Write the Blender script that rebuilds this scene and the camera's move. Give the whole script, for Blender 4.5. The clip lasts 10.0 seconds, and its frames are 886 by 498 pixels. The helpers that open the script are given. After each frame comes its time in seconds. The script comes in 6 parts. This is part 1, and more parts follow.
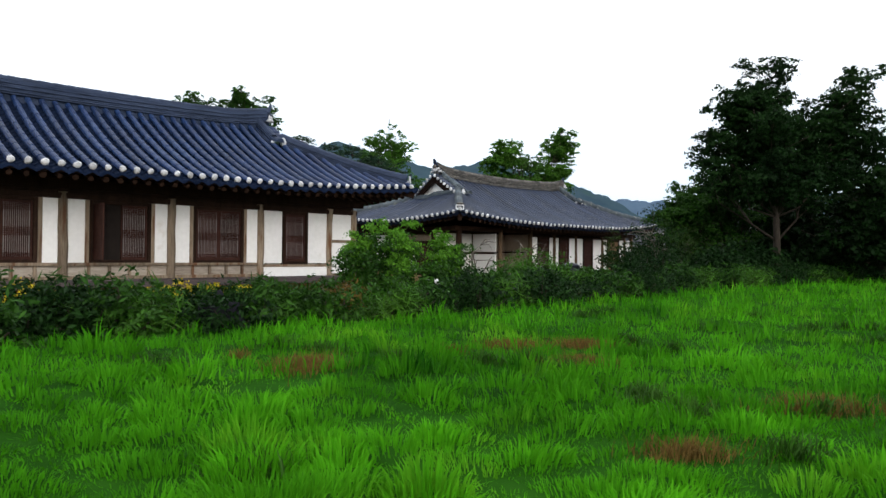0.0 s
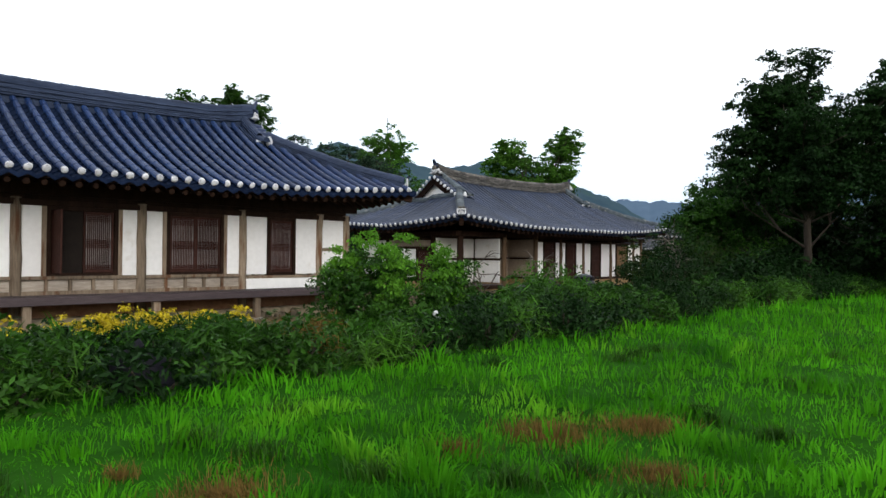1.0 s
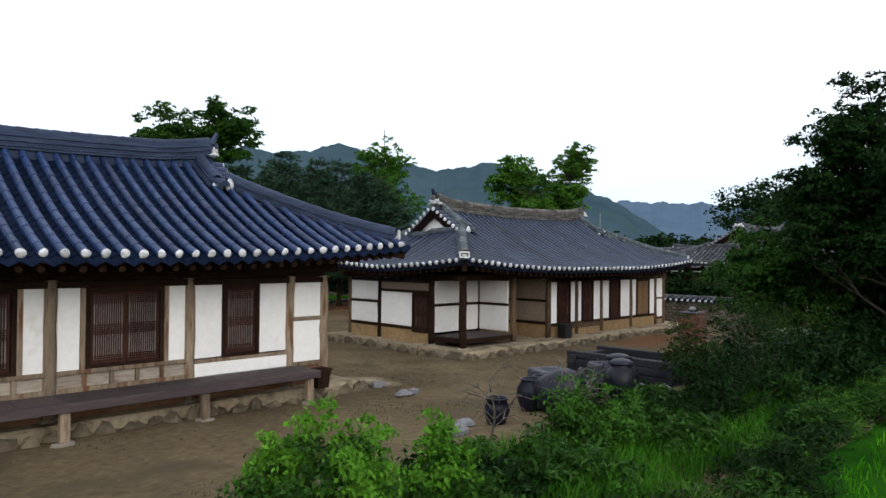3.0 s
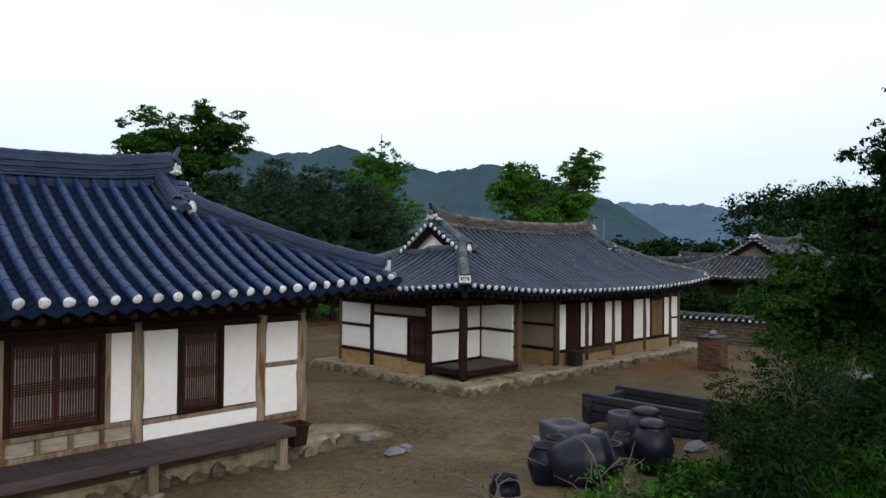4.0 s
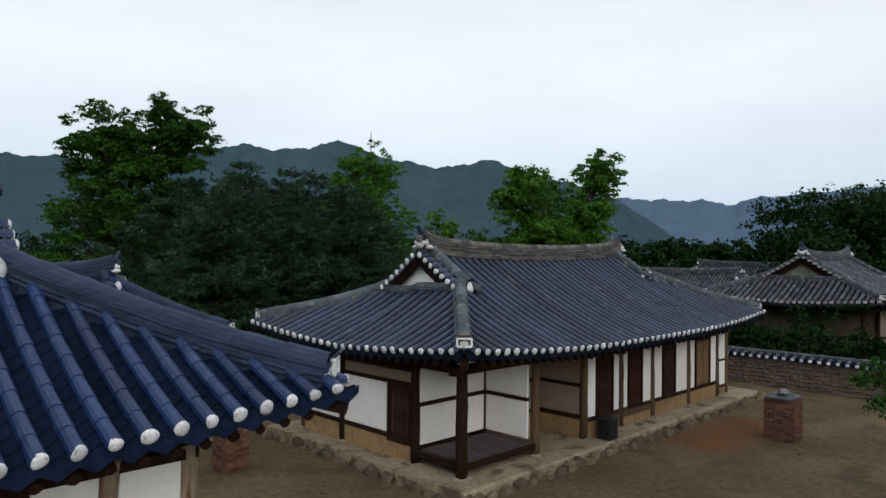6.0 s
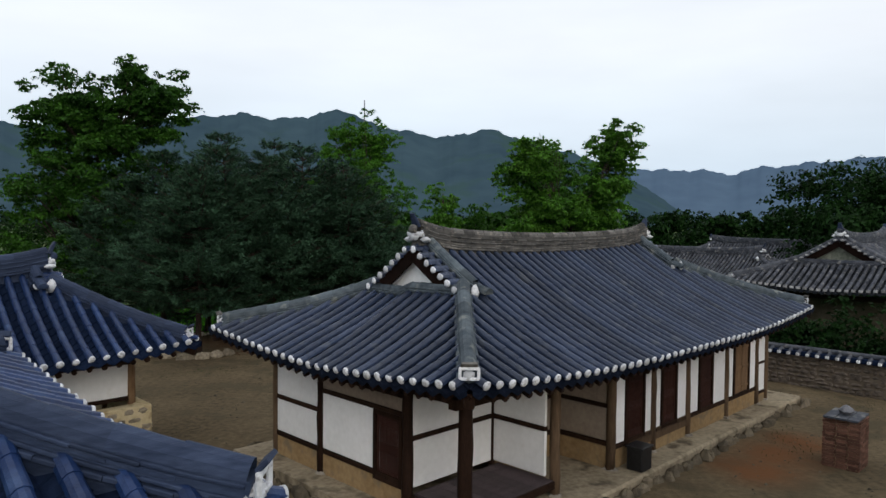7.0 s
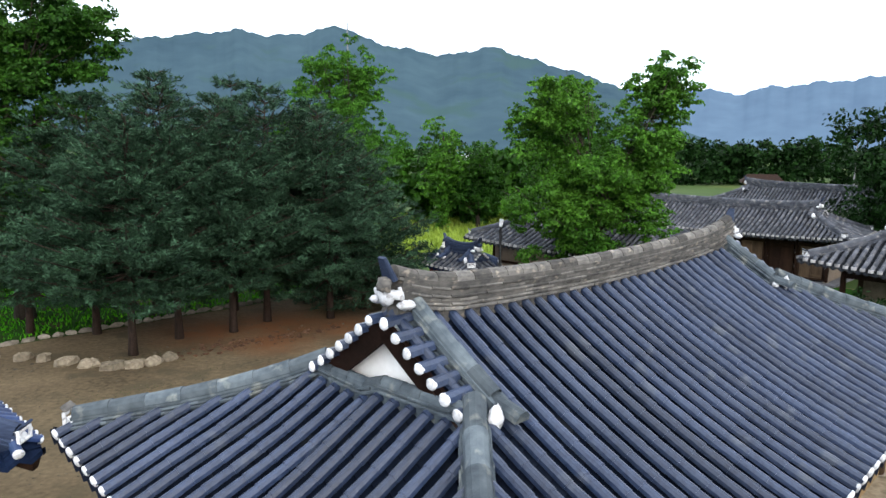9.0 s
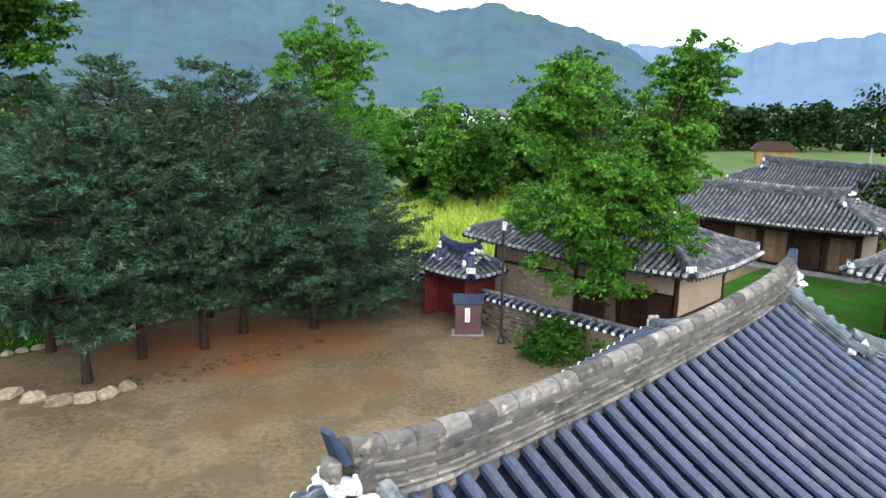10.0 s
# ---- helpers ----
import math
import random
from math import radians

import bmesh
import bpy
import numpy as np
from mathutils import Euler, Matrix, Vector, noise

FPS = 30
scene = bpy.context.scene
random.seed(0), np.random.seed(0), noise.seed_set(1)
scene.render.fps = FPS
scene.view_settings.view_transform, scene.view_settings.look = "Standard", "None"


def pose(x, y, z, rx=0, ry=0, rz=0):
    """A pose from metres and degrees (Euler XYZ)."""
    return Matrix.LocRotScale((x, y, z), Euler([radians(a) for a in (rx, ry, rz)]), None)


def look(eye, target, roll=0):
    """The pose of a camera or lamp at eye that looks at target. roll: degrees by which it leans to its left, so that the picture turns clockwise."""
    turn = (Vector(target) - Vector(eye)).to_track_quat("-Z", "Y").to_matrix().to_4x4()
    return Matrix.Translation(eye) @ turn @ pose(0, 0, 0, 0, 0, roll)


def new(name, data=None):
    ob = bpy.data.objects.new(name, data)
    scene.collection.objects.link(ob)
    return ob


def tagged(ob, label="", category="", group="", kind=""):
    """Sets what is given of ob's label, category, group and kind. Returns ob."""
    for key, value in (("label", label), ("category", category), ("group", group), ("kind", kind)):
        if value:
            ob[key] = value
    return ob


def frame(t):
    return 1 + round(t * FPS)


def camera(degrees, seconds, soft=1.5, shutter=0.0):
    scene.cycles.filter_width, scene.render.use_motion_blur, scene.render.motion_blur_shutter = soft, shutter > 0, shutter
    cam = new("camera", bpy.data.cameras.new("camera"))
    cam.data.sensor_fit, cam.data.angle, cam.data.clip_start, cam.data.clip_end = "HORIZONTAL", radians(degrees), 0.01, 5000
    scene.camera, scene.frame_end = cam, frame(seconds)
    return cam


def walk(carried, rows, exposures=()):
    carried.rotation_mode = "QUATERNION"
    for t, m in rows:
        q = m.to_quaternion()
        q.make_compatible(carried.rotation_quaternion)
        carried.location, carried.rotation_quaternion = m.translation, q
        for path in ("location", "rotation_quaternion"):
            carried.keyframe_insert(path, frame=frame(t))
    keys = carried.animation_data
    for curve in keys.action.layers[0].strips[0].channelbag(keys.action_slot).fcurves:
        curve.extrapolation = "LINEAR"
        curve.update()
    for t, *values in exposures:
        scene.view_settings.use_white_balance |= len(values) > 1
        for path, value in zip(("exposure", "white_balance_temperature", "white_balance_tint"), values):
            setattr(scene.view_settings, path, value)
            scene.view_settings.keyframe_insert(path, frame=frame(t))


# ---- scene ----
cam = camera(65.5, 10.0)
METRES, EYE, TILT, LEAN, TURN = 28.8, 1.9, 0.0, 0.0, 0.0
ROWS = [
    (0.0, 0.0, 0.0, 0.0, -0.0, 0.48, -0.59),
    (0.5, -0.0002, 0.0318, 0.0029, 0.0, 0.51, -0.57),
    (1.0, -0.0002, 0.0629, 0.0091, 0.02, 0.51, -0.58),
    (1.5, -0.0002, 0.0943, 0.0212, 0.03, 0.53, -0.58),
    (2.0, -0.0002, 0.1251, 0.0327, 0.04, 0.57, -0.55),
    (2.5, -0.0006, 0.1589, 0.0472, 0.07, 0.59, -0.57),
    (3.0, -0.0002, 0.1938, 0.0662, 0.07, 0.58, -0.55),
    (4.5, 0.0035, 0.3213, 0.0992, 0.11, 0.75, -0.52),
    (5.0, 0.0054, 0.3723, 0.111, 0.07, 0.73, -0.53),
    (5.5, 0.0069, 0.4238, 0.1227, 0.06, 0.75, -0.52),
    (7.0, 0.008, 0.5977, 0.1513, 0.02, -2.15, -0.55),
    (7.5, 0.0073, 0.6591, 0.1631, 0.05, -3.76, -0.58),
    (8.0, 0.008, 0.7196, 0.1763, 0.07, -5.35, -0.58),
    (8.5, 0.0079, 0.781, 0.1911, 0.12, -6.98, -0.58),
    (9.0, 0.0102, 0.8446, 0.2084, 0.12, -8.68, -0.6),
    (9.5, 0.0127, 0.9017, 0.2274, 0.15, -10.3, -0.57),
    (10.0, 0.0158, 0.9634, 0.2499, 0.19, -12.05, -0.59),
]
walk(cam, [(t, pose(0, 0, EYE, TILT, LEAN, TURN) @ pose(METRES * x, METRES * y, METRES * z, 90 + pitch, roll, yaw)) for t, x, y, z, yaw, pitch, roll in ROWS],
     exposures=[(0.0, -0.43, 6470, 10), (2.5, -0.42, 6430, 10), (3.5, -0.62, 6390, 10), (4.5, -0.84, 6360, 10), (5.5, -0.97, 6410, 10), (7.0, -0.92, 6430, 10), (7.5, -0.68, 6380, 10), (8.0, -0.3, 6260, 10), (8.5, 0.09, 6260, 10), (9.0, 0.48, 6310, 10), (9.5, 0.8, 6340, 10), (10.0, 1.08, 6340, 10)])


# ---- world and light ----
world = bpy.data.worlds.new("overcast_sky")
world.use_nodes = True
scene.world = world
wt = world.node_tree
wt.nodes.clear()
w_out = wt.nodes.new("ShaderNodeOutputWorld")
w_bg = wt.nodes.new("ShaderNodeBackground")
w_sky = wt.nodes.new("ShaderNodeTexSky")
w_sky.sky_type, w_sky.sun_disc = "NISHITA", False
w_sky.sun_elevation, w_sky.sun_rotation = radians(24), radians(160)
w_sky.air_density, w_sky.dust_density, w_sky.ozone_density = 1.0, 4.0, 1.0
w_mix = wt.nodes.new("ShaderNodeMix")
w_mix.data_type = "RGBA"
w_mix.inputs[0].default_value = 0.72
w_co = wt.nodes.new("ShaderNodeTexCoord")
w_xyz = wt.nodes.new("ShaderNodeSeparateXYZ")
w_up = wt.nodes.new("ShaderNodeMapRange")
w_up.inputs[1].default_value, w_up.inputs[2].default_value = 0.0, 0.24
w_cloud = wt.nodes.new("ShaderNodeMix")
w_cloud.data_type = "RGBA"
w_cloud.inputs[6].default_value, w_cloud.inputs[7].default_value = (9.2, 11.4, 13.8, 1), (14.6, 15.1, 15.7, 1)
wt.links.new(w_co.outputs["Generated"], w_xyz.inputs[0])
wt.links.new(w_xyz.outputs[2], w_up.inputs[0])
wt.links.new(w_up.outputs[0], w_cloud.inputs[0])
w_wisp = wt.nodes.new("ShaderNodeTexNoise")
w_wisp.inputs["Scale"].default_value, w_wisp.inputs["Detail"].default_value = 2.2, 6
w_flat = wt.nodes.new("ShaderNodeMapping")
w_flat.inputs["Scale"].default_value = (1.0, 1.0, 4.5)
wt.links.new(w_co.outputs["Generated"], w_flat.inputs[0])
wt.links.new(w_flat.outputs[0], w_wisp.inputs["Vector"])
w_soft = wt.nodes.new("ShaderNodeMapRange")
w_soft.inputs[1].default_value, w_soft.inputs[2].default_value, w_soft.inputs[3].default_value, w_soft.inputs[4].default_value = 0.35, 0.65, 0.97, 1.08
wt.links.new(w_wisp.outputs[0], w_soft.inputs[0])
w_veil = wt.nodes.new("ShaderNodeVectorMath")
w_veil.operation = "SCALE"
wt.links.new(w_cloud.outputs[2], w_veil.inputs[0])
wt.links.new(w_soft.outputs[0], w_veil.inputs["Scale"])
wt.links.new(w_veil.outputs[0], w_mix.inputs[7])
wt.links.new(w_sky.outputs[0], w_mix.inputs[6])
wt.links.new(w_mix.outputs[2], w_bg.inputs[0])
w_bg.inputs[1].default_value = 0.15
wt.links.new(w_bg.outputs[0], w_out.inputs[0])

sun_data = bpy.data.lights.new("sun", "SUN")
sun_data.energy, sun_data.angle, sun_data.color = 1.2, radians(35), (1.0, 0.97, 0.93)
sun = new("sun", sun_data)
sun.matrix_world = look((12, -34, 16), (0, 0, 0))

# ---- materials ----
MATS = {}


def material(name, dark, light, rough=0.8, grain=30.0, stain=1.5, bump=0.2, bump_scale=60.0, metal=0.0, third=None, third_at=0.62,
             vary=0.25, stretch=(1, 1, 1), island=False, through_light=0.0, emit=0.0, gloss=0.15):
    """A procedural surface: two scales of noise between dark and light, patches of a third colour, relief, and a shade that varies from piece to piece."""
    m = bpy.data.materials.new(name)
    m.use_nodes = True
    nt = m.node_tree
    n, l = nt.nodes, nt.links
    bsdf = n["Principled BSDF"]
    bsdf.inputs["Roughness"].default_value = rough
    bsdf.inputs["Metallic"].default_value = metal
    bsdf.inputs["Specular IOR Level"].default_value = gloss
    co = n.new("ShaderNodeTexCoord")
    mp = n.new("ShaderNodeMapping")
    mp.inputs["Scale"].default_value = stretch
    l.new(co.outputs["Object"], mp.inputs["Vector"])
    a = n.new("ShaderNodeTexNoise")
    a.inputs["Scale"].default_value, a.inputs["Detail"].default_value = grain, 5
    b = n.new("ShaderNodeTexNoise")
    b.inputs["Scale"].default_value, b.inputs["Detail"].default_value = stain, 3
    l.new(mp.outputs[0], a.inputs["Vector"])
    l.new(mp.outputs[0], b.inputs["Vector"])
    add = n.new("ShaderNodeMath")
    add.operation = "ADD"
    l.new(a.outputs[0], add.inputs[0])
    l.new(b.outputs[0], add.inputs[1])
    half = n.new("ShaderNodeMapRange")
    half.inputs[1].default_value, half.inputs[2].default_value = 0.65, 1.35
    l.new(add.outputs[0], half.inputs[0])
    mix = n.new("ShaderNodeMix")
    mix.data_type = "RGBA"
    mix.inputs[6].default_value, mix.inputs[7].default_value = (*dark, 1), (*light, 1)
    l.new(half.outputs[0], mix.inputs[0])
    colour = mix.outputs[2]
    if third:
        c = n.new("ShaderNodeTexNoise")
        c.inputs["Scale"].default_value, c.inputs["Detail"].default_value = stain * 2.3, 6
        l.new(mp.outputs[0], c.inputs["Vector"])
        edge = n.new("ShaderNodeMapRange")
        edge.inputs[1].default_value, edge.inputs[2].default_value = third_at - 0.06, third_at + 0.06
        l.new(c.outputs[0], edge.inputs[0])
        mix3 = n.new("ShaderNodeMix")
        mix3.data_type = "RGBA"
        mix3.inputs[7].default_value = (*third, 1)
        l.new(edge.outputs[0], mix3.inputs[0])
        l.new(colour, mix3.inputs[6])
        colour = mix3.outputs[2]
    hsv = n.new("ShaderNodeHueSaturation")
    l.new(colour, hsv.inputs["Color"])
    if island:
        rnd = n.new("ShaderNodeNewGeometry").outputs["Random Per Island"]
    else:
        rnd = n.new("ShaderNodeObjectInfo").outputs["Random"]
    span = n.new("ShaderNodeMapRange")
    span.inputs[3].default_value, span.inputs[4].default_value = 1 - vary, 1 + vary
    l.new(rnd, span.inputs[0])
    l.new(span.outputs[0], hsv.inputs["Value"])
    l.new(hsv.outputs[0], bsdf.inputs["Base Color"])
    if bump:
        d = n.new("ShaderNodeTexNoise")
        d.inputs["Scale"].default_value, d.inputs["Detail"].default_value = bump_scale, 4
        l.new(mp.outputs[0], d.inputs["Vector"])
        bp = n.new("ShaderNodeBump")
        bp.inputs["Strength"].default_value, bp.inputs["Distance"].default_value = bump, 0.02
        l.new(d.outputs[0], bp.inputs["Height"])
        l.new(bp.outputs[0], bsdf.inputs["Normal"])
    if through_light:
        tr = n.new("ShaderNodeBsdfTranslucent")
        l.new(hsv.outputs[0], tr.inputs[0])
        ms = n.new("ShaderNodeMixShader")
        ms.inputs[0].default_value = through_light
        l.new(bsdf.outputs[0], ms.inputs[1])
        l.new(tr.outputs[0], ms.inputs[2])
        l.new(ms.outputs[0], n["Material Output"].inputs[0])
    # own glow of the base colour, used for haze over the mountains
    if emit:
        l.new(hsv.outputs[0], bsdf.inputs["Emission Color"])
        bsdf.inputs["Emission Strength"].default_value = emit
    MATS[name] = m
    return m


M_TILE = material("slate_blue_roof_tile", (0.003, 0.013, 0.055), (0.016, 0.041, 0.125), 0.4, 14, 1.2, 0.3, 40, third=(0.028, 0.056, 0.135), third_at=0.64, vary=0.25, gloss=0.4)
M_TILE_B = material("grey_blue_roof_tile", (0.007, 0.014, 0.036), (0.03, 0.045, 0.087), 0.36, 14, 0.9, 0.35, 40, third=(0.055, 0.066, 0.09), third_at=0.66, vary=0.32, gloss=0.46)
# pans far darker than the ribs: shade between ribs put into their colour
M_PAN = material("shaded_pan_tile", (0.003, 0.007, 0.02), (0.012, 0.021, 0.05), 0.8, 12, 1.0, 0.3, 40, vary=0.2, gloss=0.04)
M_PAN_B = material("shaded_grey_pan_tile", (0.003, 0.005, 0.011), (0.01, 0.014, 0.025), 0.85, 12, 1.0, 0.3, 40, third=(0.02, 0.024, 0.03), third_at=0.66, vary=0.25, gloss=0.03)
M_PAN_OLD = material("mottled_pan_tile", (0.013, 0.016, 0.022), (0.045, 0.049, 0.056), 0.85, 6, 1.6, 0.3, 40, third=(0.08, 0.08, 0.076), third_at=0.64, vary=0.2, gloss=0.05)
M_RIDGE = material("weathered_ridge_tile", (0.045, 0.045, 0.045), (0.15, 0.14, 0.127), 0.85, 9, 2.4, 0.4, 40, third=(0.25, 0.218, 0.178), third_at=0.66, vary=0.5, stretch=(0.9, 1.0, 2.0))
M_RIDGE_A = material("dark_ridge_tile", (0.012, 0.02, 0.044), (0.04, 0.056, 0.1), 0.6, 9, 1.4, 0.3, 40, vary=0.25, stretch=(0.45, 1.0, 4.0), gloss=0.15)
M_HIPCAP = material("blue_grey_ridge_tile", (0.03, 0.041, 0.053), (0.105, 0.126, 0.14), 0.7, 6, 1.6, 0.35, 40, third=(0.17, 0.182, 0.172), third_at=0.64, vary=0.28)
M_OLDTILE = material("mottled_old_tile", (0.027, 0.032, 0.044), (0.1, 0.105, 0.12), 0.75, 5, 2.2, 0.3, 40, third=(0.17, 0.166, 0.158), third_at=0.63, vary=0.35, island=True)
M_LIME = material("white_lime_plug", (0.47, 0.48, 0.5), (0.75, 0.76, 0.78), 0.8, 30, 6, 0.4, 50, third=(0.28, 0.27, 0.27), third_at=0.62, vary=0.22)
M_GREYGABLE = material("mossy_grey_gable", (0.1, 0.11, 0.085), (0.27, 0.28, 0.23), 0.95, 8, 1.2, 0.4, 40, vary=0.0)
M_OLDPLUG = material("weathered_grey_lime", (0.16, 0.16, 0.165), (0.42, 0.42, 0.42), 0.85, 6, 2.0, 0.3, 50, vary=0.4, island=True)
M_PLASTER = material("white_plaster", (0.75, 0.745, 0.73), (0.86, 0.855, 0.845), 0.85, 8, 0.8, 0.08, 60, third=(0.66, 0.63, 0.58), third_at=0.7, vary=0.05)
M_TAN = material("tan_clay_plaster", (0.2, 0.155, 0.12), (0.3, 0.245, 0.19), 0.9, 10, 0.8, 0.25, 50, vary=0.06)
M_EARTH_WALL = material("ochre_earth_plinth", (0.22, 0.14, 0.066), (0.36, 0.25, 0.13), 0.95, 8, 1.1, 0.5, 30, third=(0.2, 0.15, 0.095), third_at=0.6, vary=0.08)
M_WOOD = material("weathered_brown_wood", (0.1, 0.055, 0.026), (0.24, 0.15, 0.082), 0.75, 10, 1.2, 0.4, 30, vary=0.22, stretch=(3, 3, 0.35))
M_GREYWOOD = material("greyed_timber", (0.11, 0.08, 0.054), (0.3, 0.235, 0.17), 0.8, 10, 1.2, 0.4, 30, third=(0.12, 0.06, 0.032), third_at=0.6, vary=0.25, stretch=(3, 3, 0.35))
M_APRON = material("silvered_panel_wood", (0.22, 0.18, 0.145), (0.42, 0.37, 0.31), 0.85, 10, 1.2, 0.3, 30, third=(0.16, 0.11, 0.08), third_at=0.66, vary=0.12, stretch=(0.5, 3, 3))
M_PLATFORM = material("pale_packed_platform_earth", (0.18, 0.145, 0.1), (0.4, 0.335, 0.235), 0.95, 8, 0.7, 0.8, 14, third=(0.12, 0.098, 0.068), third_at=0.6, vary=0.08, gloss=0.05)
M_BARGE = material("black_brown_barge_wood", (0.005, 0.003, 0.002), (0.016, 0.008, 0.006), 0.8, 14, 1.5, 0.3, 40, vary=0.2, gloss=0.05)
M_CLOD = material("dark_red_earth_clod", (0.045, 0.025, 0.015), (0.115, 0.06, 0.035), 0.95, 8, 2, 0.6, 22, vary=0.3, island=True)
M_CLAY = material("red_clay_under_floor", (0.13, 0.062, 0.035), (0.24, 0.13, 0.075), 0.95, 8, 1.1, 0.5, 30, vary=0.08)
M_DARKWOOD = material("dark_stained_wood", (0.012, 0.006, 0.004), (0.036, 0.019, 0.012), 0.7, 14, 1.5, 0.3, 40, vary=0.25, stretch=(3, 3, 0.6), gloss=0.08)
M_DOOR = material("red_brown_door_wood", (0.022, 0.009, 0.007), (0.056, 0.023, 0.017), 0.65, 16, 2, 0.2, 50, vary=0.15, gloss=0.1)
M_PORCH = material("dark_purple_porch_board", (0.045, 0.034, 0.038), (0.1, 0.078, 0.08), 0.65, 14, 1.3, 0.3, 40, vary=0.2, stretch=(0.4, 4, 4))
M_PAPER = material("window_paper", (0.2, 0.19, 0.19), (0.29, 0.28, 0.28), 0.9, 10, 2, 0.05, 40, vary=0.1)
# near-black sheet colour that stands for the shade inside an open door
M_VOID = material("unlit_interior", (0.012, 0.009, 0.008), (0.02, 0.015, 0.012), 0.9, 6, 1, 0.1, 20, vary=0.0)
M_STONE = material("rough_field_stone", (0.16, 0.14, 0.115), (0.34, 0.3, 0.25), 0.9, 9, 2, 0.6, 22, vary=0.25)
M_WARMSTONE = material("warm_field_stone", (0.13, 0.108, 0.078), (0.33, 0.28, 0.205), 0.9, 9, 2, 0.6, 22, vary=0.3)
M_EDGE = material("earthy_edge_stone", (0.05, 0.042, 0.03), (0.19, 0.155, 0.108), 0.95, 5, 2, 0.7, 22, vary=0.35)
M_MORTAR = material("pale_yellow_mortar", (0.44, 0.35, 0.19), (0.6, 0.5, 0.32), 0.95, 10, 1.5, 0.4, 30, third=(0.34, 0.26, 0.14), third_at=0.62, vary=0.05)
M_YARD = material("packed_earth_yard", (0.06, 0.047, 0.029), (0.172, 0.13, 0.078), 0.95, 6.0, 0.35, 1.0, 14, third=(0.085, 0.068, 0.042), third_at=0.58, vary=0.0, gloss=0.05)
def reddened(m, spots, colour):
    """Red earth showing in ragged spots (x, y, radius) of a ground material."""
    n, l = m.node_tree.nodes, m.node_tree.links
    hsv = [q for q in n if q.bl_idname == "ShaderNodeHueSaturation"][0]
    co = n.new("ShaderNodeTexCoord")
    ns = n.new("ShaderNodeTexNoise")
    ns.inputs["Scale"].default_value, ns.inputs["Detail"].default_value = 1.3, 6
    l.new(co.outputs["Object"], ns.inputs["Vector"])
    worn = n.new("ShaderNodeMath")
    worn.operation = "MULTIPLY"
    worn.inputs[1].default_value = 1.9
    l.new(ns.outputs[0], worn.inputs[0])
    most = None
    for x, y, r in spots:
        away = n.new("ShaderNodeVectorMath")
        away.operation = "DISTANCE"
        away.inputs[1].default_value = (x, y, 0.3)
        l.new(co.outputs["Object"], away.inputs[0])
        fall = n.new("ShaderNodeMapRange")
        fall.inputs[1].default_value, fall.inputs[2].default_value, fall.inputs[3].default_value, fall.inputs[4].default_value = r * 0.3, r * 1.5, 1.0, 0.0
        l.new(away.outputs["Value"], fall.inputs[0])
        if most is None:
            most = fall.outputs[0]
        else:
            big = n.new("ShaderNodeMath")
            big.operation = "MAXIMUM"
            l.new(most, big.inputs[0])
            l.new(fall.outputs[0], big.inputs[1])
            most = big.outputs[0]
    amount = n.new("ShaderNodeMath")
    amount.operation, amount.use_clamp = "MULTIPLY", True
    l.new(most, amount.inputs[0])
    l.new(worn.outputs[0], amount.inputs[1])
    mix = n.new("ShaderNodeMix")
    mix.data_type = "RGBA"
    mix.inputs[7].default_value = (*colour, 1)
    old = hsv.inputs["Color"].links[0].from_socket
    l.new(amount.outputs[0], mix.inputs[0])
    l.new(old, mix.inputs[6])
    l.new(mix.outputs[2], hsv.inputs["Color"])


reddened(M_YARD, ((7.9, 33.8, 1.0), (9.0, 34.9, 1.0), (10.1, 35.9, 0.9), (-6.6, 52.4, 2.2), (-9.2, 51.4, 2.0), (-3.6, 52.4, 1.7), (-6.2, 50.0, 1.5)), (0.15, 0.07, 0.032))
reddened(M_YARD, ((-4.8, 46.6, 1.0), (-3.2, 47.4, 1.3), (-1.6, 48.4, 1.0), (-5.6, 45.4, 0.8)), (0.095, 0.06, 0.034))
reddened(M_YARD, ((-2.7, 23.9, 0.5), (-2.0, 24.0, 0.45), (-1.5, 23.5, 0.35)), (0.36, 0.3, 0.215))
# lawn ground in dark green: shade between the blades put into its colour
M_SHADED_SOIL = material("shaded_lawn_soil", (0.006, 0.036, 0.002), (0.02, 0.09, 0.005), 0.95, 5, 0.6, 0.5, 20, vary=0.0, gloss=0.02)
M_GRASS = material("lawn_grass", (0.003, 0.05, 0.002), (0.095, 0.4, 0.009), 0.65, 2.2, 0.6, 0, third=(0.125, 0.37, 0.014), third_at=0.62, vary=0.2, island=True, through_light=0.36, gloss=0.05)
M_BANK = material("tall_bank_grass", (0.01, 0.05, 0.004), (0.07, 0.24, 0.014), 0.6, 2.0, 0.6, 0, vary=0.5, island=True, through_light=0.3, gloss=0.08)
M_OCHRE = material("yellow_brown_paint", (0.15, 0.095, 0.025), (0.24, 0.155, 0.045), 0.8, 6, 1, 0.2, 30, vary=0.0)
M_DRY = material("dead_grass", (0.07, 0.04, 0.012), (0.2, 0.125, 0.035), 0.7, 3, 1, 0, vary=0.4, island=True, through_light=0.25, gloss=0.05)
M_FIELD = material("yellow_green_field", (0.13, 0.2, 0.025), (0.24, 0.32, 0.045), 0.9, 1.2, 0.12, 0.3, 3, vary=0.0)
M_BARK = material("grey_brown_bark", (0.02, 0.016, 0.013), (0.062, 0.049, 0.038), 0.9, 12, 2, 0.8, 25, vary=0.15, stretch=(2, 2, 0.5))
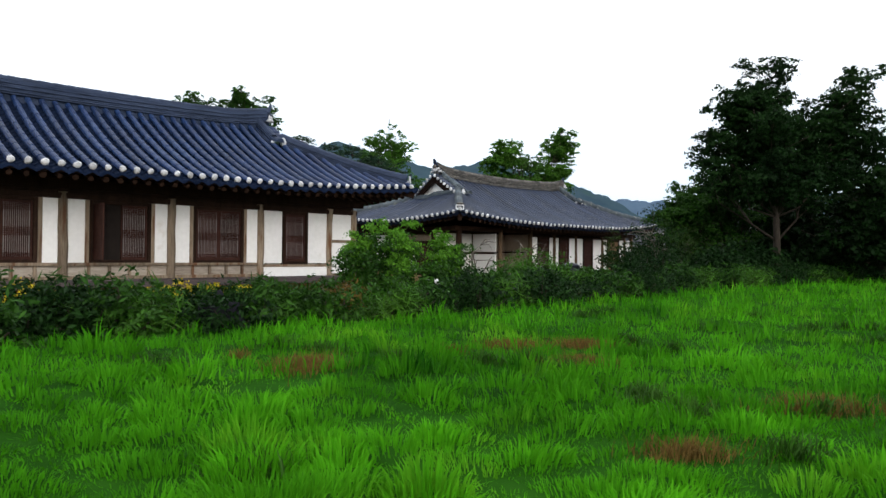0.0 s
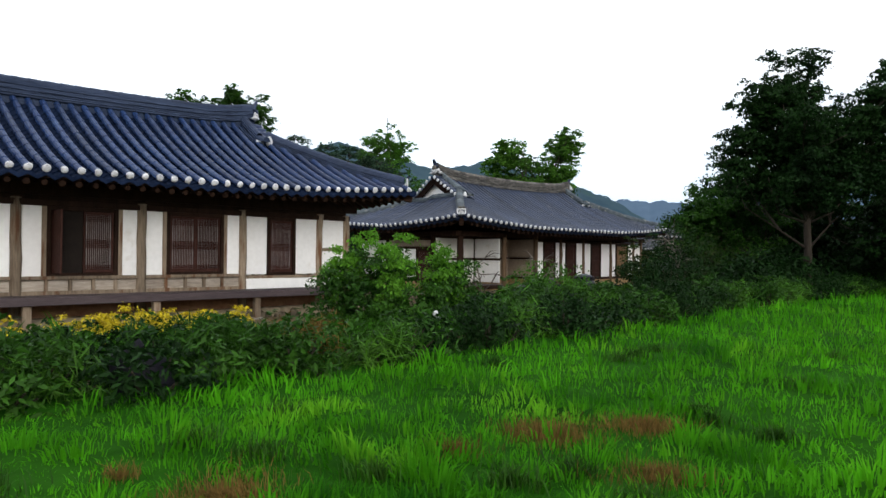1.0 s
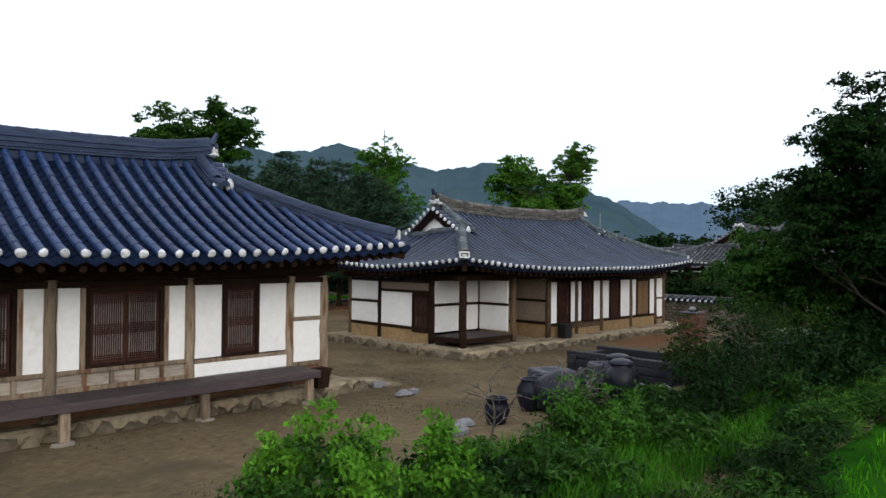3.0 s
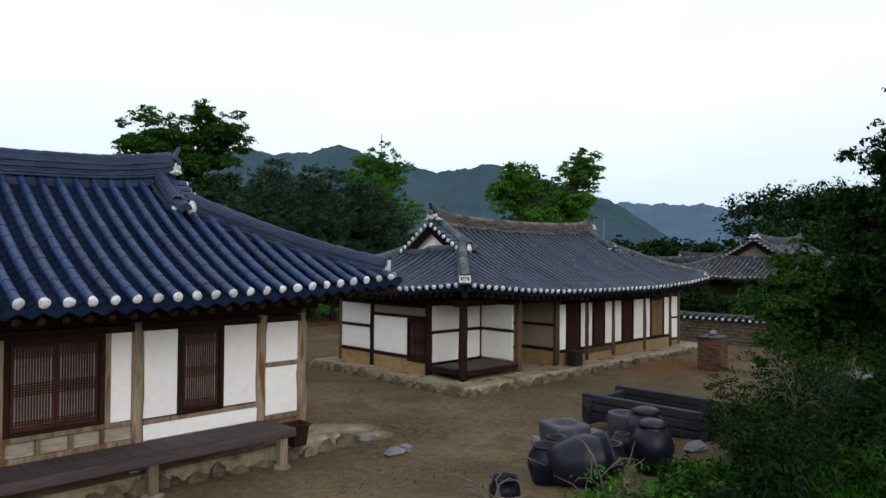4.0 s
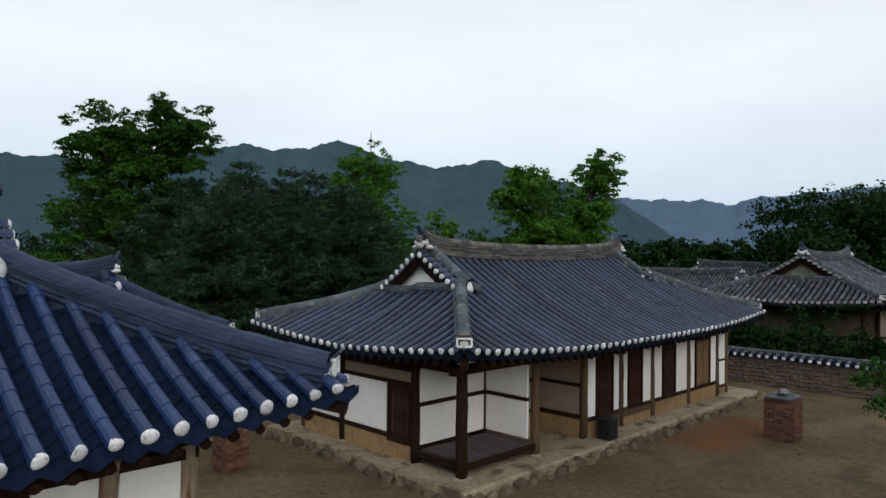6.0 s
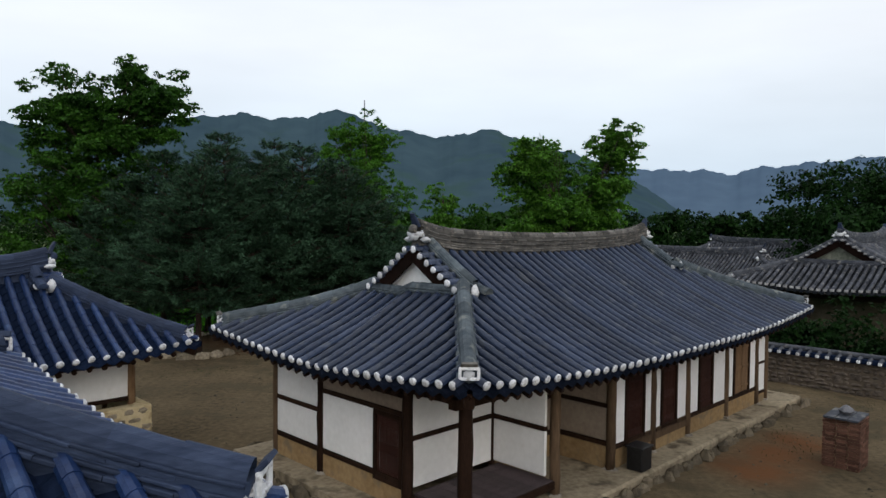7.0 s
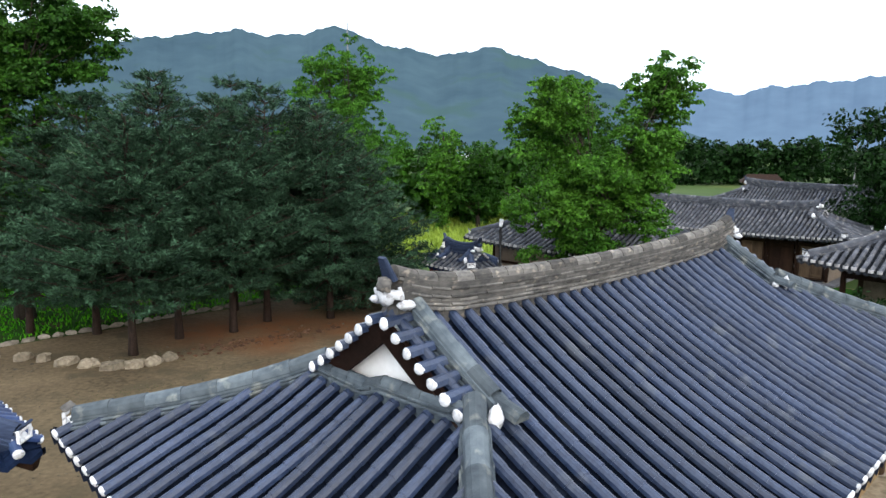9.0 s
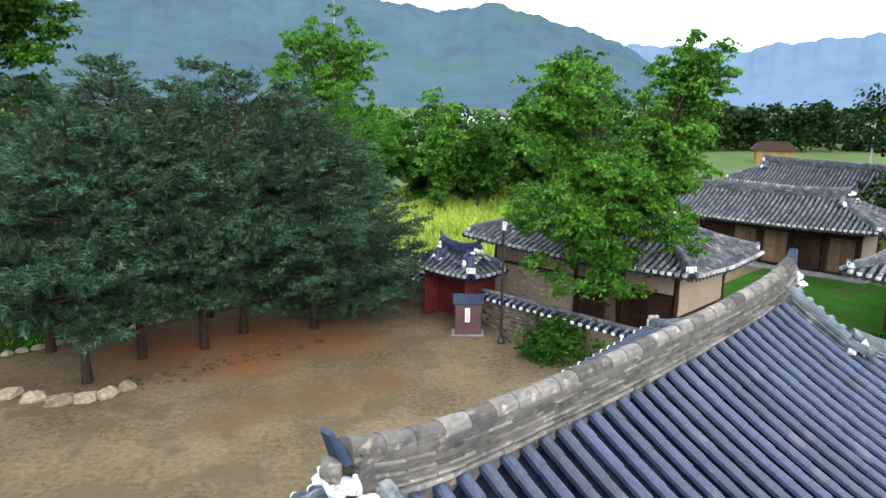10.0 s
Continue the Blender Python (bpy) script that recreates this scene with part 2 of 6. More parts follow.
M_PINEBARK = material("dark_brown_pine_bark", (0.016, 0.011, 0.009), (0.052, 0.034, 0.026), 0.9, 10, 2, 0.8, 22, vary=0.15, stretch=(2, 2, 0.5))
M_LEAF = material("dark_green_leaves", (0.003, 0.012, 0.003), (0.014, 0.042, 0.008), 0.55, 1.1, 0.4, 0, vary=0.5, island=True, through_light=0.14, gloss=0.06)
M_LEAF_MID = material("mid_green_leaves", (0.008, 0.034, 0.004), (0.042, 0.12, 0.012), 0.5, 1.0, 0.35, 0, vary=0.45, island=True, through_light=0.24, gloss=0.1)
M_LEAF_BRIGHT = material("bright_green_leaves", (0.022, 0.08, 0.006), (0.07, 0.19, 0.018), 0.5, 1.6, 0.5, 0, vary=0.4, island=True, through_light=0.33, gloss=0.1)
M_LIMELEAF = material("lime_young_leaves", (0.06, 0.18, 0.012), (0.14, 0.34, 0.03), 0.5, 1.2, 0.4, 0, vary=0.4, island=True, through_light=0.42, gloss=0.1)
M_LEAF_FRESH = material("fresh_green_leaves", (0.02, 0.075, 0.006), (0.085, 0.215, 0.02), 0.5, 1.0, 0.35, 0, vary=0.55, island=True, through_light=0.38)
M_LEAF_OLIVE = material("olive_dark_leaves", (0.01, 0.022, 0.004), (0.034, 0.062, 0.01), 0.55, 1.1, 0.4, 0, vary=0.6, island=True, through_light=0.18, gloss=0.08)
M_NEEDLE = material("blue_green_needles", (0.002, 0.008, 0.004), (0.056, 0.118, 0.066), 0.65, 2.6, 0.5, 0, vary=0.4, island=True, through_light=0.06, gloss=0.08)
M_YELLOW = material("yellow_petals", (0.42, 0.33, 0.012), (0.62, 0.5, 0.03), 0.6, 6, 2, 0, vary=0.3, island=True, through_light=0.3)
M_WHITEFLOWER = material("white_petals", (0.6, 0.6, 0.62), (0.75, 0.75, 0.78), 0.7, 10, 2, 0, vary=0.1)
M_JAR = material("glazed_dark_jar", (0.004, 0.005, 0.011), (0.012, 0.013, 0.027), 0.4, 8, 2, 0.1, 30, vary=0.25, gloss=0.25)
M_GRANITE = material("grey_granite", (0.11, 0.11, 0.12), (0.26, 0.26, 0.28), 0.8, 60, 3, 0.4, 60, vary=0.15)
M_BLACKWOOD = material("blackened_timber", (0.008, 0.008, 0.011), (0.032, 0.033, 0.042), 0.65, 12, 2, 0.4, 30, vary=0.35, gloss=0.2)
M_BRICK = material("old_red_brick", (0.09, 0.045, 0.032), (0.2, 0.105, 0.072), 0.9, 20, 3, 0.5, 40, vary=0.4)
M_REDGATE = material("dark_red_painted_wood", (0.055, 0.008, 0.009), (0.11, 0.02, 0.02), 0.6, 10, 2, 0.2, 40, vary=0.1)
M_METAL = material("black_painted_metal", (0.012, 0.012, 0.013), (0.03, 0.03, 0.032), 0.45, 20, 3, 0.05, 60, metal=0.3, vary=0.05, gloss=0.45)
M_SIGNBOX = material("brown_painted_box", (0.06, 0.035, 0.035), (0.1, 0.06, 0.06), 0.55, 14, 2, 0.1, 40, vary=0.05)
M_WHITEPAINT = material("white_paint", (0.68, 0.68, 0.7), (0.8, 0.8, 0.82), 0.6, 20, 2, 0.05, 40, vary=0.05)
M_BLUEPAINT = material("faded_blue_sheet", (0.16, 0.26, 0.42), (0.24, 0.36, 0.52), 0.6, 10, 1, 0.1, 30, vary=0.1)
M_FARLAND = material("green_farmland", (0.026, 0.052, 0.012), (0.055, 0.092, 0.02), 0.95, 0.15, 0.02, 0.0, third=(0.075, 0.095, 0.026), third_at=0.6, vary=0.0)
M_MUD = material("grey_brown_mud_wall", (0.09, 0.072, 0.055), (0.17, 0.138, 0.105), 0.95, 10, 1.5, 0.5, 30, vary=0.05)
M_TURF = material("shaded_turf", (0.009, 0.036, 0.005), (0.024, 0.074, 0.009), 0.95, 3, 0.5, 0.5, 12, third=(0.036, 0.04, 0.017), third_at=0.6, vary=0.0, gloss=0.02)
M_POST = material("dark_brown_post", (0.055, 0.034, 0.02), (0.145, 0.096, 0.058), 0.75, 10, 1.2, 0.4, 30, vary=0.22, stretch=(3, 3, 0.35))
M_BAG = material("dull_black_plastic", (0.005, 0.005, 0.008), (0.014, 0.013, 0.02), 0.65, 12, 3, 0.6, 14, vary=0.1, gloss=0.12)
M_MORTAR_STONE = material("dark_blue_grey_granite", (0.03, 0.033, 0.046), (0.095, 0.1, 0.125), 0.7, 40, 3, 0.4, 60, vary=0.25, gloss=0.25)
M_WALL_STONE = material("dark_brown_wall_stone", (0.045, 0.038, 0.033), (0.165, 0.135, 0.11), 0.95, 7, 2, 0.6, 22, vary=0.45, island=True)
M_TWIG = material("grey_brown_twig", (0.06, 0.05, 0.042), (0.15, 0.13, 0.11), 0.85, 20, 3, 0.3, 40, vary=0.2)
# distance haze is put into both mountain colours as blue tint and glow
M_HILL = material("near_hazed_mountain", (0.024, 0.043, 0.059), (0.038, 0.064, 0.08), 1.0, 0.02, 0.004, 0.0, third=(0.031, 0.056, 0.059), third_at=0.6, vary=0.0, emit=0.66, gloss=0.0)
M_HILL_FAR = material("far_hazed_mountain", (0.052, 0.081, 0.124), (0.068, 0.105, 0.152), 1.0, 0.01, 0.002, 0.0, vary=0.0, emit=0.62, gloss=0.0)

# ---- mesh helpers ----
RNG = np.random.default_rng(7)


def unit(v):
    v = np.asarray(v, float)
    return v / (np.linalg.norm(v) + 1e-12)


class Geo:
    """Gathers vertices and faces of one mesh."""

    def __init__(self):
        self.v, self.f = [], []

    def add(self, verts, faces):
        k = len(self.v)
        self.v.extend([tuple(map(float, p)) for p in verts])
        self.f.extend([tuple(i + k for i in f) for f in faces])
        return self

    def prism(self, p0, p1, w, h, ch=0.01, up=(0, 0, 1), w1=None, h1=None):
        """A bar from p0 to p1 with a chamfered oblong section, w wide and h high."""
        p0, p1 = np.asarray(p0, float), np.asarray(p1, float)
        t = unit(p1 - p0)
        up = np.asarray(up, float)
        if abs(t @ up) > 0.95:
            up = np.array([0, 1.0, 0])
        s = unit(np.cross(t, up))
        n = np.cross(s, t)
        ring = []
        for p, a, b in ((p0, w / 2, h / 2), (p1, (w1 or w) / 2, (h1 or h) / 2)):
            c = min(ch, a * 0.6, b * 0.6)
            for x, y in ((-a + c, -b), (a - c, -b), (a, -b + c), (a, b - c), (a - c, b), (-a + c, b), (-a, b - c), (-a, -b + c)):
                ring.append(p + s * x + n * y)
        faces = [(i, (i + 1) % 8, 8 + (i + 1) % 8, 8 + i) for i in range(8)]
        faces += [tuple(range(7, -1, -1)), tuple(range(8, 16))]
        return self.add(ring, faces)

    def box(self, x0, x1, y0, y1, z0, z1, ch=0.008):
        d = (x1 - x0, y1 - y0, z1 - z0)
        c = ((x0 + x1) / 2, (y0 + y1) / 2, (z0 + z1) / 2)
        k = d.index(max(d))
        if k == 0:
            return self.prism((x0, c[1], c[2]), (x1, c[1], c[2]), d[1], d[2], ch)
        if k == 1:
            return self.prism((c[0], y0, c[2]), (c[0], y1, c[2]), d[0], d[2], ch)
        return self.prism((c[0], c[1], z0), (c[0], c[1], z1), d[0], d[1], ch, (0, 1, 0))

    def tube(self, path, radii, sides=8, cap=True):
        path = np.asarray(path, float)
        k = len(path)
        verts, faces = [], []
        ref = np.array([0.31, 0.2, 0.93])
        for i in range(k):
            t = unit(path[min(i + 1, k - 1)] - path[max(i - 1, 0)])
            a = unit(np.cross(t, ref if abs(t @ ref) < 0.95 else (1, 0, 0)))
            b = np.cross(t, a)
            for j in range(sides):
                g = 2 * math.pi * j / sides
                verts.append(path[i] + radii[i] * (a * math.cos(g) + b * math.sin(g)))
        for i in range(k - 1):
            for j in range(sides):
                faces.append((i * sides + j, i * sides + (j + 1) % sides, (i + 1) * sides + (j + 1) % sides, (i + 1) * sides + j))
        if cap:
            faces += [tuple(range(sides - 1, -1, -1)), tuple(range((k - 1) * sides, k * sides))]
        return self.add(verts, faces)

    def sweep(self, pts, w, h):
        """One unbroken bar along the points, w wide and h high."""
        pts = [np.asarray(p, float) for p in pts]
        verts = []
        for i, p in enumerate(pts):
            t = unit(pts[min(i + 1, len(pts) - 1)] - pts[max(i - 1, 0)])
            sd = unit(np.cross(t, (0, 0, 1)))
            n = np.cross(sd, t)
            verts += [p - sd * w / 2 - n * h / 2, p + sd * w / 2 - n * h / 2, p + sd * w / 2 + n * h / 2, p - sd * w / 2 + n * h / 2]
        faces = [(3, 2, 1, 0)]
        for i in range(len(pts) - 1):
            b = 4 * i
            faces += [(b + j, b + (j + 1) % 4, b + 4 + (j + 1) % 4, b + 4 + j) for j in range(4)]
        b = 4 * (len(pts) - 1)
        faces.append((b, b + 1, b + 2, b + 3))
        return self.add(verts, faces)

    def lathe(self, rings, centre, sides=16, wobble=0.0):
        """rings: (radius, z) from the foot up, closed at both ends."""
        verts, faces = [], []
        for r, z in rings:
            for j in range(sides):
                g = 2 * math.pi * j / sides
                q = r * (1 + wobble * math.sin(3 * g + z * 9))
                verts.append((centre[0] + q * math.cos(g), centre[1] + q * math.sin(g), centre[2] + z))
        k = len(rings)
        for i in range(k - 1):
            for j in range(sides):
                faces.append((i * sides + j, i * sides + (j + 1) % sides, (i + 1) * sides + (j + 1) % sides, (i + 1) * sides + j))
        faces += [tuple(range(sides - 1, -1, -1)), tuple(range((k - 1) * sides, k * sides))]
        return self.add(verts, faces)

    def rock(self, c, r, seed):
        """An uneven stone."""
        g = np.random.default_rng(seed)
        verts, faces = [], []
        n, m = 8, 5
        ph = g.uniform(0, 6.28, 6)
        for i in range(m):
            el = -math.pi / 2 + math.pi * (i + 0.5) / m
            for j in range(n):
                az = 2 * math.pi * j / n
                q = 1 + 0.16 * math.sin(2 * az + ph[0]) * math.cos(el) + 0.12 * math.sin(3 * az + ph[1] + 2 * el) + 0.1 * math.sin(5 * el + ph[2])
                k = 0.82 if abs(el) > 1 else 1
                verts.append((c[0] + r[0] * q * k * math.cos(el) * math.cos(az), c[1] + r[1] * q * k * math.cos(el) * math.sin(az), c[2] + r[2] * q * math.sin(el)))
        for i in range(m - 1):
            for j in range(n):
                faces.append((i * n + j, i * n + (j + 1) % n, (i + 1) * n + (j + 1) % n, (i + 1) * n + j))
        faces += [tuple(range(n - 1, -1, -1)), tuple(range((m - 1) * n, m * n))]
        return self.add(verts, faces)

    def mesh(self, name, smooth=False):
        me = bpy.data.meshes.new(name)
        me.from_pydata(self.v, [], self.f)
        if smooth:
            me.polygons.foreach_set("use_smooth", [True] * len(me.polygons))
        me.update()
        return me


def part(name, geo, mat, parent=None, label="", smooth=False):
    """One mesh object, a child of parent."""
    me = geo if isinstance(geo, bpy.types.Mesh) else geo.mesh(name, smooth)
    if not me.materials:
        me.materials.append(mat)
    ob = new(name, me)
    ob.parent = parent
    return tagged(ob, label)


def thing(name, label, category, at=(0, 0, 0), turn=0.0, group="", kind=""):
    ob = new(name)
    ob.empty_display_size = 0.3
    ob.matrix_world = pose(*at, 0, 0, turn)
    return tagged(ob, label, category, group, kind)


C45 = math.sqrt(0.5)


def world_xy(u, v):
    return (u - v) * C45, (u + v) * C45


def uv_of(x, y):
    return (x + y) * C45, (y - x) * C45


def fast_mesh(name, verts, faces):
    """A mesh from arrays of vertices and of equal-sided faces."""
    verts, faces = np.asarray(verts, np.float32), np.asarray(faces, np.int32)
    me = bpy.data.meshes.new(name)
    k = faces.shape[1]
    me.vertices.add(len(verts))
    me.vertices.foreach_set("co", verts.ravel())
    me.loops.add(faces.size)
    me.loops.foreach_set("vertex_index", faces.ravel())
    me.polygons.add(len(faces))
    me.polygons.foreach_set("loop_start", np.arange(0, faces.size, k, dtype=np.int32))
    me.update(calc_edges=True)
    return me


# ---- ground ----
def smooth01(a, b, x):
    s = np.clip((x - a) / (b - a), 0, 1)
    return s * s * (3 - 2 * s)


def ground_z(x, y):
    """Height of the ground: the lawn lies on a bank above the yard."""
    u, v = (x + y) * C45, (y - x) * C45
    yard = 0.45 - 0.15 * smooth01(14, 22, u)
    bank = 1 - smooth01(6.4, 16.5, v)
    z = yard + (1.08 - yard) * bank
    far = smooth01(60, 140, np.hypot(x, y))
    return z * (1 - far) + 0.2 * far + 0.03 * np.sin(x * 0.9) * np.sin(y * 0.7 + 1) + bank * 0.012 * np.sin(x * 3.1 + np.sin(y * 2.2)) * np.sin(y * 3.7)


def patch(name, us, vs, mat, lift=0.0, label="", category="ground"):
    """A sheet of ground over a grid of u and v lines."""
    uu, vv = np.meshgrid(us, vs, indexing="ij")
    x, y = (uu - vv) * C45, (uu + vv) * C45
    z = ground_z(x, y) + lift
    verts = np.stack([x, y, z], -1).reshape(-1, 3)
    n, m = len(us), len(vs)
    i, j = np.meshgrid(np.arange(n - 1), np.arange(m - 1), indexing="ij")
    a = (i * m + j).ravel()
    me = fast_mesh(name, verts, np.stack([a, a + m, a + m + 1, a + 1], -1))
    me.polygons.foreach_set("use_smooth", [True] * len(me.polygons))
    me.materials.append(mat)
    return tagged(new(name, me), label, category, kind="structure")


far_line = np.concatenate([[-3500, -1200, -400, -150], np.arange(-60, 120, 1.5), [150, 400, 1200, 3500]])
patch("ground", far_line, far_line, M_FARLAND, 0, "green farmland round the houses")
patch("yard", np.arange(-30, 60, 0.75), np.arange(6.75, 46.1, 0.75), M_YARD, 0.02, "packed brown earth of the courtyard")
patch("pine_lawn", np.arange(-6, 40, 1.0), np.arange(46.0, 60, 1.0), M_TURF, 0.05, "shaded green grass beneath the pines")
patch("inner_lawn", np.arange(41, 60, 1.0), np.arange(8, 34, 1.0), M_TURF, 0.04, "green grass of the neighbouring yard")
patch("field", np.arange(47, 92, 1.5), np.arange(40, 74, 1.5), M_FIELD, 0.06, "yellow-green field beyond the garden wall")
patch("lawn", np.concatenate([[-300, -100, -40, -20], np.arange(-8, 34, 0.5), [50, 100, 300]]), np.concatenate([[-300, -80], np.arange(-30, 6.9, 0.4), [6.9]]), M_SHADED_SOIL, 0.045, "bright green rough lawn on a low bank")


# ---- roofs ----
class Roof:
    """A hip-and-gable tiled roof on the oblong u0..u1, v0..v1, its ridge along u."""

    def __init__(self, u0, u1, v0, v1, eave, rise, lift, verge0, verge1, sag=0.2, pitch=0.32, curve=0.3, recess=0.2, rear=0.0):
        self.u0, self.u1, self.v0, self.v1 = u0, u1, v0, v1
        self.uc, self.vc, self.half = (u0 + u1) / 2, (v0 + v1) / 2, (v1 - v0) / 2
        self.recess, self.rear = recess, rear
        self.eave, self.rise, self.lift, self.verge0, self.verge1, self.sag, self.pitch, self.curve = eave, rise, lift, verge0, verge1, sag, pitch, curve

    def z(self, u, v, d):
        s = max(d, 0) / self.half
        h = self.rise * ((1 - self.curve) * s + self.curve * s * s)
        cu, cv = min(u - self.u0, self.u1 - u), min(v - self.v0, self.v1 - v)
        dc = math.hypot(max(cu, 0), max(cv, 0))
        up = self.lift * max(0, 1 - dc / 6.5) ** 2
        k = (u - (self.verge0 + self.verge1) / 2) / ((self.verge1 - self.verge0) / 2)
        drop = self.rear * max(0, 1 - s) * float(smooth01(self.u0 + 0.5, self.u0 + 4, u)) if v > self.vc else 0.0
        return self.eave + h + up + self.sag * min(1.2, k * k) * s ** 1.5 - drop

    def front(self, u, d, back=False):
        v = self.v1 - d if back else self.v0 + d
        return np.array([u, v, self.z(u, v, d)])

    def side(self, v, d, far=False):
        u = self.u1 - d if far else self.u0 + d
        foot = self.u1 - self.verge1 if far else self.verge0 - self.u0
        return np.array([u, v, self.z(u, v, min(d, foot))])

    def front_reach(self, u):
        if self.verge0 <= u <= self.verge1:
            return self.half
        return max(0, min(u - self.u0, self.u1 - u, self.half))

    def side_reach(self, v, far=False):
        deep = (self.u1 - self.verge1 if far else self.verge0 - self.u0) + self.recess
        return max(0, min(v - self.v0, self.v1 - v, deep))


def build_roof(house, origin, rf, tile, pan, ridge_mat, pieces=True, rafters=True, wall=None, gable=True, hip_mat=None, hip_courses=3):
    """The tiled roof of a house, as its part, with every tile row, plug, ridge and rafter under it."""
    o = np.array([origin[0], origin[1], 0])
    pans = []
    slopes = [(lambda a, d: rf.front(a, d), rf.front_reach, rf.u0, rf.u1), (lambda a, d: rf.front(a, d, True), rf.front_reach, rf.u0, rf.u1),
              (lambda a, d: rf.side(a, d), lambda v: rf.side_reach(v), rf.v0, rf.v1), (lambda a, d: rf.side(a, d, True), lambda v: rf.side_reach(v, True), rf.v0, rf.v1)]
    rows = []
    for at, reach, a0, a1 in slopes:
        n = max(4, round((a1 - a0) / rf.pitch))
        lines = [a0 + 0.06 + (a1 - a0 - 0.12) * i / n for i in range(n + 1)]
        rows.append((at, reach, lines))
        for p, q in zip(lines, lines[1:]):
            deep = max(reach(p), reach(q))
            count = max(1, math.ceil(deep / 0.2))
            verts, faces = [], []
            for k in range(count):
                for e, (dd, step) in enumerate(((k * 0.2, 0.028), (k * 0.2 + 0.2, 0.0))):
                    for a in (p, (p + q) / 2, q):
                        w = at(a, min(dd, reach(a)))
                        verts.append(w - o + (0, 0, step - (0.1 if a not in (p, q) else 0)))
                b = k * 6
                faces += [(b, b + 1, b + 4, b + 3), (b + 1, b + 2, b + 5, b + 4)]
                if k:
                    faces += [(b - 3, b - 2, b + 1, b), (b - 2, b - 1, b + 2, b + 1)]
            # drip edge of the lowest pan tile, with its thickness
            k = len(verts)
            for a, drop in ((p, 0.04), ((p + q) / 2, 0.13), (q, 0.04)):
                w = at(a, 0) - o
                verts.append(w + (0, 0, 0.028 - drop - 0.05))
            faces += [(k, k + 1, 1, 0), (k + 1, k + 2, 2, 1)]
            pans.append((verts, faces))
    deck_geo = Geo()
    for at, reach, lines in rows:
        verts, faces = [], []
        for i, a in enumerate(lines):
            for d in (0.2, 0.9, 1.75, 9):
                verts.append(at(a, min(d, reach(a))) - o - (0, 0, 0.16))
            if i:
                b = 4 * i
                faces += [(b - 4 + j, b + j, b + 1 + j, b - 3 + j) for j in range(3)]
        deck_geo.add(verts, faces)
    roof = part("roof", deck_geo, M_DARKWOOD, house, "curved tiled hip-and-gable roof on a dark boarded soffit")
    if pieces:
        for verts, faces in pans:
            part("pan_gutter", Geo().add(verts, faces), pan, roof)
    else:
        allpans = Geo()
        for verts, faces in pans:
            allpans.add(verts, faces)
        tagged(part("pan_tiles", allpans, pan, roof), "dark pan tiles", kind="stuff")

    def half_round(pts, r, sides=6, seg_taper=0.9, tall=1.05):
        """A row of overlapping half-round tiles along pts."""
        g = Geo()
        for i in range(len(pts) - 1):
            p, q = np.asarray(pts[i]), np.asarray(pts[i + 1])
            t = unit(q - p)
            s = unit(np.cross(t, (0, 0, 1)))
            n = np.cross(s, t)
            verts = []
            for c, rr in ((p - t * 0.012, r), (q, r * seg_taper)):
                for j in range(sides + 1):
                    a = math.pi * j / sides
                    verts.append(c + s * (rr * math.cos(a)) + n * (rr * tall * math.sin(a)))
            m = sides + 1
            faces = [(j, j + 1, m + j + 1, m + j) for j in range(sides)] + [tuple(range(sides, -1, -1))]
            g.add(verts, faces)
        return g

    plug_geo = Geo()
    plug_geo.lathe([(0.05, -0.03), (0.084, -0.028), (0.088, 0.0), (0.07, 0.022), (0.03, 0.032)], (0, 0, 0), 12, 0.04)
    plug = plug_geo.mesh("eave_plug", True)
    plug.materials.append(M_LIME)
    stuff_rows, stuff_plugs = Geo(), Geo()
    for at, reach, lines in rows:
        for a in lines:
            deep = reach(a)
            if deep < 0.12:
                continue
            n = max(1, round(deep / 0.36))
            pts = [at(a, deep * i / n) - o + (0, 0, 0.05) for i in range(n + 1)]
            pts = [p + np.array((0, 0, RNG.normal(0, 0.0025))) for p in pts]
            g = half_round(pts, 0.083, tall=1.22)
            t = unit(pts[1] - pts[0])
            end = pts[0] - t * 0.02 + np.array((0, 0, 0.028))
            if pieces:
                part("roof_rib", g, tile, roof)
                pl = part("eave_plug", plug, M_LIME, roof)
                pl.matrix_local = Matrix.Translation(end) @ Vector(-t).to_track_quat("Z", "Y").to_matrix().to_4x4() @ Matrix.Rotation(RNG.uniform(0, 6), 4, "Z") @ Matrix.Diagonal((*RNG.uniform(0.8, 1.05, 3), 1))
            else:
                stuff_rows.add(g.v, g.f)
                stuff_plugs.lathe([(0.09, -0.06), (0.09, 0.05)], end, 6)
    if not pieces:
        tagged(part("rib_cover", stuff_rows, tile, roof), "rows of half-round tiles", kind="stuff")
        tagged(part("eave_trim", stuff_plugs, M_OLDPLUG, roof), "weathered grey lime plugs at the eave", kind="stuff")

    # ridges: courses of flat tiles with half-round tiles on top
    hip_mat = hip_mat or ridge_mat

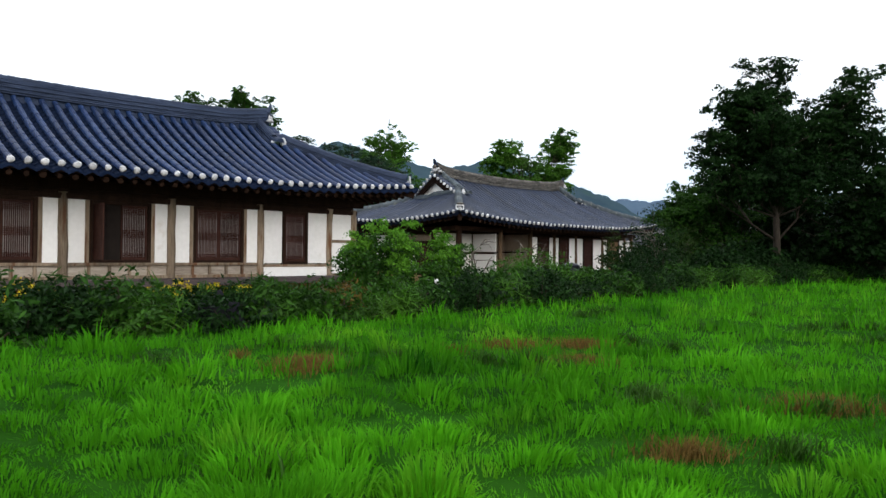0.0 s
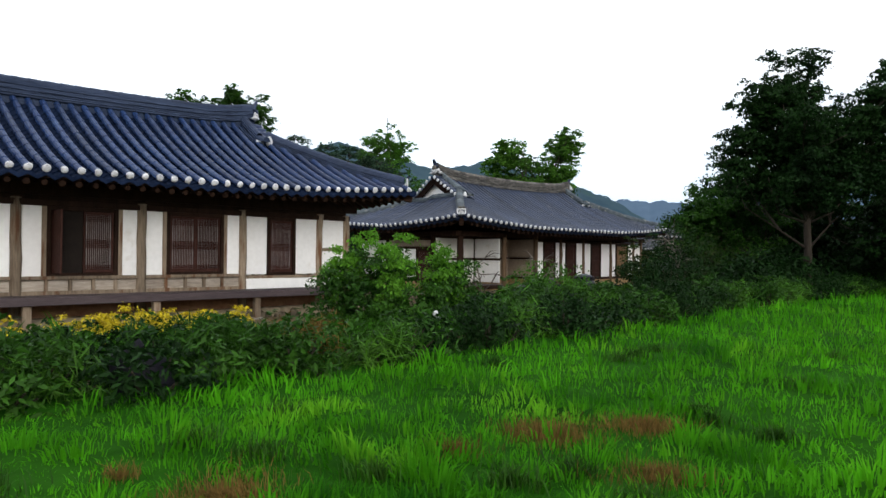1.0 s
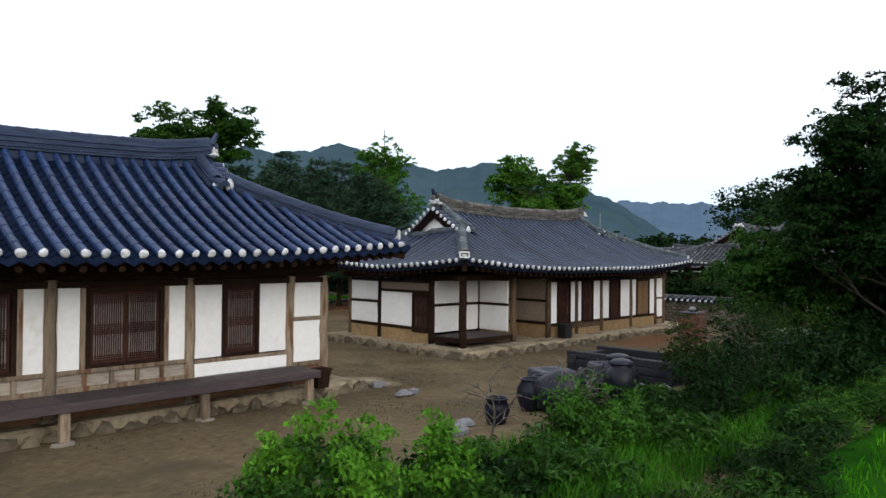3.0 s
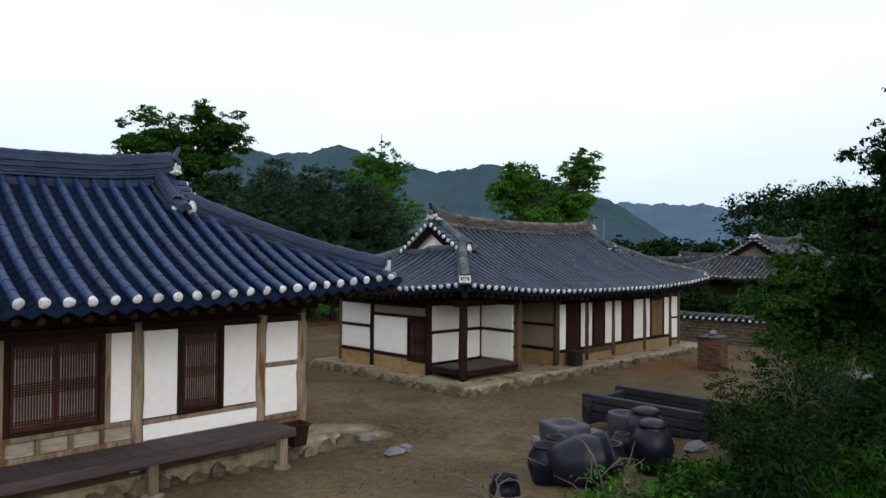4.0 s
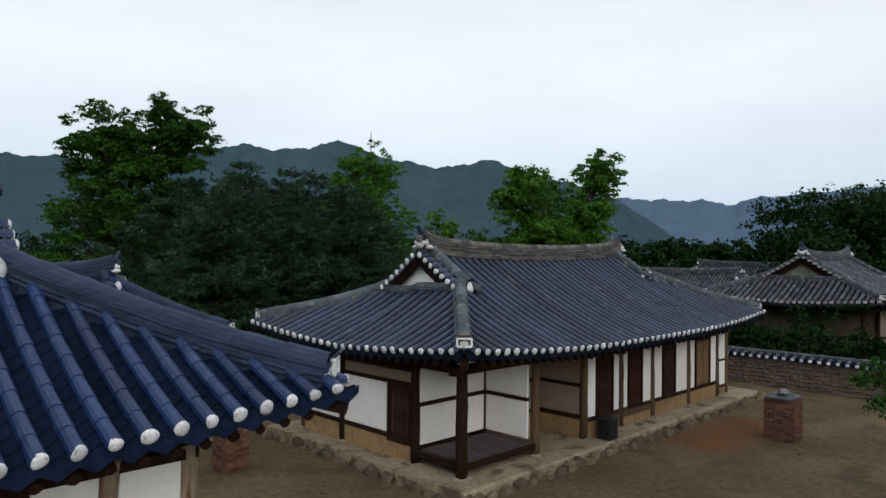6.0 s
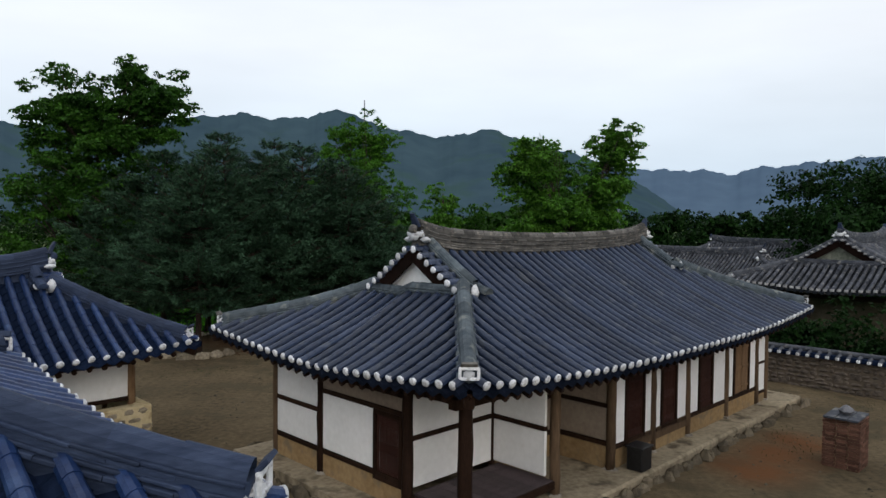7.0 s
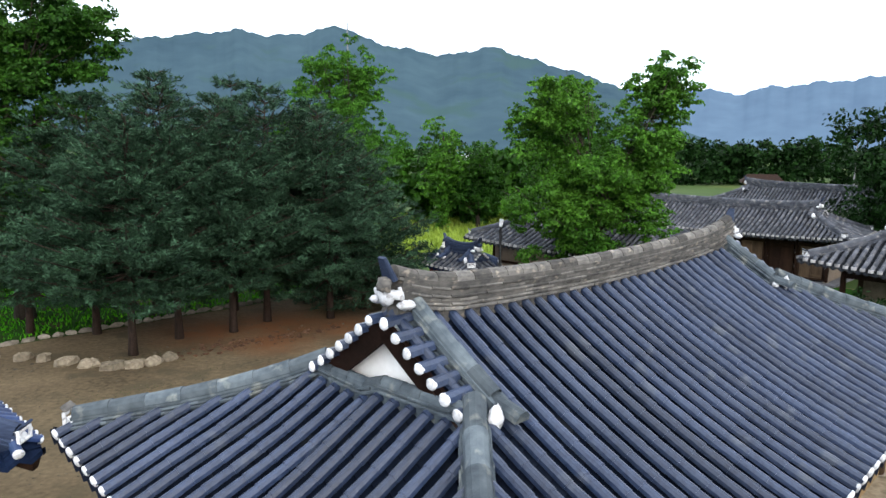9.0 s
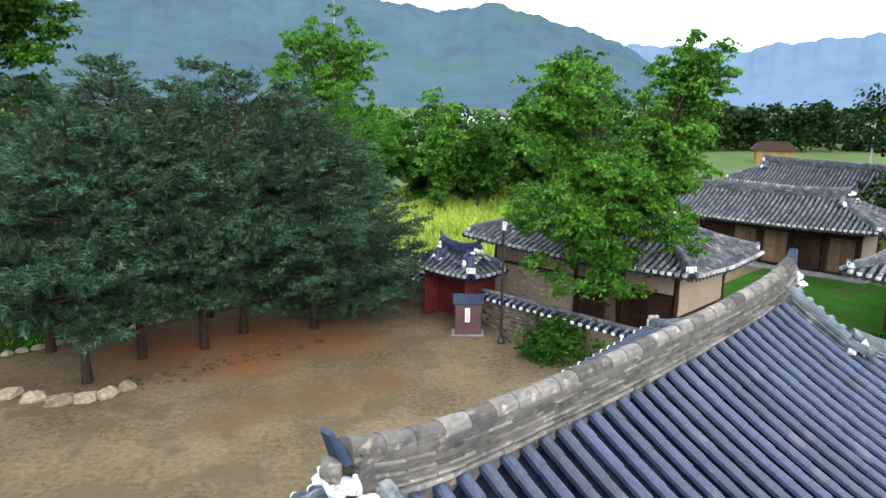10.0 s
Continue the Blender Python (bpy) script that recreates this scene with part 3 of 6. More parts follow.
    def ridge(pts, width, courses, name="ridge", mat=ridge_mat, cap_width=0.35):
        pts = [np.asarray(p) - o for p in pts]
        th = 0.055
        core = Geo().sweep([p + np.array((0, 0, courses * th / 2 - 0.09)) for p in pts], width * 0.84, courses * th + 0.18)
        body = part(name, core, mat, house, "ridge of stacked flat tiles under half-round caps")
        joined = Geo()
        for c in range(courses):
            w = width * (1.22 if c == 0 else (1.06 if c % 2 else 0.9)) * (1 - 0.02 * c)
            for i in range(len(pts) - 1):
                p, q = pts[i] + (0, 0, c * th + 0.02), pts[i + 1] + (0, 0, c * th + 0.02)
                p = p + np.array((0, 0, RNG.normal(0, 0.003)))
                t = unit(q - p)
                shift = (c % 2) * 0.5 * (q - p) if i < len(pts) - 2 else 0 * p
                g = Geo().prism(p + shift, q + shift - t * 0.006, w * RNG.uniform(0.95, 1.05), th * (0.62 if c % 2 else 0.8), 0.008)
                if pieces:
                    part("ridge_tile", g, mat, body)
                else:
                    joined.add(g.v, g.f)
        top = [p + np.array((0, 0, courses * th)) for p in pts]
        for p, q in zip(top, top[1:]):
            cap = half_round([p, q], width * cap_width)
            if pieces:
                part("ridge_cap", cap, mat, body)
            else:
                joined.add(cap.v, cap.f)
        if not pieces:
            tagged(part("ridge_tiles", joined, mat, body), "ridge tiles", kind="stuff")

    def along(a, b, f, step=0.36):
        n = max(2, round(abs(b - a) / step))
        return [f(a + (b - a) * i / n) for i in range(n + 1)]

    top_courses = 7

    def crown(u):
        p = rf.front(u, rf.half)
        k = abs(u - (rf.verge0 + rf.verge1) / 2) / ((rf.verge1 - rf.verge0) / 2)
        return p + (0, 0, 0.03 + 0.16 * max(0, k - 0.75) ** 2 / 0.0625)
    ridge(along(rf.verge0 + 0.1, rf.verge1 - 0.1, crown), 0.36, top_courses, "main_ridge")
    for far in (False, True):
        verge = rf.verge1 if far else rf.verge0
        sg = 1 if far else -1
        reach = (rf.u1 - rf.verge1) if far else (rf.verge0 - rf.u0)
        # white lime and upright end tile at the ridge's end
        e = crown(verge - sg * 0.08) - o
        g = Geo()
        g.rock(e + (sg * 0.1, 0.0, 0.1), (0.08, 0.15, 0.12), 5)
        for lv in (-1, 1):
            g.prism(e + (-sg * 0.03, lv * 0.2, 0.0), e + (sg * 0.01, lv * 0.17, 0.24), 0.035, 0.05, 0.012)
            g.rock(e + (sg * 0.04, lv * 0.13, 0.14), (0.1, 0.12, 0.07), 7)
            g.rock(e + (-sg * 0.02, lv * 0.27, 0.02), (0.12, 0.1, 0.06), 8)
        part("ridge_end_lime", g, M_LIME, house, "white lime at the ridge end", True)
        part("ridge_end_ball", Geo().rock(e + (sg * 0.12, 0, 0.26), (0.11, 0.12, 0.11), 9), ridge_mat, house, "rounded grey end tile", True)
        g = Geo().prism(e + (sg * 0.02, 0, 0.32), e + (sg * 0.16, 0, 0.62), 0.26, 0.09, 0.03, (sg, 0, 0), 0.14, 0.05)
        part("ridge_end_tile", g, M_RIDGE_A, house, "upright curved end tile")
        for back in (False, True):
            vs = -1 if not back else 1
            # descending ridge beside the verge, and hip ridge down to the corner
            d0 = reach + 0.05
            ridge(along(rf.half - 0.1, d0, lambda d: rf.front(verge - sg * 0.4, d, back)), 0.32, 4, "gable_ridge", hip_mat, 0.4)

            def hip_at(d):
                u = rf.u1 - d if far else rf.u0 + d
                v = rf.v1 - d if back else rf.v0 + d
                return np.array([u, v, rf.z(u, v, d)])
            ridge(along(reach + 0.1, 0.3, hip_at), 0.32, hip_courses, "hip_ridge", hip_mat, 0.47)
            # lime at the two ridge feet
            for q, big, ax in ((rf.front(verge - sg * 0.4, d0 - 0.08, back), 0.13, (0, vs, 0)), (hip_at(0.3), 0.11, (sg, vs, 0))):
                g = Geo()
                p = q - o
                ax = unit(ax)
                g.rock(p + (0, 0, 0.1), (0.13, 0.13, 0.09), 11)
                part("ridge_foot_lime", g, M_LIME, roof, "white lime at the ridge foot", True)
                if big > 0.12:
                    part("foot_tile", half_round([p + ax * 0.34 + (0, 0, 0.08), p - ax * 0.1 + (0, 0, 0.2)], 0.13), hip_mat, roof)
                    part("foot_lime", Geo().rock(p + ax * 0.14 + (sg * 0.22, 0, 0.12), (0.1, 0.09, 0.15), 12), M_LIME, roof, "", True)
                    continue
                sd = np.array([-ax[1], ax[0], 0])
                g = Geo()
                f = p + ax * 0.1 + (0, 0, 0.13 + 0.05 * (hip_courses - 3))
                g.prism(f - sd * 0.16 + (0, 0, 0.1), f + sd * 0.16 + (0, 0, 0.1), 0.05, 0.05)
                g.prism(f - sd * 0.16 - (0, 0, 0.07), f + sd * 0.16 - (0, 0, 0.07), 0.05, 0.05)
                g.prism(f - sd * 0.15 + (0, 0, 0.1), f - sd * 0.15 - (0, 0, 0.07), 0.05, 0.04)
                g.prism(f + sd * 0.15 + (0, 0, 0.1), f + sd * 0.15 - (0, 0, 0.07), 0.05, 0.04)
                part("ridge_foot_frame", g, M_LIME, roof, "white lime frame round a dark end tile")
                # dark upright tile over it
                g = Geo()
                g.prism(f + (0, 0, 0.12) - ax * 0.02, f + (0, 0, 0.2) + ax * 0.06, 0.3, 0.05, 0.015, (0, 0, 1), 0.26, 0.04)
                part("ridge_foot_tile", g, ridge_mat, roof, "dark end tile")
            # short verge tiles with lime ends
            if gable:
                n = round((rf.half - reach) * 1.25 / 0.34)
                for i in range(n + 1):
                    d = reach + 0.1 + (rf.half - 0.15 - reach - 0.1) * i / n
                    p = rf.front(verge, d, back) - o + (0, 0, 0.06)
                    vt = half_round([p + (sg * 0.16, 0, -0.02), p - (sg * 0.26, 0, 0)], 0.09, 5, tall=1.25)
                    if pieces:
                        part("verge_tile", vt, tile, roof)
                        pl = part("verge_plug", plug, M_LIME, roof)
                        pl.matrix_local = Matrix.Translation(p + (sg * 0.18, 0, 0.01)) @ Matrix.Rotation(math.pi / 2 * sg, 4, "Y") @ Matrix.Diagonal((*RNG.uniform(0.72, 1.0, 3), 1))
                    else:
                        part("verge_tile", vt, tile, roof)
                        part("verge_plug", Geo().lathe([(0.06, -0.04), (0.08, 0.0), (0.05, 0.04)], p + (sg * 0.18, 0, 0.02), 7), M_OLDPLUG, roof)
        if gable:
            # barge boards and the plastered gable
            for back in (False, True):
                g = Geo()
                n = 8
                pts = [rf.front(verge, reach - 0.15 + (rf.half - reach + 0.15) * i / n, back) - o for i in range(n + 1)]
                g.sweep([p + (sg * 0.04, 0, -0.15) for p in pts], 0.06, 0.28)
                part("barge_board", g, M_BARGE, roof, "dark wooden barge board")
            w = verge - sg * rf.recess
            verts, faces = [], []
            n = 10
            span = rf.half - reach + 0.05
            for x in (w + sg * 0.05, w - sg * 0.05):
                for i in range(n + 1):
                    v = rf.vc - span + 2 * span * i / n
                    d = rf.half - abs(v - rf.vc)
                    verts.append(np.array((x, v, rf.z(w, v, d) - 0.06)) - o)
                    verts.append(np.array((x, v, min(rf.z(w, v, reach), rf.z(w, v, d)) - 0.3)) - o)
            m = 2 * (n + 1)
            for i in range(n):
                faces += [(2 * i, 2 * i + 1, 2 * i + 3, 2 * i + 2), (m + 2 * i, m + 2 * i + 2, m + 2 * i + 3, m + 2 * i + 1), (2 * i, 2 * i + 2, m + 2 * i + 2, m + 2 * i)]
            g = Geo().add(verts, faces)
            part("gable", g, wall or M_PLASTER, roof, "plastered gable")
            # small ridge at the gable's foot
            ridge(along(rf.vc - span * 0.92, rf.vc + span * 0.92, lambda v: rf.side(v, reach - 0.03, far) + (0, 0, 0.05)), 0.22, 2, "gable_foot_ridge", hip_mat, 0.45)

    if rafters:
        over = 1.75
        rad = 0.065
        for at, reach, lines in rows:
            fascia = Geo().sweep([at(p, 0.14) - o - (0, 0, 0.13) for p in lines], 0.06, 0.06)
            part("eave_board", fascia, M_DARKWOOD, roof)
            for a in lines[1:-1]:
                deep = min(over, reach(a))
                if deep < 0.5:
                    continue
                p, q = at(a, 0.1) - o - (0, 0, 0.235), at(a, deep) - o - (0, 0, 0.235)
                part("rafter", Geo().tube([p, q], [rad * RNG.uniform(0.85, 1.1), rad], 7), M_DARKWOOD, roof)
        for cu, cv, su, sv in ((rf.u0, rf.v0, 1, 1), (rf.u0, rf.v1, 1, -1), (rf.u1, rf.v0, -1, 1), (rf.u1, rf.v1, -1, -1)):
            p = np.array((cu + su * 0.12, cv + sv * 0.12, rf.z(cu, cv, 0.1) - 0.26)) - o
            q = np.array((cu + su * 2.0, cv + sv * 2.0, rf.z(cu + su * 2, cv + sv * 2, 2.0) - 0.34)) - o
            part("corner_rafter", Geo().prism(p, q, 0.17, 0.22, 0.02), M_DARKWOOD, roof)
    return roof


# ---- walls ----
class Walls:
    """Posts, panels, doors and rails of one house, in its own coordinates."""

    def __init__(self, house, origin):
        self.h, self.o = house, origin

    def box(self, name, mat, axis, c, thick, a0, a1, z0, z1, label="", parent=None, ch=0.008, rough_edge=False):
        """A slab on the line c of the other axis, from a0 to a1."""
        ou, ov = self.o
        g = Geo()
        if axis == "u":
            g.box(a0 - ou, a1 - ou, c - thick / 2 - ov, c + thick / 2 - ov, z0, z1, ch)
        else:
            g.box(c - thick / 2 - ou, c + thick / 2 - ou, a0 - ov, a1 - ov, z0, z1, ch)
        return part(name, g, mat, parent or self.h, label)

    def post(self, u, v, z0, z1, r=0.11, mat=None, square=True):
        ou, ov = self.o
        pts, rad = [], []
        k = 6
        for i in range(k + 1):
            s = i / k
            wob = 0.012
            pts.append((u - ou + RNG.normal(0, wob), v - ov + RNG.normal(0, wob) * 0.5, z0 + (z1 - z0) * s))
            rad.append(r * (1.06 - 0.1 * s) * RNG.uniform(0.95, 1.05))
        g = Geo().tube(pts, rad, 9)
        part("post", g, mat or M_WOOD, self.h, smooth=True)
        st = Geo().rock((u - ou, v - ov, z0 - 0.02), (r * 1.7, r * 1.7, 0.09), int(abs(u * 37 + v * 11)))
        part("post_stone", st, M_STONE, self.h)

    def plaster(self, axis, c, a0, a1, z0, z1, mat=None):
        return self.box("wall_panel", mat or M_PLASTER, axis, c, 0.08, a0, a1, z0, z1, ch=0.02)

    def rail(self, axis, c, a0, a1, z, h=0.1, mat=None, thick=0.13):
        return self.box("rail", mat or M_DARKWOOD, axis, c, thick, a0, a1, z - h / 2, z + h / 2)

    def stile(self, axis, c, a, z0, z1, w=0.09, mat=None, thick=0.13):
        return self.box("stile", mat or M_WOOD, axis, c, thick, a - w / 2, a + w / 2, z0, z1)

    def door(self, axis, c, a0, a1, z0, z1, leaves=2, face=-1, bars=True, mat=None, lower=0.0, open_leaf=False):
        """Lattice leaves in a frame; face: the side of the wall to which they show."""
        mat = mat or M_DOOR
        d = self.box("door", mat, axis, c + 0.03 * -face, 0.03, a0, a1, z0, z1, "red-brown wooden lattice door backed with paper")
        for a in (a0 + 0.04, a1 - 0.04):
            self.box("door_jamb", M_DARKWOOD, axis, c, 0.15, a - 0.045, a + 0.045, z0, z1, parent=d)
        for z in (z0 + 0.04, z1 - 0.04):
            self.box("door_rail", M_DARKWOOD, axis, c, 0.15, a0 + 0.085, a1 - 0.085, z - 0.045, z + 0.045, parent=d)
        w = (a1 - a0 - 0.18) / leaves
        for k in range(leaves):
            b0, b1 = a0 + 0.09 + k * w, a0 + 0.09 + (k + 1) * w
            y = c + face * 0.02
            if open_leaf and k == 0:
                self.box("doorway", M_VOID, axis, c + face * 0.0, 0.02, b0, b1, z0 + 0.085, z1 - 0.085, "near-black sheet for the unlit open doorway", parent=d)
                # the leaf stands open, turned out from the wall
                other = "v" if axis == "u" else "u"
                self.box("door_leaf", mat, other, b0 + 0.03, 0.04, min(c, c + face * w), max(c, c + face * w), z0 + 0.09, z1 - 0.09, parent=d)
                continue
            if not bars:
                self.box("door_leaf", mat, axis, y, 0.04, b0 + 0.005, b1 - 0.005, z0 + 0.085, z1 - 0.085, parent=d)
                for z in (z0 + 0.25, (z0 + z1) / 2, z1 - 0.25):
                    self.box("door_batten", mat, axis, y + face * 0.03, 0.03, b0 + 0.02, b1 - 0.02, z - 0.04, z + 0.04, parent=d)
                continue
            low = z0 + 0.09 + lower
            self.box("door_paper", M_PAPER, axis, y - face * 0.012, 0.01, b0 + 0.05, b1 - 0.05, low + 0.04, z1 - 0.13, parent=d)
            for a in (b0 + 0.03, b1 - 0.03):
                self.box("leaf_stile", mat, axis, y, 0.04, a - 0.028, a + 0.028, z0 + 0.085, z1 - 0.085, parent=d)
            for z in (z0 + 0.115, z1 - 0.115):
                self.box("leaf_rail", mat, axis, y, 0.04, b0 + 0.058, b1 - 0.058, z - 0.03, z + 0.03, parent=d)
            if lower:
                self.box("leaf_board", mat, axis, y, 0.03, b0 + 0.058, b1 - 0.058, z0 + 0.145, low + 0.05, parent=d)
            g = Geo()
            ou, ov = self.o
            n = max(5, round((b1 - b0 - 0.11) / 0.042))

            def bar(x0, x1, za, zb, depth):
                if axis == "u":
                    g.box(x0 - ou, x1 - ou, y - ov - 0.008 + depth, y - ov + 0.008 + depth, za, zb, 0.002)
                else:
                    g.box(y - ou - 0.008 + depth, y - ou + 0.008 + depth, x0 - ov, x1 - ov, za, zb, 0.002)
            for i in range(1, n):
                a = b0 + 0.055 + (b1 - b0 - 0.11) * i / n
                bar(a - 0.0125, a + 0.0125, low + 0.02, z1 - 0.145, 0)
            hgt = z1 - 0.145 - low
            for band in (0.05, 0.5, 0.95):
                for j in range(-2, 3):
                    z = low + hgt * band + j * 0.042
                    if low + 0.03 < z < z1 - 0.16:
                        bar(b0 + 0.058, b1 - 0.058, z - 0.011, z + 0.011, face * 0.012)
            part("lattice", g, mat, d)
        return d


def stylobate(house, origin, u0, u1, v0, v1, z0, z1, seed, mat_top=None):
    """A platform of packed earth edged with field stones."""
    ou, ov = origin
    top = part("platform", Geo().box(u0 + 0.12 - ou, u1 - 0.12 - ou, v0 + 0.12 - ov, v1 - 0.12 - ov, z0 - 0.3, z1, 0.05), mat_top or M_PLATFORM, house, "ochre packed-earth platform")
    g = np.random.default_rng(seed)
    for axis, c, a0, a1 in (("u", v0, u0, u1), ("u", v1, u0, u1), ("v", u0, v0, v1), ("v", u1, v0, v1)):
        a = a0
        while a < a1:
            w = g.uniform(0.22, 0.62)
            h = (z1 - z0) * g.uniform(0.6, 1.05)
            p = (a + w / 2 - ou, c - ov + g.normal(0, 0.05), z0 + h / 2 - 0.06) if axis == "u" else (c - ou + g.normal(0, 0.05), a + w / 2 - ov, z0 + h / 2 - 0.06)
            dp = g.uniform(0.1, 0.18)
            r = (w / 2 * 1.05, dp, h / 2 + 0.06) if axis == "u" else (dp, w / 2 * 1.05, h / 2 + 0.06)
            part("edge_stone", Geo().rock(p, r, int(g.integers(9999))), M_EDGE, top)
            a += w
    return top


# ---- house beside the hedge ----
OA = (5.0, 20.5)
house_a = thing("hanok_house", "long white-plastered timber house with a dark blue tiled roof", "house", (*world_xy(*OA), 0.4), 45)
house_a.matrix_world = pose(*world_xy(*OA), 0, 0, 0, 45)
RA = Roof(-5.6, 15.25, 16.35, 24.65, 3.72, 2.15, 0.32, -2.3, 12.15, sag=0.2)
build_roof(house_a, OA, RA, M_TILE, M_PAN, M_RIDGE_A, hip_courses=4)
stylobate(house_a, OA, -4.6, 14.6, 17.35, 23.9, 0.3, 0.72, 3)
WA = Walls(house_a, OA)
VA = 17.9
POSTS_A = (-4.0, -2.6, 0.0, 2.55, 5.15, 7.75, 10.38, 12.8, 13.75)
for u in POSTS_A:
    WA.post(u, VA, 0.72, 3.3, 0.115, M_GREYWOOD)
for u in POSTS_A:
    WA.post(u, 23.2, 0.72, 3.3, 0.115, M_GREYWOOD)
for v in (19.7, 21.5):
    for u in (-4.0, 13.75):
        WA.post(u, v, 0.72, 3.3, 0.115, M_GREYWOOD)
WA.rail("u", VA, -4.1, 13.85, 3.21, 0.13, M_DARKWOOD, 0.17)
WA.rail("u", 23.2, -4.1, 13.85, 3.21, 0.13, M_DARKWOOD, 0.17)
WA.rail("u", VA, -4.3, 14.1, 3.5, 0.24, M_DARKWOOD, 0.2)
WA.rail("u", 23.2, -4.3, 14.1, 3.5, 0.24, M_DARKWOOD, 0.2)
for u in (-4.0, 13.75):
    WA.rail("v", u, 17.99, 23.11, 3.21, 0.13, M_DARKWOOD, 0.17)
    WA.rail("v", u, 18.01, 23.09, 3.5, 0.24, M_DARKWOOD, 0.18)
    for a0, a1 in ((18.0, 19.6), (19.8, 21.4), (21.6, 23.1)):
        WA.plaster("v", u, a0, a1, 1.3, 3.14)
        WA.rail("v", u, a0, a1, 1.24, 0.12)
        WA.plaster("v", u, a0, a1, 0.7, 1.18, M_EARTH_WALL)
for p, q in zip(POSTS_A, POSTS_A[1:]):
    WA.plaster("u", 23.2, p + 0.1, q - 0.1, 0.7, 3.14)
# lintel wall above the head rail
WA.box("frieze", M_DARKWOOD, "u", VA + 0.02, 0.06, -4.0, 13.75, 3.28, 3.38)
for p, q in zip(POSTS_A, POSTS_A[1:]):
    if q > 12.9:  # narrow end bay in two plaster fields
        WA.plaster("u", VA, p + 0.1, q - 0.1, 2.34, 3.14)
        WA.plaster("u", VA, p + 0.1, q - 0.1, 1.28, 2.24)
        WA.rail("u", VA, p + 0.1, q - 0.1, 2.29, 0.09, M_GREYWOOD)
        WA.rail("u", VA, p + 0.1, q - 0.1, 1.22, 0.1, M_GREYWOOD)
    elif q > 12:  # bay with one window and a plaster apron
        WA.plaster("u", VA, p + 0.1, 11.1, 1.6, 3.14)
        WA.plaster("u", VA, 11.98, q - 0.1, 1.6, 3.14)
        WA.door("u", VA, 11.1, 11.98, 1.57, 3.14, 1)
        WA.rail("u", VA, p + 0.1, q - 0.1, 1.53, 0.08, M_GREYWOOD)
        WA.plaster("u", VA - 0.02, p + 0.1, q - 0.1, 1.2, 1.49)
    else:
        m = (p + q) / 2 + 0.02
        wide = 0.74
        WA.plaster("u", VA, p + 0.1, m - wide - 0.08, 1.62, 3.14)
        WA.plaster("u", VA, m + wide + 0.08, q - 0.1, 1.62, 3.14)
        WA.stile("u", VA, m - wide - 0.05, 1.6, 3.14, 0.1, M_GREYWOOD)
        WA.stile("u", VA, m + wide + 0.05, 1.6, 3.14, 0.1, M_GREYWOOD)
        WA.door("u", VA, m - wide, m + wide, 1.6, 3.14, 2, open_leaf=(5 < p < 6))
        # panelled apron below the sill
        WA.rail("u", VA, p + 0.1, q - 0.1, 1.58, 0.08, M_GREYWOOD, 0.18)
        WA.rail("u", VA, p + 0.1, q - 0.1, 1.25, 0.09, M_GREYWOOD, 0.18)
        WA.box("apron_board", M_APRON, "u", VA, 0.04, p + 0.1, q - 0.1, 1.27, 1.55)
        k = 5
        for i in range(1, k):
            WA.stile("u", VA, p + 0.1 + (q - p - 0.2) * i / k, 1.275, 1.545, 0.07, M_GREYWOOD, 0.16)
    WA.box("underfloor_wall", M_CLAY, "u", VA + 0.05, 0.1, p + 0.1, q - 0.1, 0.7, 1.18)
# raised wooden porch along the front
porch = WA.box("porch_floor", M_PORCH, "u", 17.35, 0.06, -4.0, 12.95, 1.16, 1.2, "grey-purple boarded porch floor")
for i in range(46):
    a = -4.0 + i * 0.3685
    part("porch_board", Geo().box(a - OA[0], a + 0.36 - OA[0], 16.93 - OA[1], 17.78 - OA[1], 1.165, 1.215, 0.006), M_PORCH, porch)
WA.box("porch_beam", M_PORCH, "u", 16.9, 0.1, -4.0, 12.97, 1.05, 1.21, "grey weathered porch edge beam")
for u in (-3.9, -2.6, 0.0, 2.55, 5.15, 7.75, 10.3, 12.75):
    WA.box("porch_leg", M_GREYWOOD, "u", 16.98, 0.14, u - 0.08, u + 0.08, 0.5, 1.06)
    part("porch_leg_stone", Geo().rock((u - OA[0], 16.98 - OA[1], 0.46), (0.2, 0.17, 0.1), int(u * 10 + 90)), M_STONE, house_a)

# ---- house across the yard ----
OB = (28.4, 23.6)
house_b = thing("hanok_house", "low L-planned timber house with grey tiled hip-and-gable roof", "house", (0, 0, 0), 45)
house_b.matrix_world = pose(*world_xy(*OB), 0, 0, 0, 45)
RB = Roof(20.15, 36.6, 19.2, 28.0, 3.28, 2.2, 0.36, 23.0, 33.45, sag=0.2, rear=0.5)
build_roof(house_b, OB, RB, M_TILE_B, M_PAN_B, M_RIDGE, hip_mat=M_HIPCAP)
stylobate(house_b, OB, 20.55, 37.2, 19.55, 27.8, 0.25, 0.58, 8)
WB = Walls(house_b, OB)
VB, UB, ZB, TB = 20.4, 21.35, 0.58, 2.92
FRONT_B = (21.35, 24.1, 26.3, 28.2, 30.1, 32.6, 34.9, 35.7)
SIDE_B = (20.4, 21.95, 24.85, 26.75)
for u in FRONT_B:
    WB.post(u, VB, ZB, TB + 0.15, 0.11 if u > 22 else 0.14, M_DARKWOOD if u < 24 else M_POST)
    WB.post(u, 26.75, ZB, TB + 0.15, 0.1, M_POST)
for v in SIDE_B[1:3]:
    WB.post(UB, v, ZB, TB + 0.15, 0.11, M_DARKWOOD)
    WB.post(35.7, v, ZB, TB + 0.15, 0.11, M_POST)
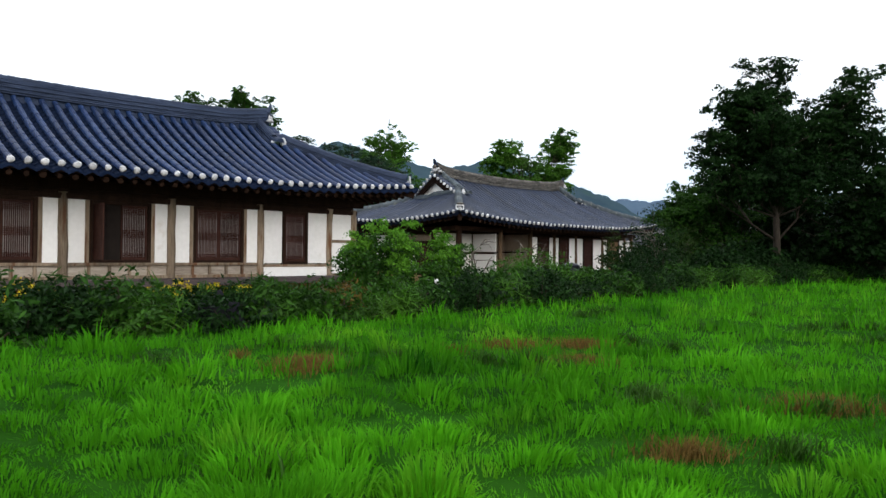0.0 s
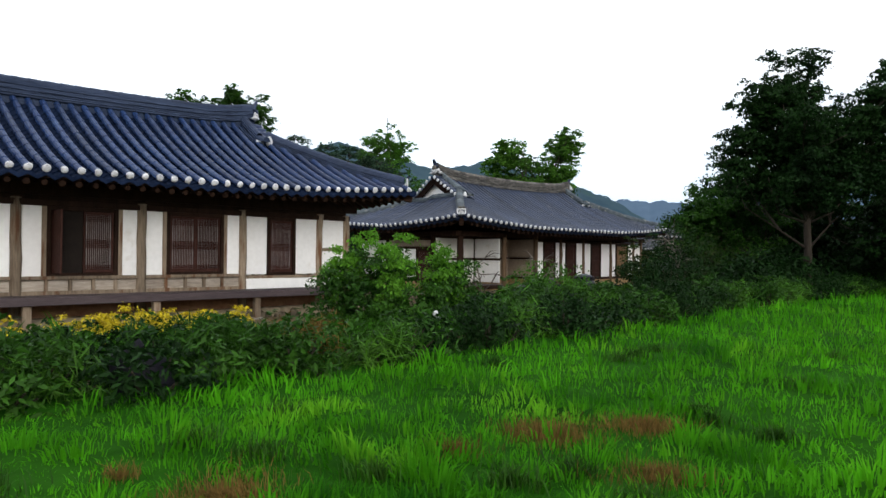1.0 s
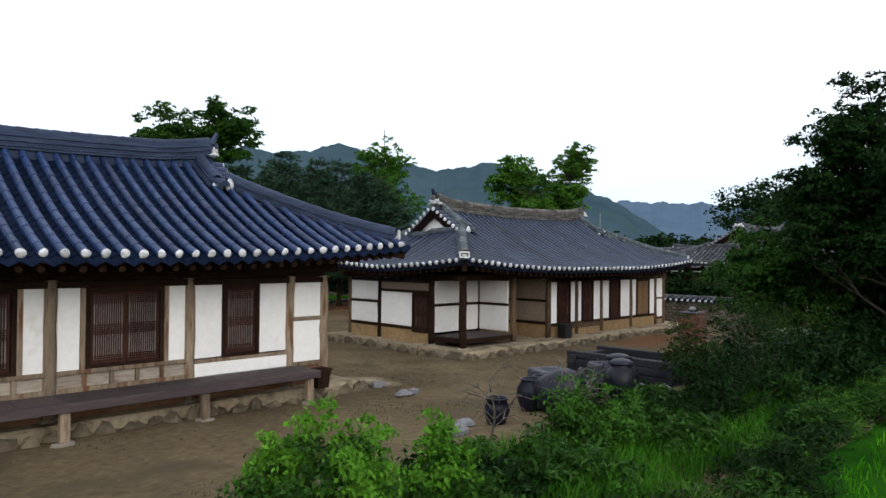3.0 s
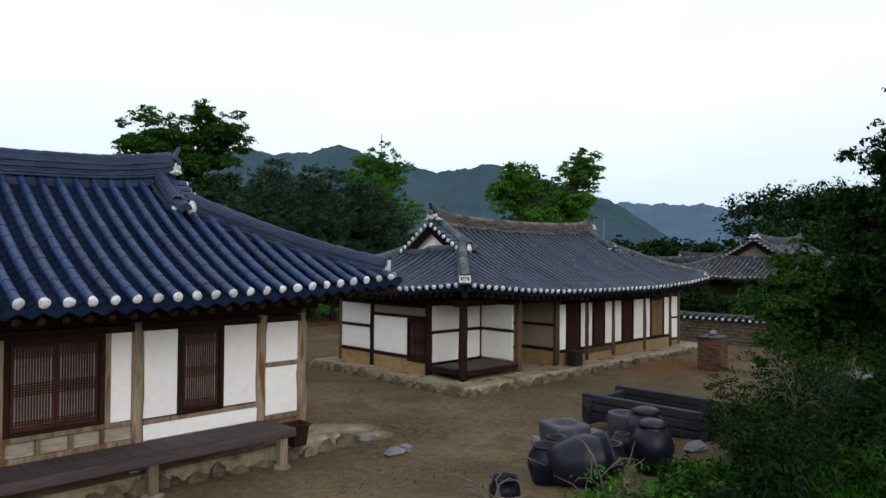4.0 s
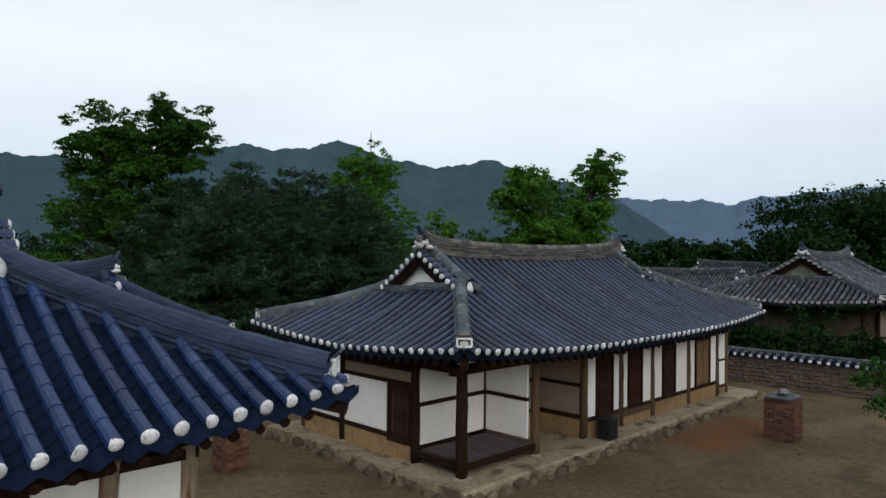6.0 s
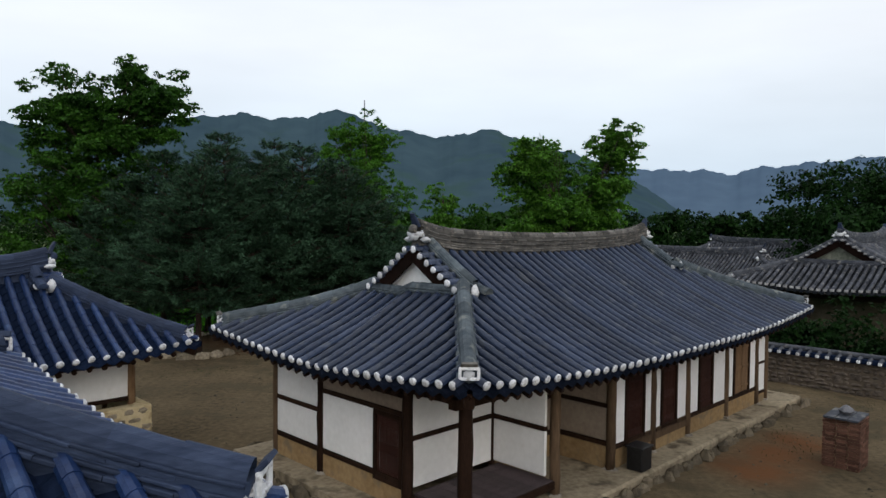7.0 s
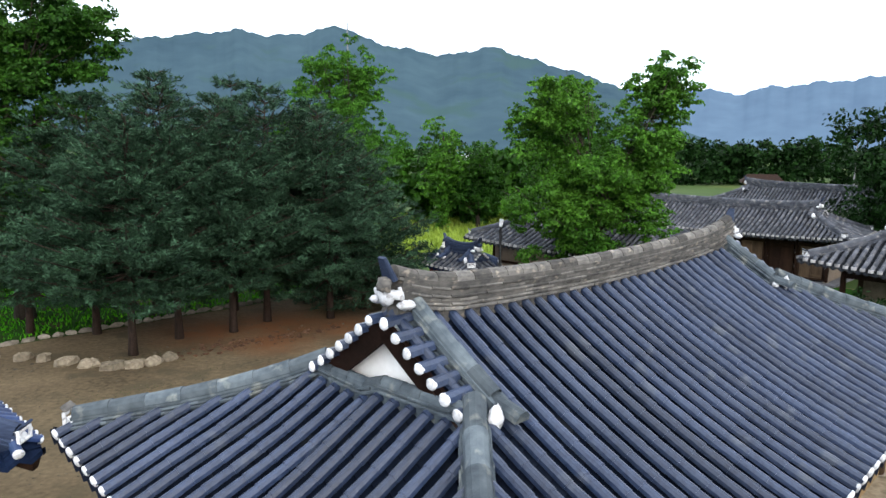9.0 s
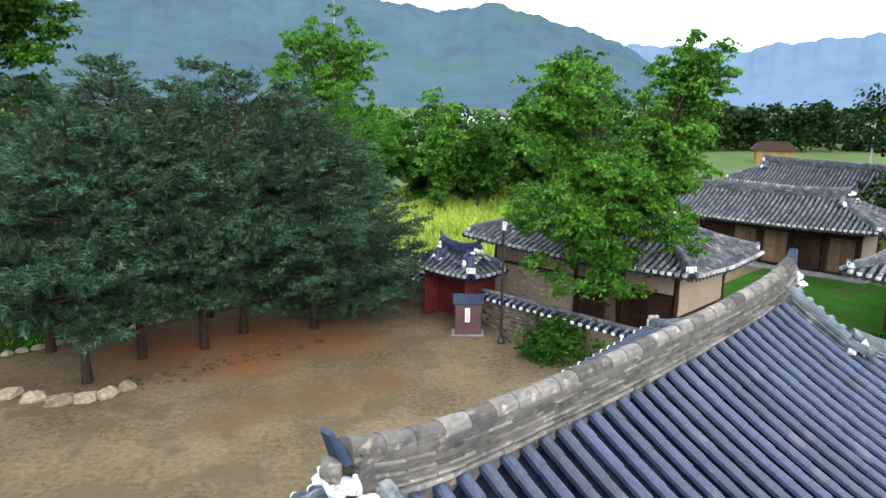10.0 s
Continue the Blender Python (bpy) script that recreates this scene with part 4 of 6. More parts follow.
for v in (VB, 26.75):
    WB.rail("u", v, 21.0, 36.0, 3.05, 0.2, M_DARKWOOD, 0.2)
for u in (UB, 35.7):
    WB.rail("v", u, 20.5, 26.65, 3.05, 0.2, M_DARKWOOD, 0.2)
    WB.rail("v", u, 22.05, 26.65, 2.85, 0.1)
# side wall
WB.plaster("v", UB, 22.95, 24.75, 1.16, 2.42)
WB.plaster("v", UB, 22.05, 24.75, 2.52, 2.8, M_TAN)
WB.rail("v", UB, 22.05, 24.75, 2.47, 0.09)
WB.door("v", UB, 22.06, 22.95, 0.98, 2.42, 1)
WB.rail("v", UB, 22.05, 24.75, 1.1, 0.1)
WB.plaster("v", UB, 22.05, 24.75, 0.55, 1.05, M_EARTH_WALL)
WB.plaster("v", UB, 24.95, 26.65, 2.05, 2.8)
WB.plaster("v", UB, 24.95, 26.65, 1.16, 1.95)
WB.rail("v", UB, 24.95, 26.65, 2.0, 0.1)
WB.rail("v", UB, 24.95, 26.65, 1.1, 0.1)
WB.plaster("v", UB, 24.95, 26.65, 0.55, 1.05, M_EARTH_WALL)
# corner porch and its inner walls
deck = WB.box("corner_porch", M_PORCH, "u", 21.18, 1.4, 21.45, 24.0, 0.78, 0.9, "dark boarded corner porch floor")
for i in range(9):
    a = 21.46 + i * 0.282
    part("deck_board", Geo().box(a - OB[0], a + 0.275 - OB[0], 20.36 - OB[1], 21.85 - OB[1], 0.905, 0.93, 0.005), M_PORCH, deck)
WB.rail("u", 20.36, 21.5, 24.0, 0.83, 0.16, M_DARKWOOD, 0.08)
WB.rail("v", 21.36, 20.5, 21.85, 0.83, 0.16, M_DARKWOOD, 0.08)
for axis, c, a0, a1 in (("u", 21.95, 21.45, 23.85), ("v", 23.9, 20.5, 21.9)):
    WB.plaster(axis, c, a0, a1, 1.0, 1.95)
    WB.plaster(axis, c, a0, a1, 2.05, 2.9)
    WB.rail(axis, c, a0, a1, 2.0, 0.09)
    WB.rail(axis, c, a0, a1, 2.93, 0.09)
WB.stile("u", 21.95, 23.85, 0.9, 2.9, 0.1, M_DARKWOOD)
# sheltered passage bay
for axis, c, a0, a1 in (("v", 26.3, 20.5, 21.95), ("u", 21.98, 24.0, 26.25)):
    WB.plaster(axis, c, a0, a1, 1.22, 2.0, M_TAN)
    WB.plaster(axis, c, a0, a1, 2.1, 2.92, M_TAN)
    WB.rail(axis, c, a0, a1, 2.05, 0.09)
    WB.rail(axis, c, a0, a1, 1.16, 0.1)
    WB.plaster(axis, c, a0, a1, 0.55, 1.1, M_EARTH_WALL)
# front rooms
for p, q, a, b in ((26.3, 28.2, 26.85, 27.75), (28.2, 30.1, 28.6, 29.45), (30.1, 32.6, 30.75, 31.65), (32.6, 34.9, 33.1, 34.3)):
    WB.plaster("u", VB, p + 0.1, a - 0.02, 1.15, 2.8)
    WB.plaster("u", VB, b + 0.02, q - 0.1, 1.15, 2.8)
    WB.door("u", VB, a, b, 1.08, 2.8, 1 if b - a < 1 else 2, bars=p < 30, mat=M_DOOR if p < 32 else M_WOOD)
    WB.rail("u", VB, p + 0.1, q - 0.1, 1.08, 0.1)
    WB.rail("u", VB, p + 0.1, q - 0.1, 2.85, 0.1)
    WB.plaster("u", VB, p + 0.1, q - 0.1, 0.55, 1.03, M_EARTH_WALL)
WB.plaster("u", VB, 35.0, 35.6, 1.9, 2.8)
WB.plaster("u", VB, 35.0, 35.6, 0.95, 1.82)
WB.rail("u", VB, 35.0, 35.6, 1.86, 0.08)
WB.rail("u", VB, 35.0, 35.6, 0.9, 0.1)
WB.plaster("u", VB, 35.0, 35.6, 0.55, 0.85, M_EARTH_WALL)
for p, q in zip(FRONT_B, FRONT_B[1:]):
    WB.plaster("u", 26.75, p + 0.1, q - 0.1, 0.55, 2.92)
for p, q in ((20.5, 21.85), (22.05, 24.75), (24.95, 26.65)):
    WB.plaster("v", 35.7, p, q, 0.55, 2.8)
for p, q in ((26.95, 28.15), (28.35, 30.25)):
    WB.box("apron_board", M_POST, "u", 20.36, 0.05, p, q, 0.86, 1.14, "dark apron board under the doors")

# ---- kitchen house with the stone wall ----
OC = (12.0, 33.0)
house_c = thing("hanok_house", "small tiled house with a stone and mortar lower wall", "house", (0, 0, 0), 45)
house_c.matrix_world = pose(*world_xy(*OC), 0, 0, 0, 45)
RC = Roof(4.5, 20.15, 28.2, 34.2, 3.0, 1.75, 0.25, 7.0, 17.6, sag=0.12)
build_roof(house_c, OC, RC, M_TILE, M_PAN, M_RIDGE_A)
stylobate(house_c, OC, 5.0, 19.9, 28.7, 33.6, 0.3, 0.5, 21)
WC = Walls(house_c, OC)
for u in (5.8, 8.6, 11.4, 14.2, 16.6, 18.9):
    WC.post(u, 29.5, 0.5, 2.8, 0.1)
    WC.post(u, 33.0, 0.5, 2.8, 0.1)
WC.post(18.9, 31.2, 0.5, 2.8, 0.1)
for p, q in zip((5.8, 8.6, 11.4, 14.2, 16.6), (8.6, 11.4, 14.2, 16.6, 18.9)):
    for v in (29.5, 33.0):
        WC.plaster("u", v, p + 0.1, q - 0.1, 1.9, 2.7, M_PLASTER)
        WC.rail("u", v, p + 0.1, q - 0.1, 1.85, 0.09)
        WC.rail("u", v, p, q, 2.78, 0.16, M_DARKWOOD, 0.18)
for u in (5.8, 18.9):
    WC.rail("v", u, 29.6, 32.9, 2.78, 0.16, M_DARKWOOD, 0.18)
    for a0, a1 in ((29.6, 31.1), (31.3, 32.9)):
        WC.plaster("v", u, a0, a1, 1.9, 2.7, M_PLASTER)
        WC.rail("v", u, a0, a1, 1.85, 0.09)


def stone_wall(house, origin, axis, c, a0, a1, z0, z1, seed, thick=0.35, mortar=None, face=-1):
    """A mortared wall with rounded field stones proud of its faces."""
    ou, ov = origin
    g = Geo()
    if axis == "u":
        g.box(a0 - ou, a1 - ou, c - thick / 2 - ov, c + thick / 2 - ov, z0, z1, 0.03)
    else:
        g.box(c - thick / 2 - ou, c + thick / 2 - ou, a0 - ov, a1 - ov, z0, z1, 0.03)
    w = part("stone_wall", g, mortar or M_MORTAR, house, "pale mortared wall set with rounded field stones")
    r = np.random.default_rng(seed)
    z = z0 + 0.12
    row = 0
    while z < z1 - 0.06:
        a = a0 + 0.12 + (row % 2) * 0.14
        while a < a1 - 0.1:
            k = r.uniform(0.09, 0.21)
            h = r.uniform(0.05, 0.09)
            for s in (face,):
                off = c + s * (thick / 2 - 0.02)
                p = (a - ou, off - ov, z + r.normal(0, 0.02)) if axis == "u" else (off - ou, a - ov, z + r.normal(0, 0.02))
                rr = (k, 0.05, h) if axis == "u" else (0.05, k, h)
                part("stone", Geo().rock(p, rr, int(r.integers(99999))), M_WARMSTONE, w)
            a += 2 * k + r.uniform(0.0, 0.07)
        z += 0.195
        row += 1
    return w


stone_wall(house_c, OC, "u", 29.2, 14.0, 19.2, 0.3, 1.72, 5)
stone_wall(house_c, OC, "v", 19.05, 29.4, 33.0, 0.3, 1.72, 6, face=1)

# ---- yard furniture ----
def at_uv(u, v, dz=0.0):
    x, y = world_xy(u, v)
    return x, y, float(ground_z(x, y)) + 0.03 + dz


def log_crib(u0, u1, v0, v1, height):
    x, y, z = at_uv((u0 + u1) / 2, (v0 + v1) / 2)
    t = thing("timber_crib", "low crib of blackened squared timbers in the yard", "crib", (x, y, z), 45)
    a, b = (u1 - u0) / 2, (v1 - v0) / 2
    k = 3
    h = height / k
    for i in range(k):
        zc = h * (i + 0.5)
        for s in (-1, 1):
            part("timber", Geo().prism((-a - 0.22, s * b, zc), (a + 0.22, s * b, zc), 0.17, h * 0.92, 0.02), M_BLACKWOOD, t)
            part("timber", Geo().prism((s * a, -b - 0.2, zc + h * 0.45), (s * a, b + 0.2, zc + h * 0.45), 0.17, h * 0.9, 0.02), M_BLACKWOOD, t)
    return t


log_crib(19.85, 21.35, 11.9, 14.75, 0.62)


def jar(u, v, height, radius, label, mat=None, lid=False, tilt=0.0, mouth=0.55):
    x, y, z = at_uv(u, v)
    t = thing("storage_jar", label, "jar", (x, y, z - 0.03), 0, "jars and stones in the yard")
    r, h = radius, height
    prof = [(r * 0.62, 0), (r * 0.8, h * 0.2), (r, h * 0.5), (r * 0.95, h * 0.72), (r * 0.7, h * 0.92), (r * mouth, h * 0.95), (r * (mouth + 0.08), h), (r * (mouth - 0.06), h), (r * (mouth - 0.08), h * 0.75)]
    g = Geo().lathe(prof, (0, 0, 0), 18)
    b = part("body", g, mat or M_JAR, t, smooth=True)
    if tilt:
        b.matrix_local = Matrix.Translation((0, 0, r * 0.95)) @ Matrix.Rotation(radians(tilt), 4, "Y") @ Matrix.Translation((0, 0, -h * 0.5))
    if lid:
        part("lid", Geo().lathe([(r * 0.68, h), (r * 0.72, h + 0.03), (r * 0.45, h + 0.09), (0.05, h + 0.12)], (0, 0, 0), 16), mat or M_JAR, t, "shallow dark lid", True)
    return t


jar(18.0, 12.3, 0.85, 0.42, "big dark glazed storage jar with a lid", lid=True)
jar(17.0, 13.1, 0.5, 0.26, "small dark glazed jar among the stones")
jar(16.0, 13.0, 0.62, 0.3, "dark blue-black glazed jar")
jar(15.1, 12.55, 0.66, 0.32, "dark glazed jar with a wide mouth", mouth=0.7)
jar(16.1, 12.0, 0.6, 0.34, "dark jar with a ring-shaped stone mouth", mouth=0.72)
jar(15.3, 12.0, 1.0, 0.44, "dark drum lying on its side", tilt=80, mouth=0.85)
jar(13.6, 12.2, 0.5, 0.24, "dark bucket-shaped jar in the grass", mouth=0.85)
jar(16.75, 11.5, 0.85, 0.38, "dark glazed jar with a shallow lid", lid=True)
jar(17.3, 12.4, 0.55, 0.25, "dark glazed jar beside the crib")


def millstone(u, v, square, label, size=0.5, dz=0.0):
    x, y, z = at_uv(u, v)
    t = thing("stone_mortar", label, "stone mortar", (x, y, z), 20, "jars and stones in the yard")
    g = Geo()
    n, r = 24, size
    verts, faces = [], []
    for ring, (rr, zz, sq) in enumerate(((r * 0.86, 0, square), (r, dz + 0.12, square), (r, dz + 0.28, square), (r * 0.95, dz + 0.32, square), (r * 0.62, dz + 0.32, False), (r * 0.5, dz + 0.24, False), (r * 0.2, dz + 0.14, False))):
        for j in range(n):
            a = 2 * math.pi * j / n
            k = min(1 / max(abs(math.cos(a)), abs(math.sin(a))), 1.3) if sq else 1
            verts.append((rr * k * math.cos(a), rr * k * math.sin(a), zz))
    for i in range(6):
        for j in range(n):
            faces.append((i * n + j, i * n + (j + 1) % n, (i + 1) * n + (j + 1) % n, (i + 1) * n + j))
    faces += [tuple(range(n - 1, -1, -1)), tuple(range(6 * n, 7 * n))]
    part("block", Geo().add(verts, faces), M_MORTAR_STONE, t)
    return t


millstone(17.4, 13.8, True, "square grey granite mortar with a round hollow", 0.42, 0.28)
millstone(18.9, 13.3, False, "round grey stone mortar", 0.36, 0.3)
rs = np.random.default_rng(77)
for k, (u, v, r) in enumerate(((17.9, 14.6, 0.35), (18.5, 14.2, 0.3), (16.6, 13.7, 0.3), (19.0, 12.4, 0.3), (18.9, 11.7, 0.35), (12.6, 12.2, 0.3), (13.2, 12.6, 0.22), (19.3, 14.3, 0.25), (14.85, 16.15, 0.24), (15.2, 16.2, 0.18), (18.3, 28.0, 0.28), (18.8, 27.8, 0.35), (15.1, 17.4, 0.2))):
    x, y, z = at_uv(u, v, -0.02)
    t = thing("flat_stone", "flat pale grey stone lying in the yard", "stone", (x, y, z), float(rs.uniform(0, 180)), "loose stones")
    part("stone", Geo().rock((0, 0, 0.06), (r, r * 0.7, 0.1), 600 + k), M_GRANITE, t)


def brick_chimney(u, v, w, h, label):
    x, y, z = at_uv(u, v, -0.05)
    t = thing("brick_chimney", label, "chimney", (x, y, z), 45)
    core = part("core", Geo().box(-w / 2 + 0.03, w / 2 - 0.03, -w / 2 + 0.03, w / 2 - 0.03, 0, h, 0.01), M_MORTAR, t)
    n = round(h / 0.075)
    for i in range(n):
        for sd in range(4):
            k = 3
            for j in range(k):
                b = Geo().box(-w / 2 + w * j / k + 0.008, -w / 2 + w * (j + 1) / k - 0.008, -w / 2 - 0.012, -w / 2 + 0.06, i * 0.075 + 0.005, i * 0.075 + 0.068, 0.006)
                ob = part("brick", b, M_BRICK, t)
                ob.matrix_local = Matrix.Rotation(sd * math.pi / 2, 4, "Z") @ Matrix.Translation(((i % 2) * 0.03, float(RNG.normal(0, 0.003)), 0))
    for k in range(3):
        g = Geo().prism((-w / 2 - 0.08, -w / 3 + k * w / 3, h + 0.03), (w / 2 + 0.08, -w / 3 + k * w / 3, h + 0.05), w / 3 * 0.95, 0.05, 0.015)
        part("cap_tile", g, M_OLDTILE, t)
    part("cap_stone", Geo().rock((0, 0, h + 0.16), (0.2, 0.17, 0.12), 41), M_GRANITE, t)
    return t


brick_chimney(31.5, 16.9, 0.8, 1.25, "square red-brown brick chimney capped with tiles and a stone")
brick_chimney(18.2, 25.2, 0.62, 1.1, "short red-brown brick chimney beside the house")
x, y, z = at_uv(26.8, 19.95)
fire_box = thing("iron_fire_box", "dark iron fire box standing on the earth platform", "fire box", (x, y, 0.6), 45)
part("body", Geo().box(-0.23, 0.23, -0.2, 0.2, 0, 0.5, 0.02), M_METAL, fire_box)
part("rim", Geo().box(-0.26, 0.26, -0.23, 0.23, 0.5, 0.55, 0.01), M_METAL, fire_box)
x, y = world_xy(13.3, 17.35)
bin_a = thing("wooden_tub", "square dark wooden tub at the porch end", "tub", (x, y, 0.72), 45)
tub_body = part("body", Geo().lathe([(0.2, 0), (0.26, 0.42), (0.23, 0.42), (0.18, 0.1)], (0, 0, 0), 4), M_DARKWOOD, bin_a)
tub_body.matrix_local = Matrix.Rotation(radians(45), 4, "Z")
part("rim", Geo().prism((-0.2, -0.2, 0.42), (0.2, -0.2, 0.42), 0.03, 0.04, 0.006).prism((-0.2, 0.2, 0.42), (0.2, 0.2, 0.42), 0.03, 0.04, 0.006).prism((-0.2, -0.2, 0.42), (-0.2, 0.2, 0.42), 0.03, 0.04, 0.006).prism((0.2, -0.2, 0.42), (0.2, 0.2, 0.42), 0.03, 0.04, 0.006), M_DARKWOOD, bin_a)

# ---- garden wall, gate and houses beyond ----
garden_wall = thing("garden_wall", "rough stone wall with a tiled coping", "wall", (*world_xy(40.0, 30.0), 0.3), 45)
for v0, v1 in ((6.0, 37.1), (39.7, 58.0)):
    part("wall_core", Geo().box(-0.2, 0.2, v0 - 30, v1 - 30, -0.3, 1.15, 0.02), M_MUD, garden_wall, "mud and stone core")
    part("coping", Geo().sweep([(0, v0 - 30, 1.24), (0, v1 - 30, 1.24)], 0.62, 0.16), M_PAN, garden_wall, "tiled coping")
    a = v0
    while a < v1:
        part("coping_cap", Geo().tube([(0, a - 30, 1.4), (0, min(a + 0.36, v1) - 30, 1.4)], [0.1, 0.094], 8), M_OLDTILE, garden_wall)
        a += 0.36
    a = v0 + 0.1
    while a < v1:
        for sgn in (-1, 1):
            rib = part("coping_tile", Geo().tube([(0, a - 30, 1.37), (sgn * 0.4, a - 30, 1.24)], [0.07, 0.075], 7), M_OLDTILE, garden_wall)
        if 12 < a < 48:
            part("coping_plug", Geo().lathe([(0.06, -0.05), (0.07, 0.0), (0.06, 0.05)], (-0.42, a - 30, 1.24), 7), M_LIME, garden_wall)
        a += 0.33
ws = np.random.default_rng(55)
loose = Geo()
for v0, v1 in ((12.0, 27.0), (32.0, 37.0), (39.8, 46.0)):
    zz = 0.08
    while zz < 1.12:
        a = v0
        while a < v1:
            k = ws.uniform(0.07, 0.21)
            g = Geo().rock((-0.2, a + k - 30, zz + ws.normal(0, 0.025)), (0.06, k, ws.uniform(0.045, 0.09)), int(ws.integers(9999)))
            if 15.5 < a < 23.5 and zz < 1.2:
                part("stone", g, M_WALL_STONE, garden_wall)
            else:
                loose.add(g.v, g.f)
            a += 2 * k + 0.03
        zz += 0.16
tagged(part("wall_stones", loose, M_WALL_STONE, garden_wall), "rough field stones", kind="stuff")


def turned_house(name_label, u0, u1, v0, v1, eave, rise, lift, hip, tile, floor, wall_top, inset, category="house", gable=True):
    """A house whose ridge runs along v."""
    uc, vc = (u0 + u1) / 2, (v0 + v1) / 2
    h = thing("hanok_house", name_label, category)
    h.matrix_world = pose(*world_xy(uc, vc), 0, 0, 0, 135)
    org = (vc, -uc)
    rf = Roof(v0, v1, -u1, -u0, eave, rise, lift, v0 + hip, v1 - hip, sag=0.1, pitch=0.27)
    build_roof(h, org, rf, tile, M_PAN_OLD, M_OLDTILE, pieces=False, rafters=False, gable=gable)
    return h, Walls(h, org), (v0 + inset, v1 - inset, -u1 + inset, -u0 - inset), floor, wall_top


# house behind the gate, mostly hidden by the tree
h, W, (a0, a1, c0, c1), f, top = turned_house("old clay-walled house with mottled grey roof tiles", 41.3, 47.3, 29.0, 39.6, 3.3, 1.35, 0.2, 2.2, M_OLDTILE, 0.3, 3.1, 1.1)
for c in (c0, c1):
    for a in np.linspace(a0, a1, 5):
        W.post(float(a), c, 0.35, 3.2, 0.1, M_DARKWOOD)
    for p, q in zip(np.linspace(a0, a1, 5), np.linspace(a0, a1, 5)[1:]):
        W.plaster("u", c, p + 0.08, q - 0.08, 2.45, 3.1, M_TAN)
        W.rail("u", c, p + 0.08, q - 0.08, 2.4, 0.1)
        if p > a0 + 4 or c == c0:
            W.plaster("u", c, p + 0.08, q - 0.08, 0.2, 2.35, M_MUD if p > a0 + 5 else M_TAN)
        else:
            W.door("u", c, p + 0.1, q - 0.1, 0.5, 2.35, 2, face=1, bars=False, mat=M_DARKWOOD)
for a in (a0, a1):
    W.plaster("v", a, c0 + 0.08, c1 - 0.08, 0.2, 3.1, M_TAN)
    W.rail("v", a, c0 + 0.08, c1 - 0.08, 1.6, 0.12)
stone_wall(h, W.o, "u", c1 + 0.05, a0 + 5.2, a1 - 0.1, 0.25, 2.3, 15, 0.16, M_TAN, 1)
# long house with plank doors
h, W, (a0, a1, c0, c1), f, top = turned_house("long old house with mottled tiles and plank doors", 58.0, 63.6, 27.4, 43.0, 2.85, 1.35, 0.2, 2.2, M_OLDTILE, 0.3, 2.6, 1.2)
for c in (c0, c1):
    for k, (p, q) in enumerate(zip(np.linspace(a0, a1, 9), np.linspace(a0, a1, 9)[1:])):
        W.post(float(p), c, 0.45, 2.75, 0.1, M_DARKWOOD)
        W.rail("u", c, p, q, 2.55, 0.12, M_DARKWOOD)
        if c == c1:
            # three bays get near-black leaves: shade of dark openings put into the colour
            W.door("u", c, p + 0.12, q - 0.12, 0.55, 2.48, 2, face=1, bars=False, mat=M_DARKWOOD if k in (1, 4, 6) else M_POST)
        else:
            W.plaster("u", c, p + 0.1, q - 0.1, 0.4, 2.48)
    W.post(a1, c, 0.45, 2.75, 0.1, M_DARKWOOD)
for a in (a0, a1):
    W.plaster("v", a, c0 + 0.1, c1 - 0.1, 0.4, 2.6, M_TAN)
W.box("platform", M_GRANITE, "u", (c0 + c1) / 2, c1 - c0 + 1.2, a0 - 0.6, a1 + 0.6, 0.0, 0.45, "pale stone platform")
# farthest long roof
h, W, (a0, a1, c0, c1), f, top = turned_house("far long tiled house behind the others", 73.4, 78.6, 10.0, 42.0, 3.3, 1.3, 0.15, 2.0, M_OLDTILE, 0.3, 2.9, 1.2)
for c in (c0, c1):
    W.plaster("u", c, a0, a1, 0.2, 2.2, M_DARKWOOD)
    W.plaster("u", c, a0, a1, 2.2, 3.2, M_PLASTER)
for a in (a0, a1):
    W.plaster("v", a, c0 + 0.05, c1 - 0.05, 0.2, 3.2)
# house with its gable to the yard
OR = (51.5, 21.5)
house_r = thing("hanok_house", "old house with mottled tiles and a pale gable", "house")
house_r.matrix_world = pose(*world_xy(*OR), 0, 0, 0, 45)
build_roof(house_r, OR, Roof(45.2, 58.0, 17.2, 25.8, 3.4, 2.05, 0.3, 47.6, 55.6, sag=0.2, pitch=0.28), M_OLDTILE, M_PAN_OLD, M_OLDTILE, pieces=False, rafters=False, wall=M_GREYGABLE)
WR = Walls(house_r, OR)
for u in (46.6, 49.2, 51.8, 54.4, 56.8):
    for v in (18.5, 24.5):
        WR.post(u, v, 0.4, 3.3, 0.11, M_DARKWOOD)
for v in (18.5, 24.5):
    WR.rail("u", v, 46.6, 56.8, 3.1, 0.2, M_DARKWOOD, 0.18)
    for p, q in ((49.2, 51.8), (51.8, 54.4), (54.4, 56.8)):
        WR.plaster("u", v, p + 0.1, q - 0.1, 0.3, 3.0, M_TAN)
for u in (46.6, 56.8):
    WR.rail("v", u, 18.6, 24.4, 3.1, 0.2, M_DARKWOOD, 0.18)
WR.plaster("v", 49.2, 18.6, 24.4, 0.3, 3.0, M_MUD)

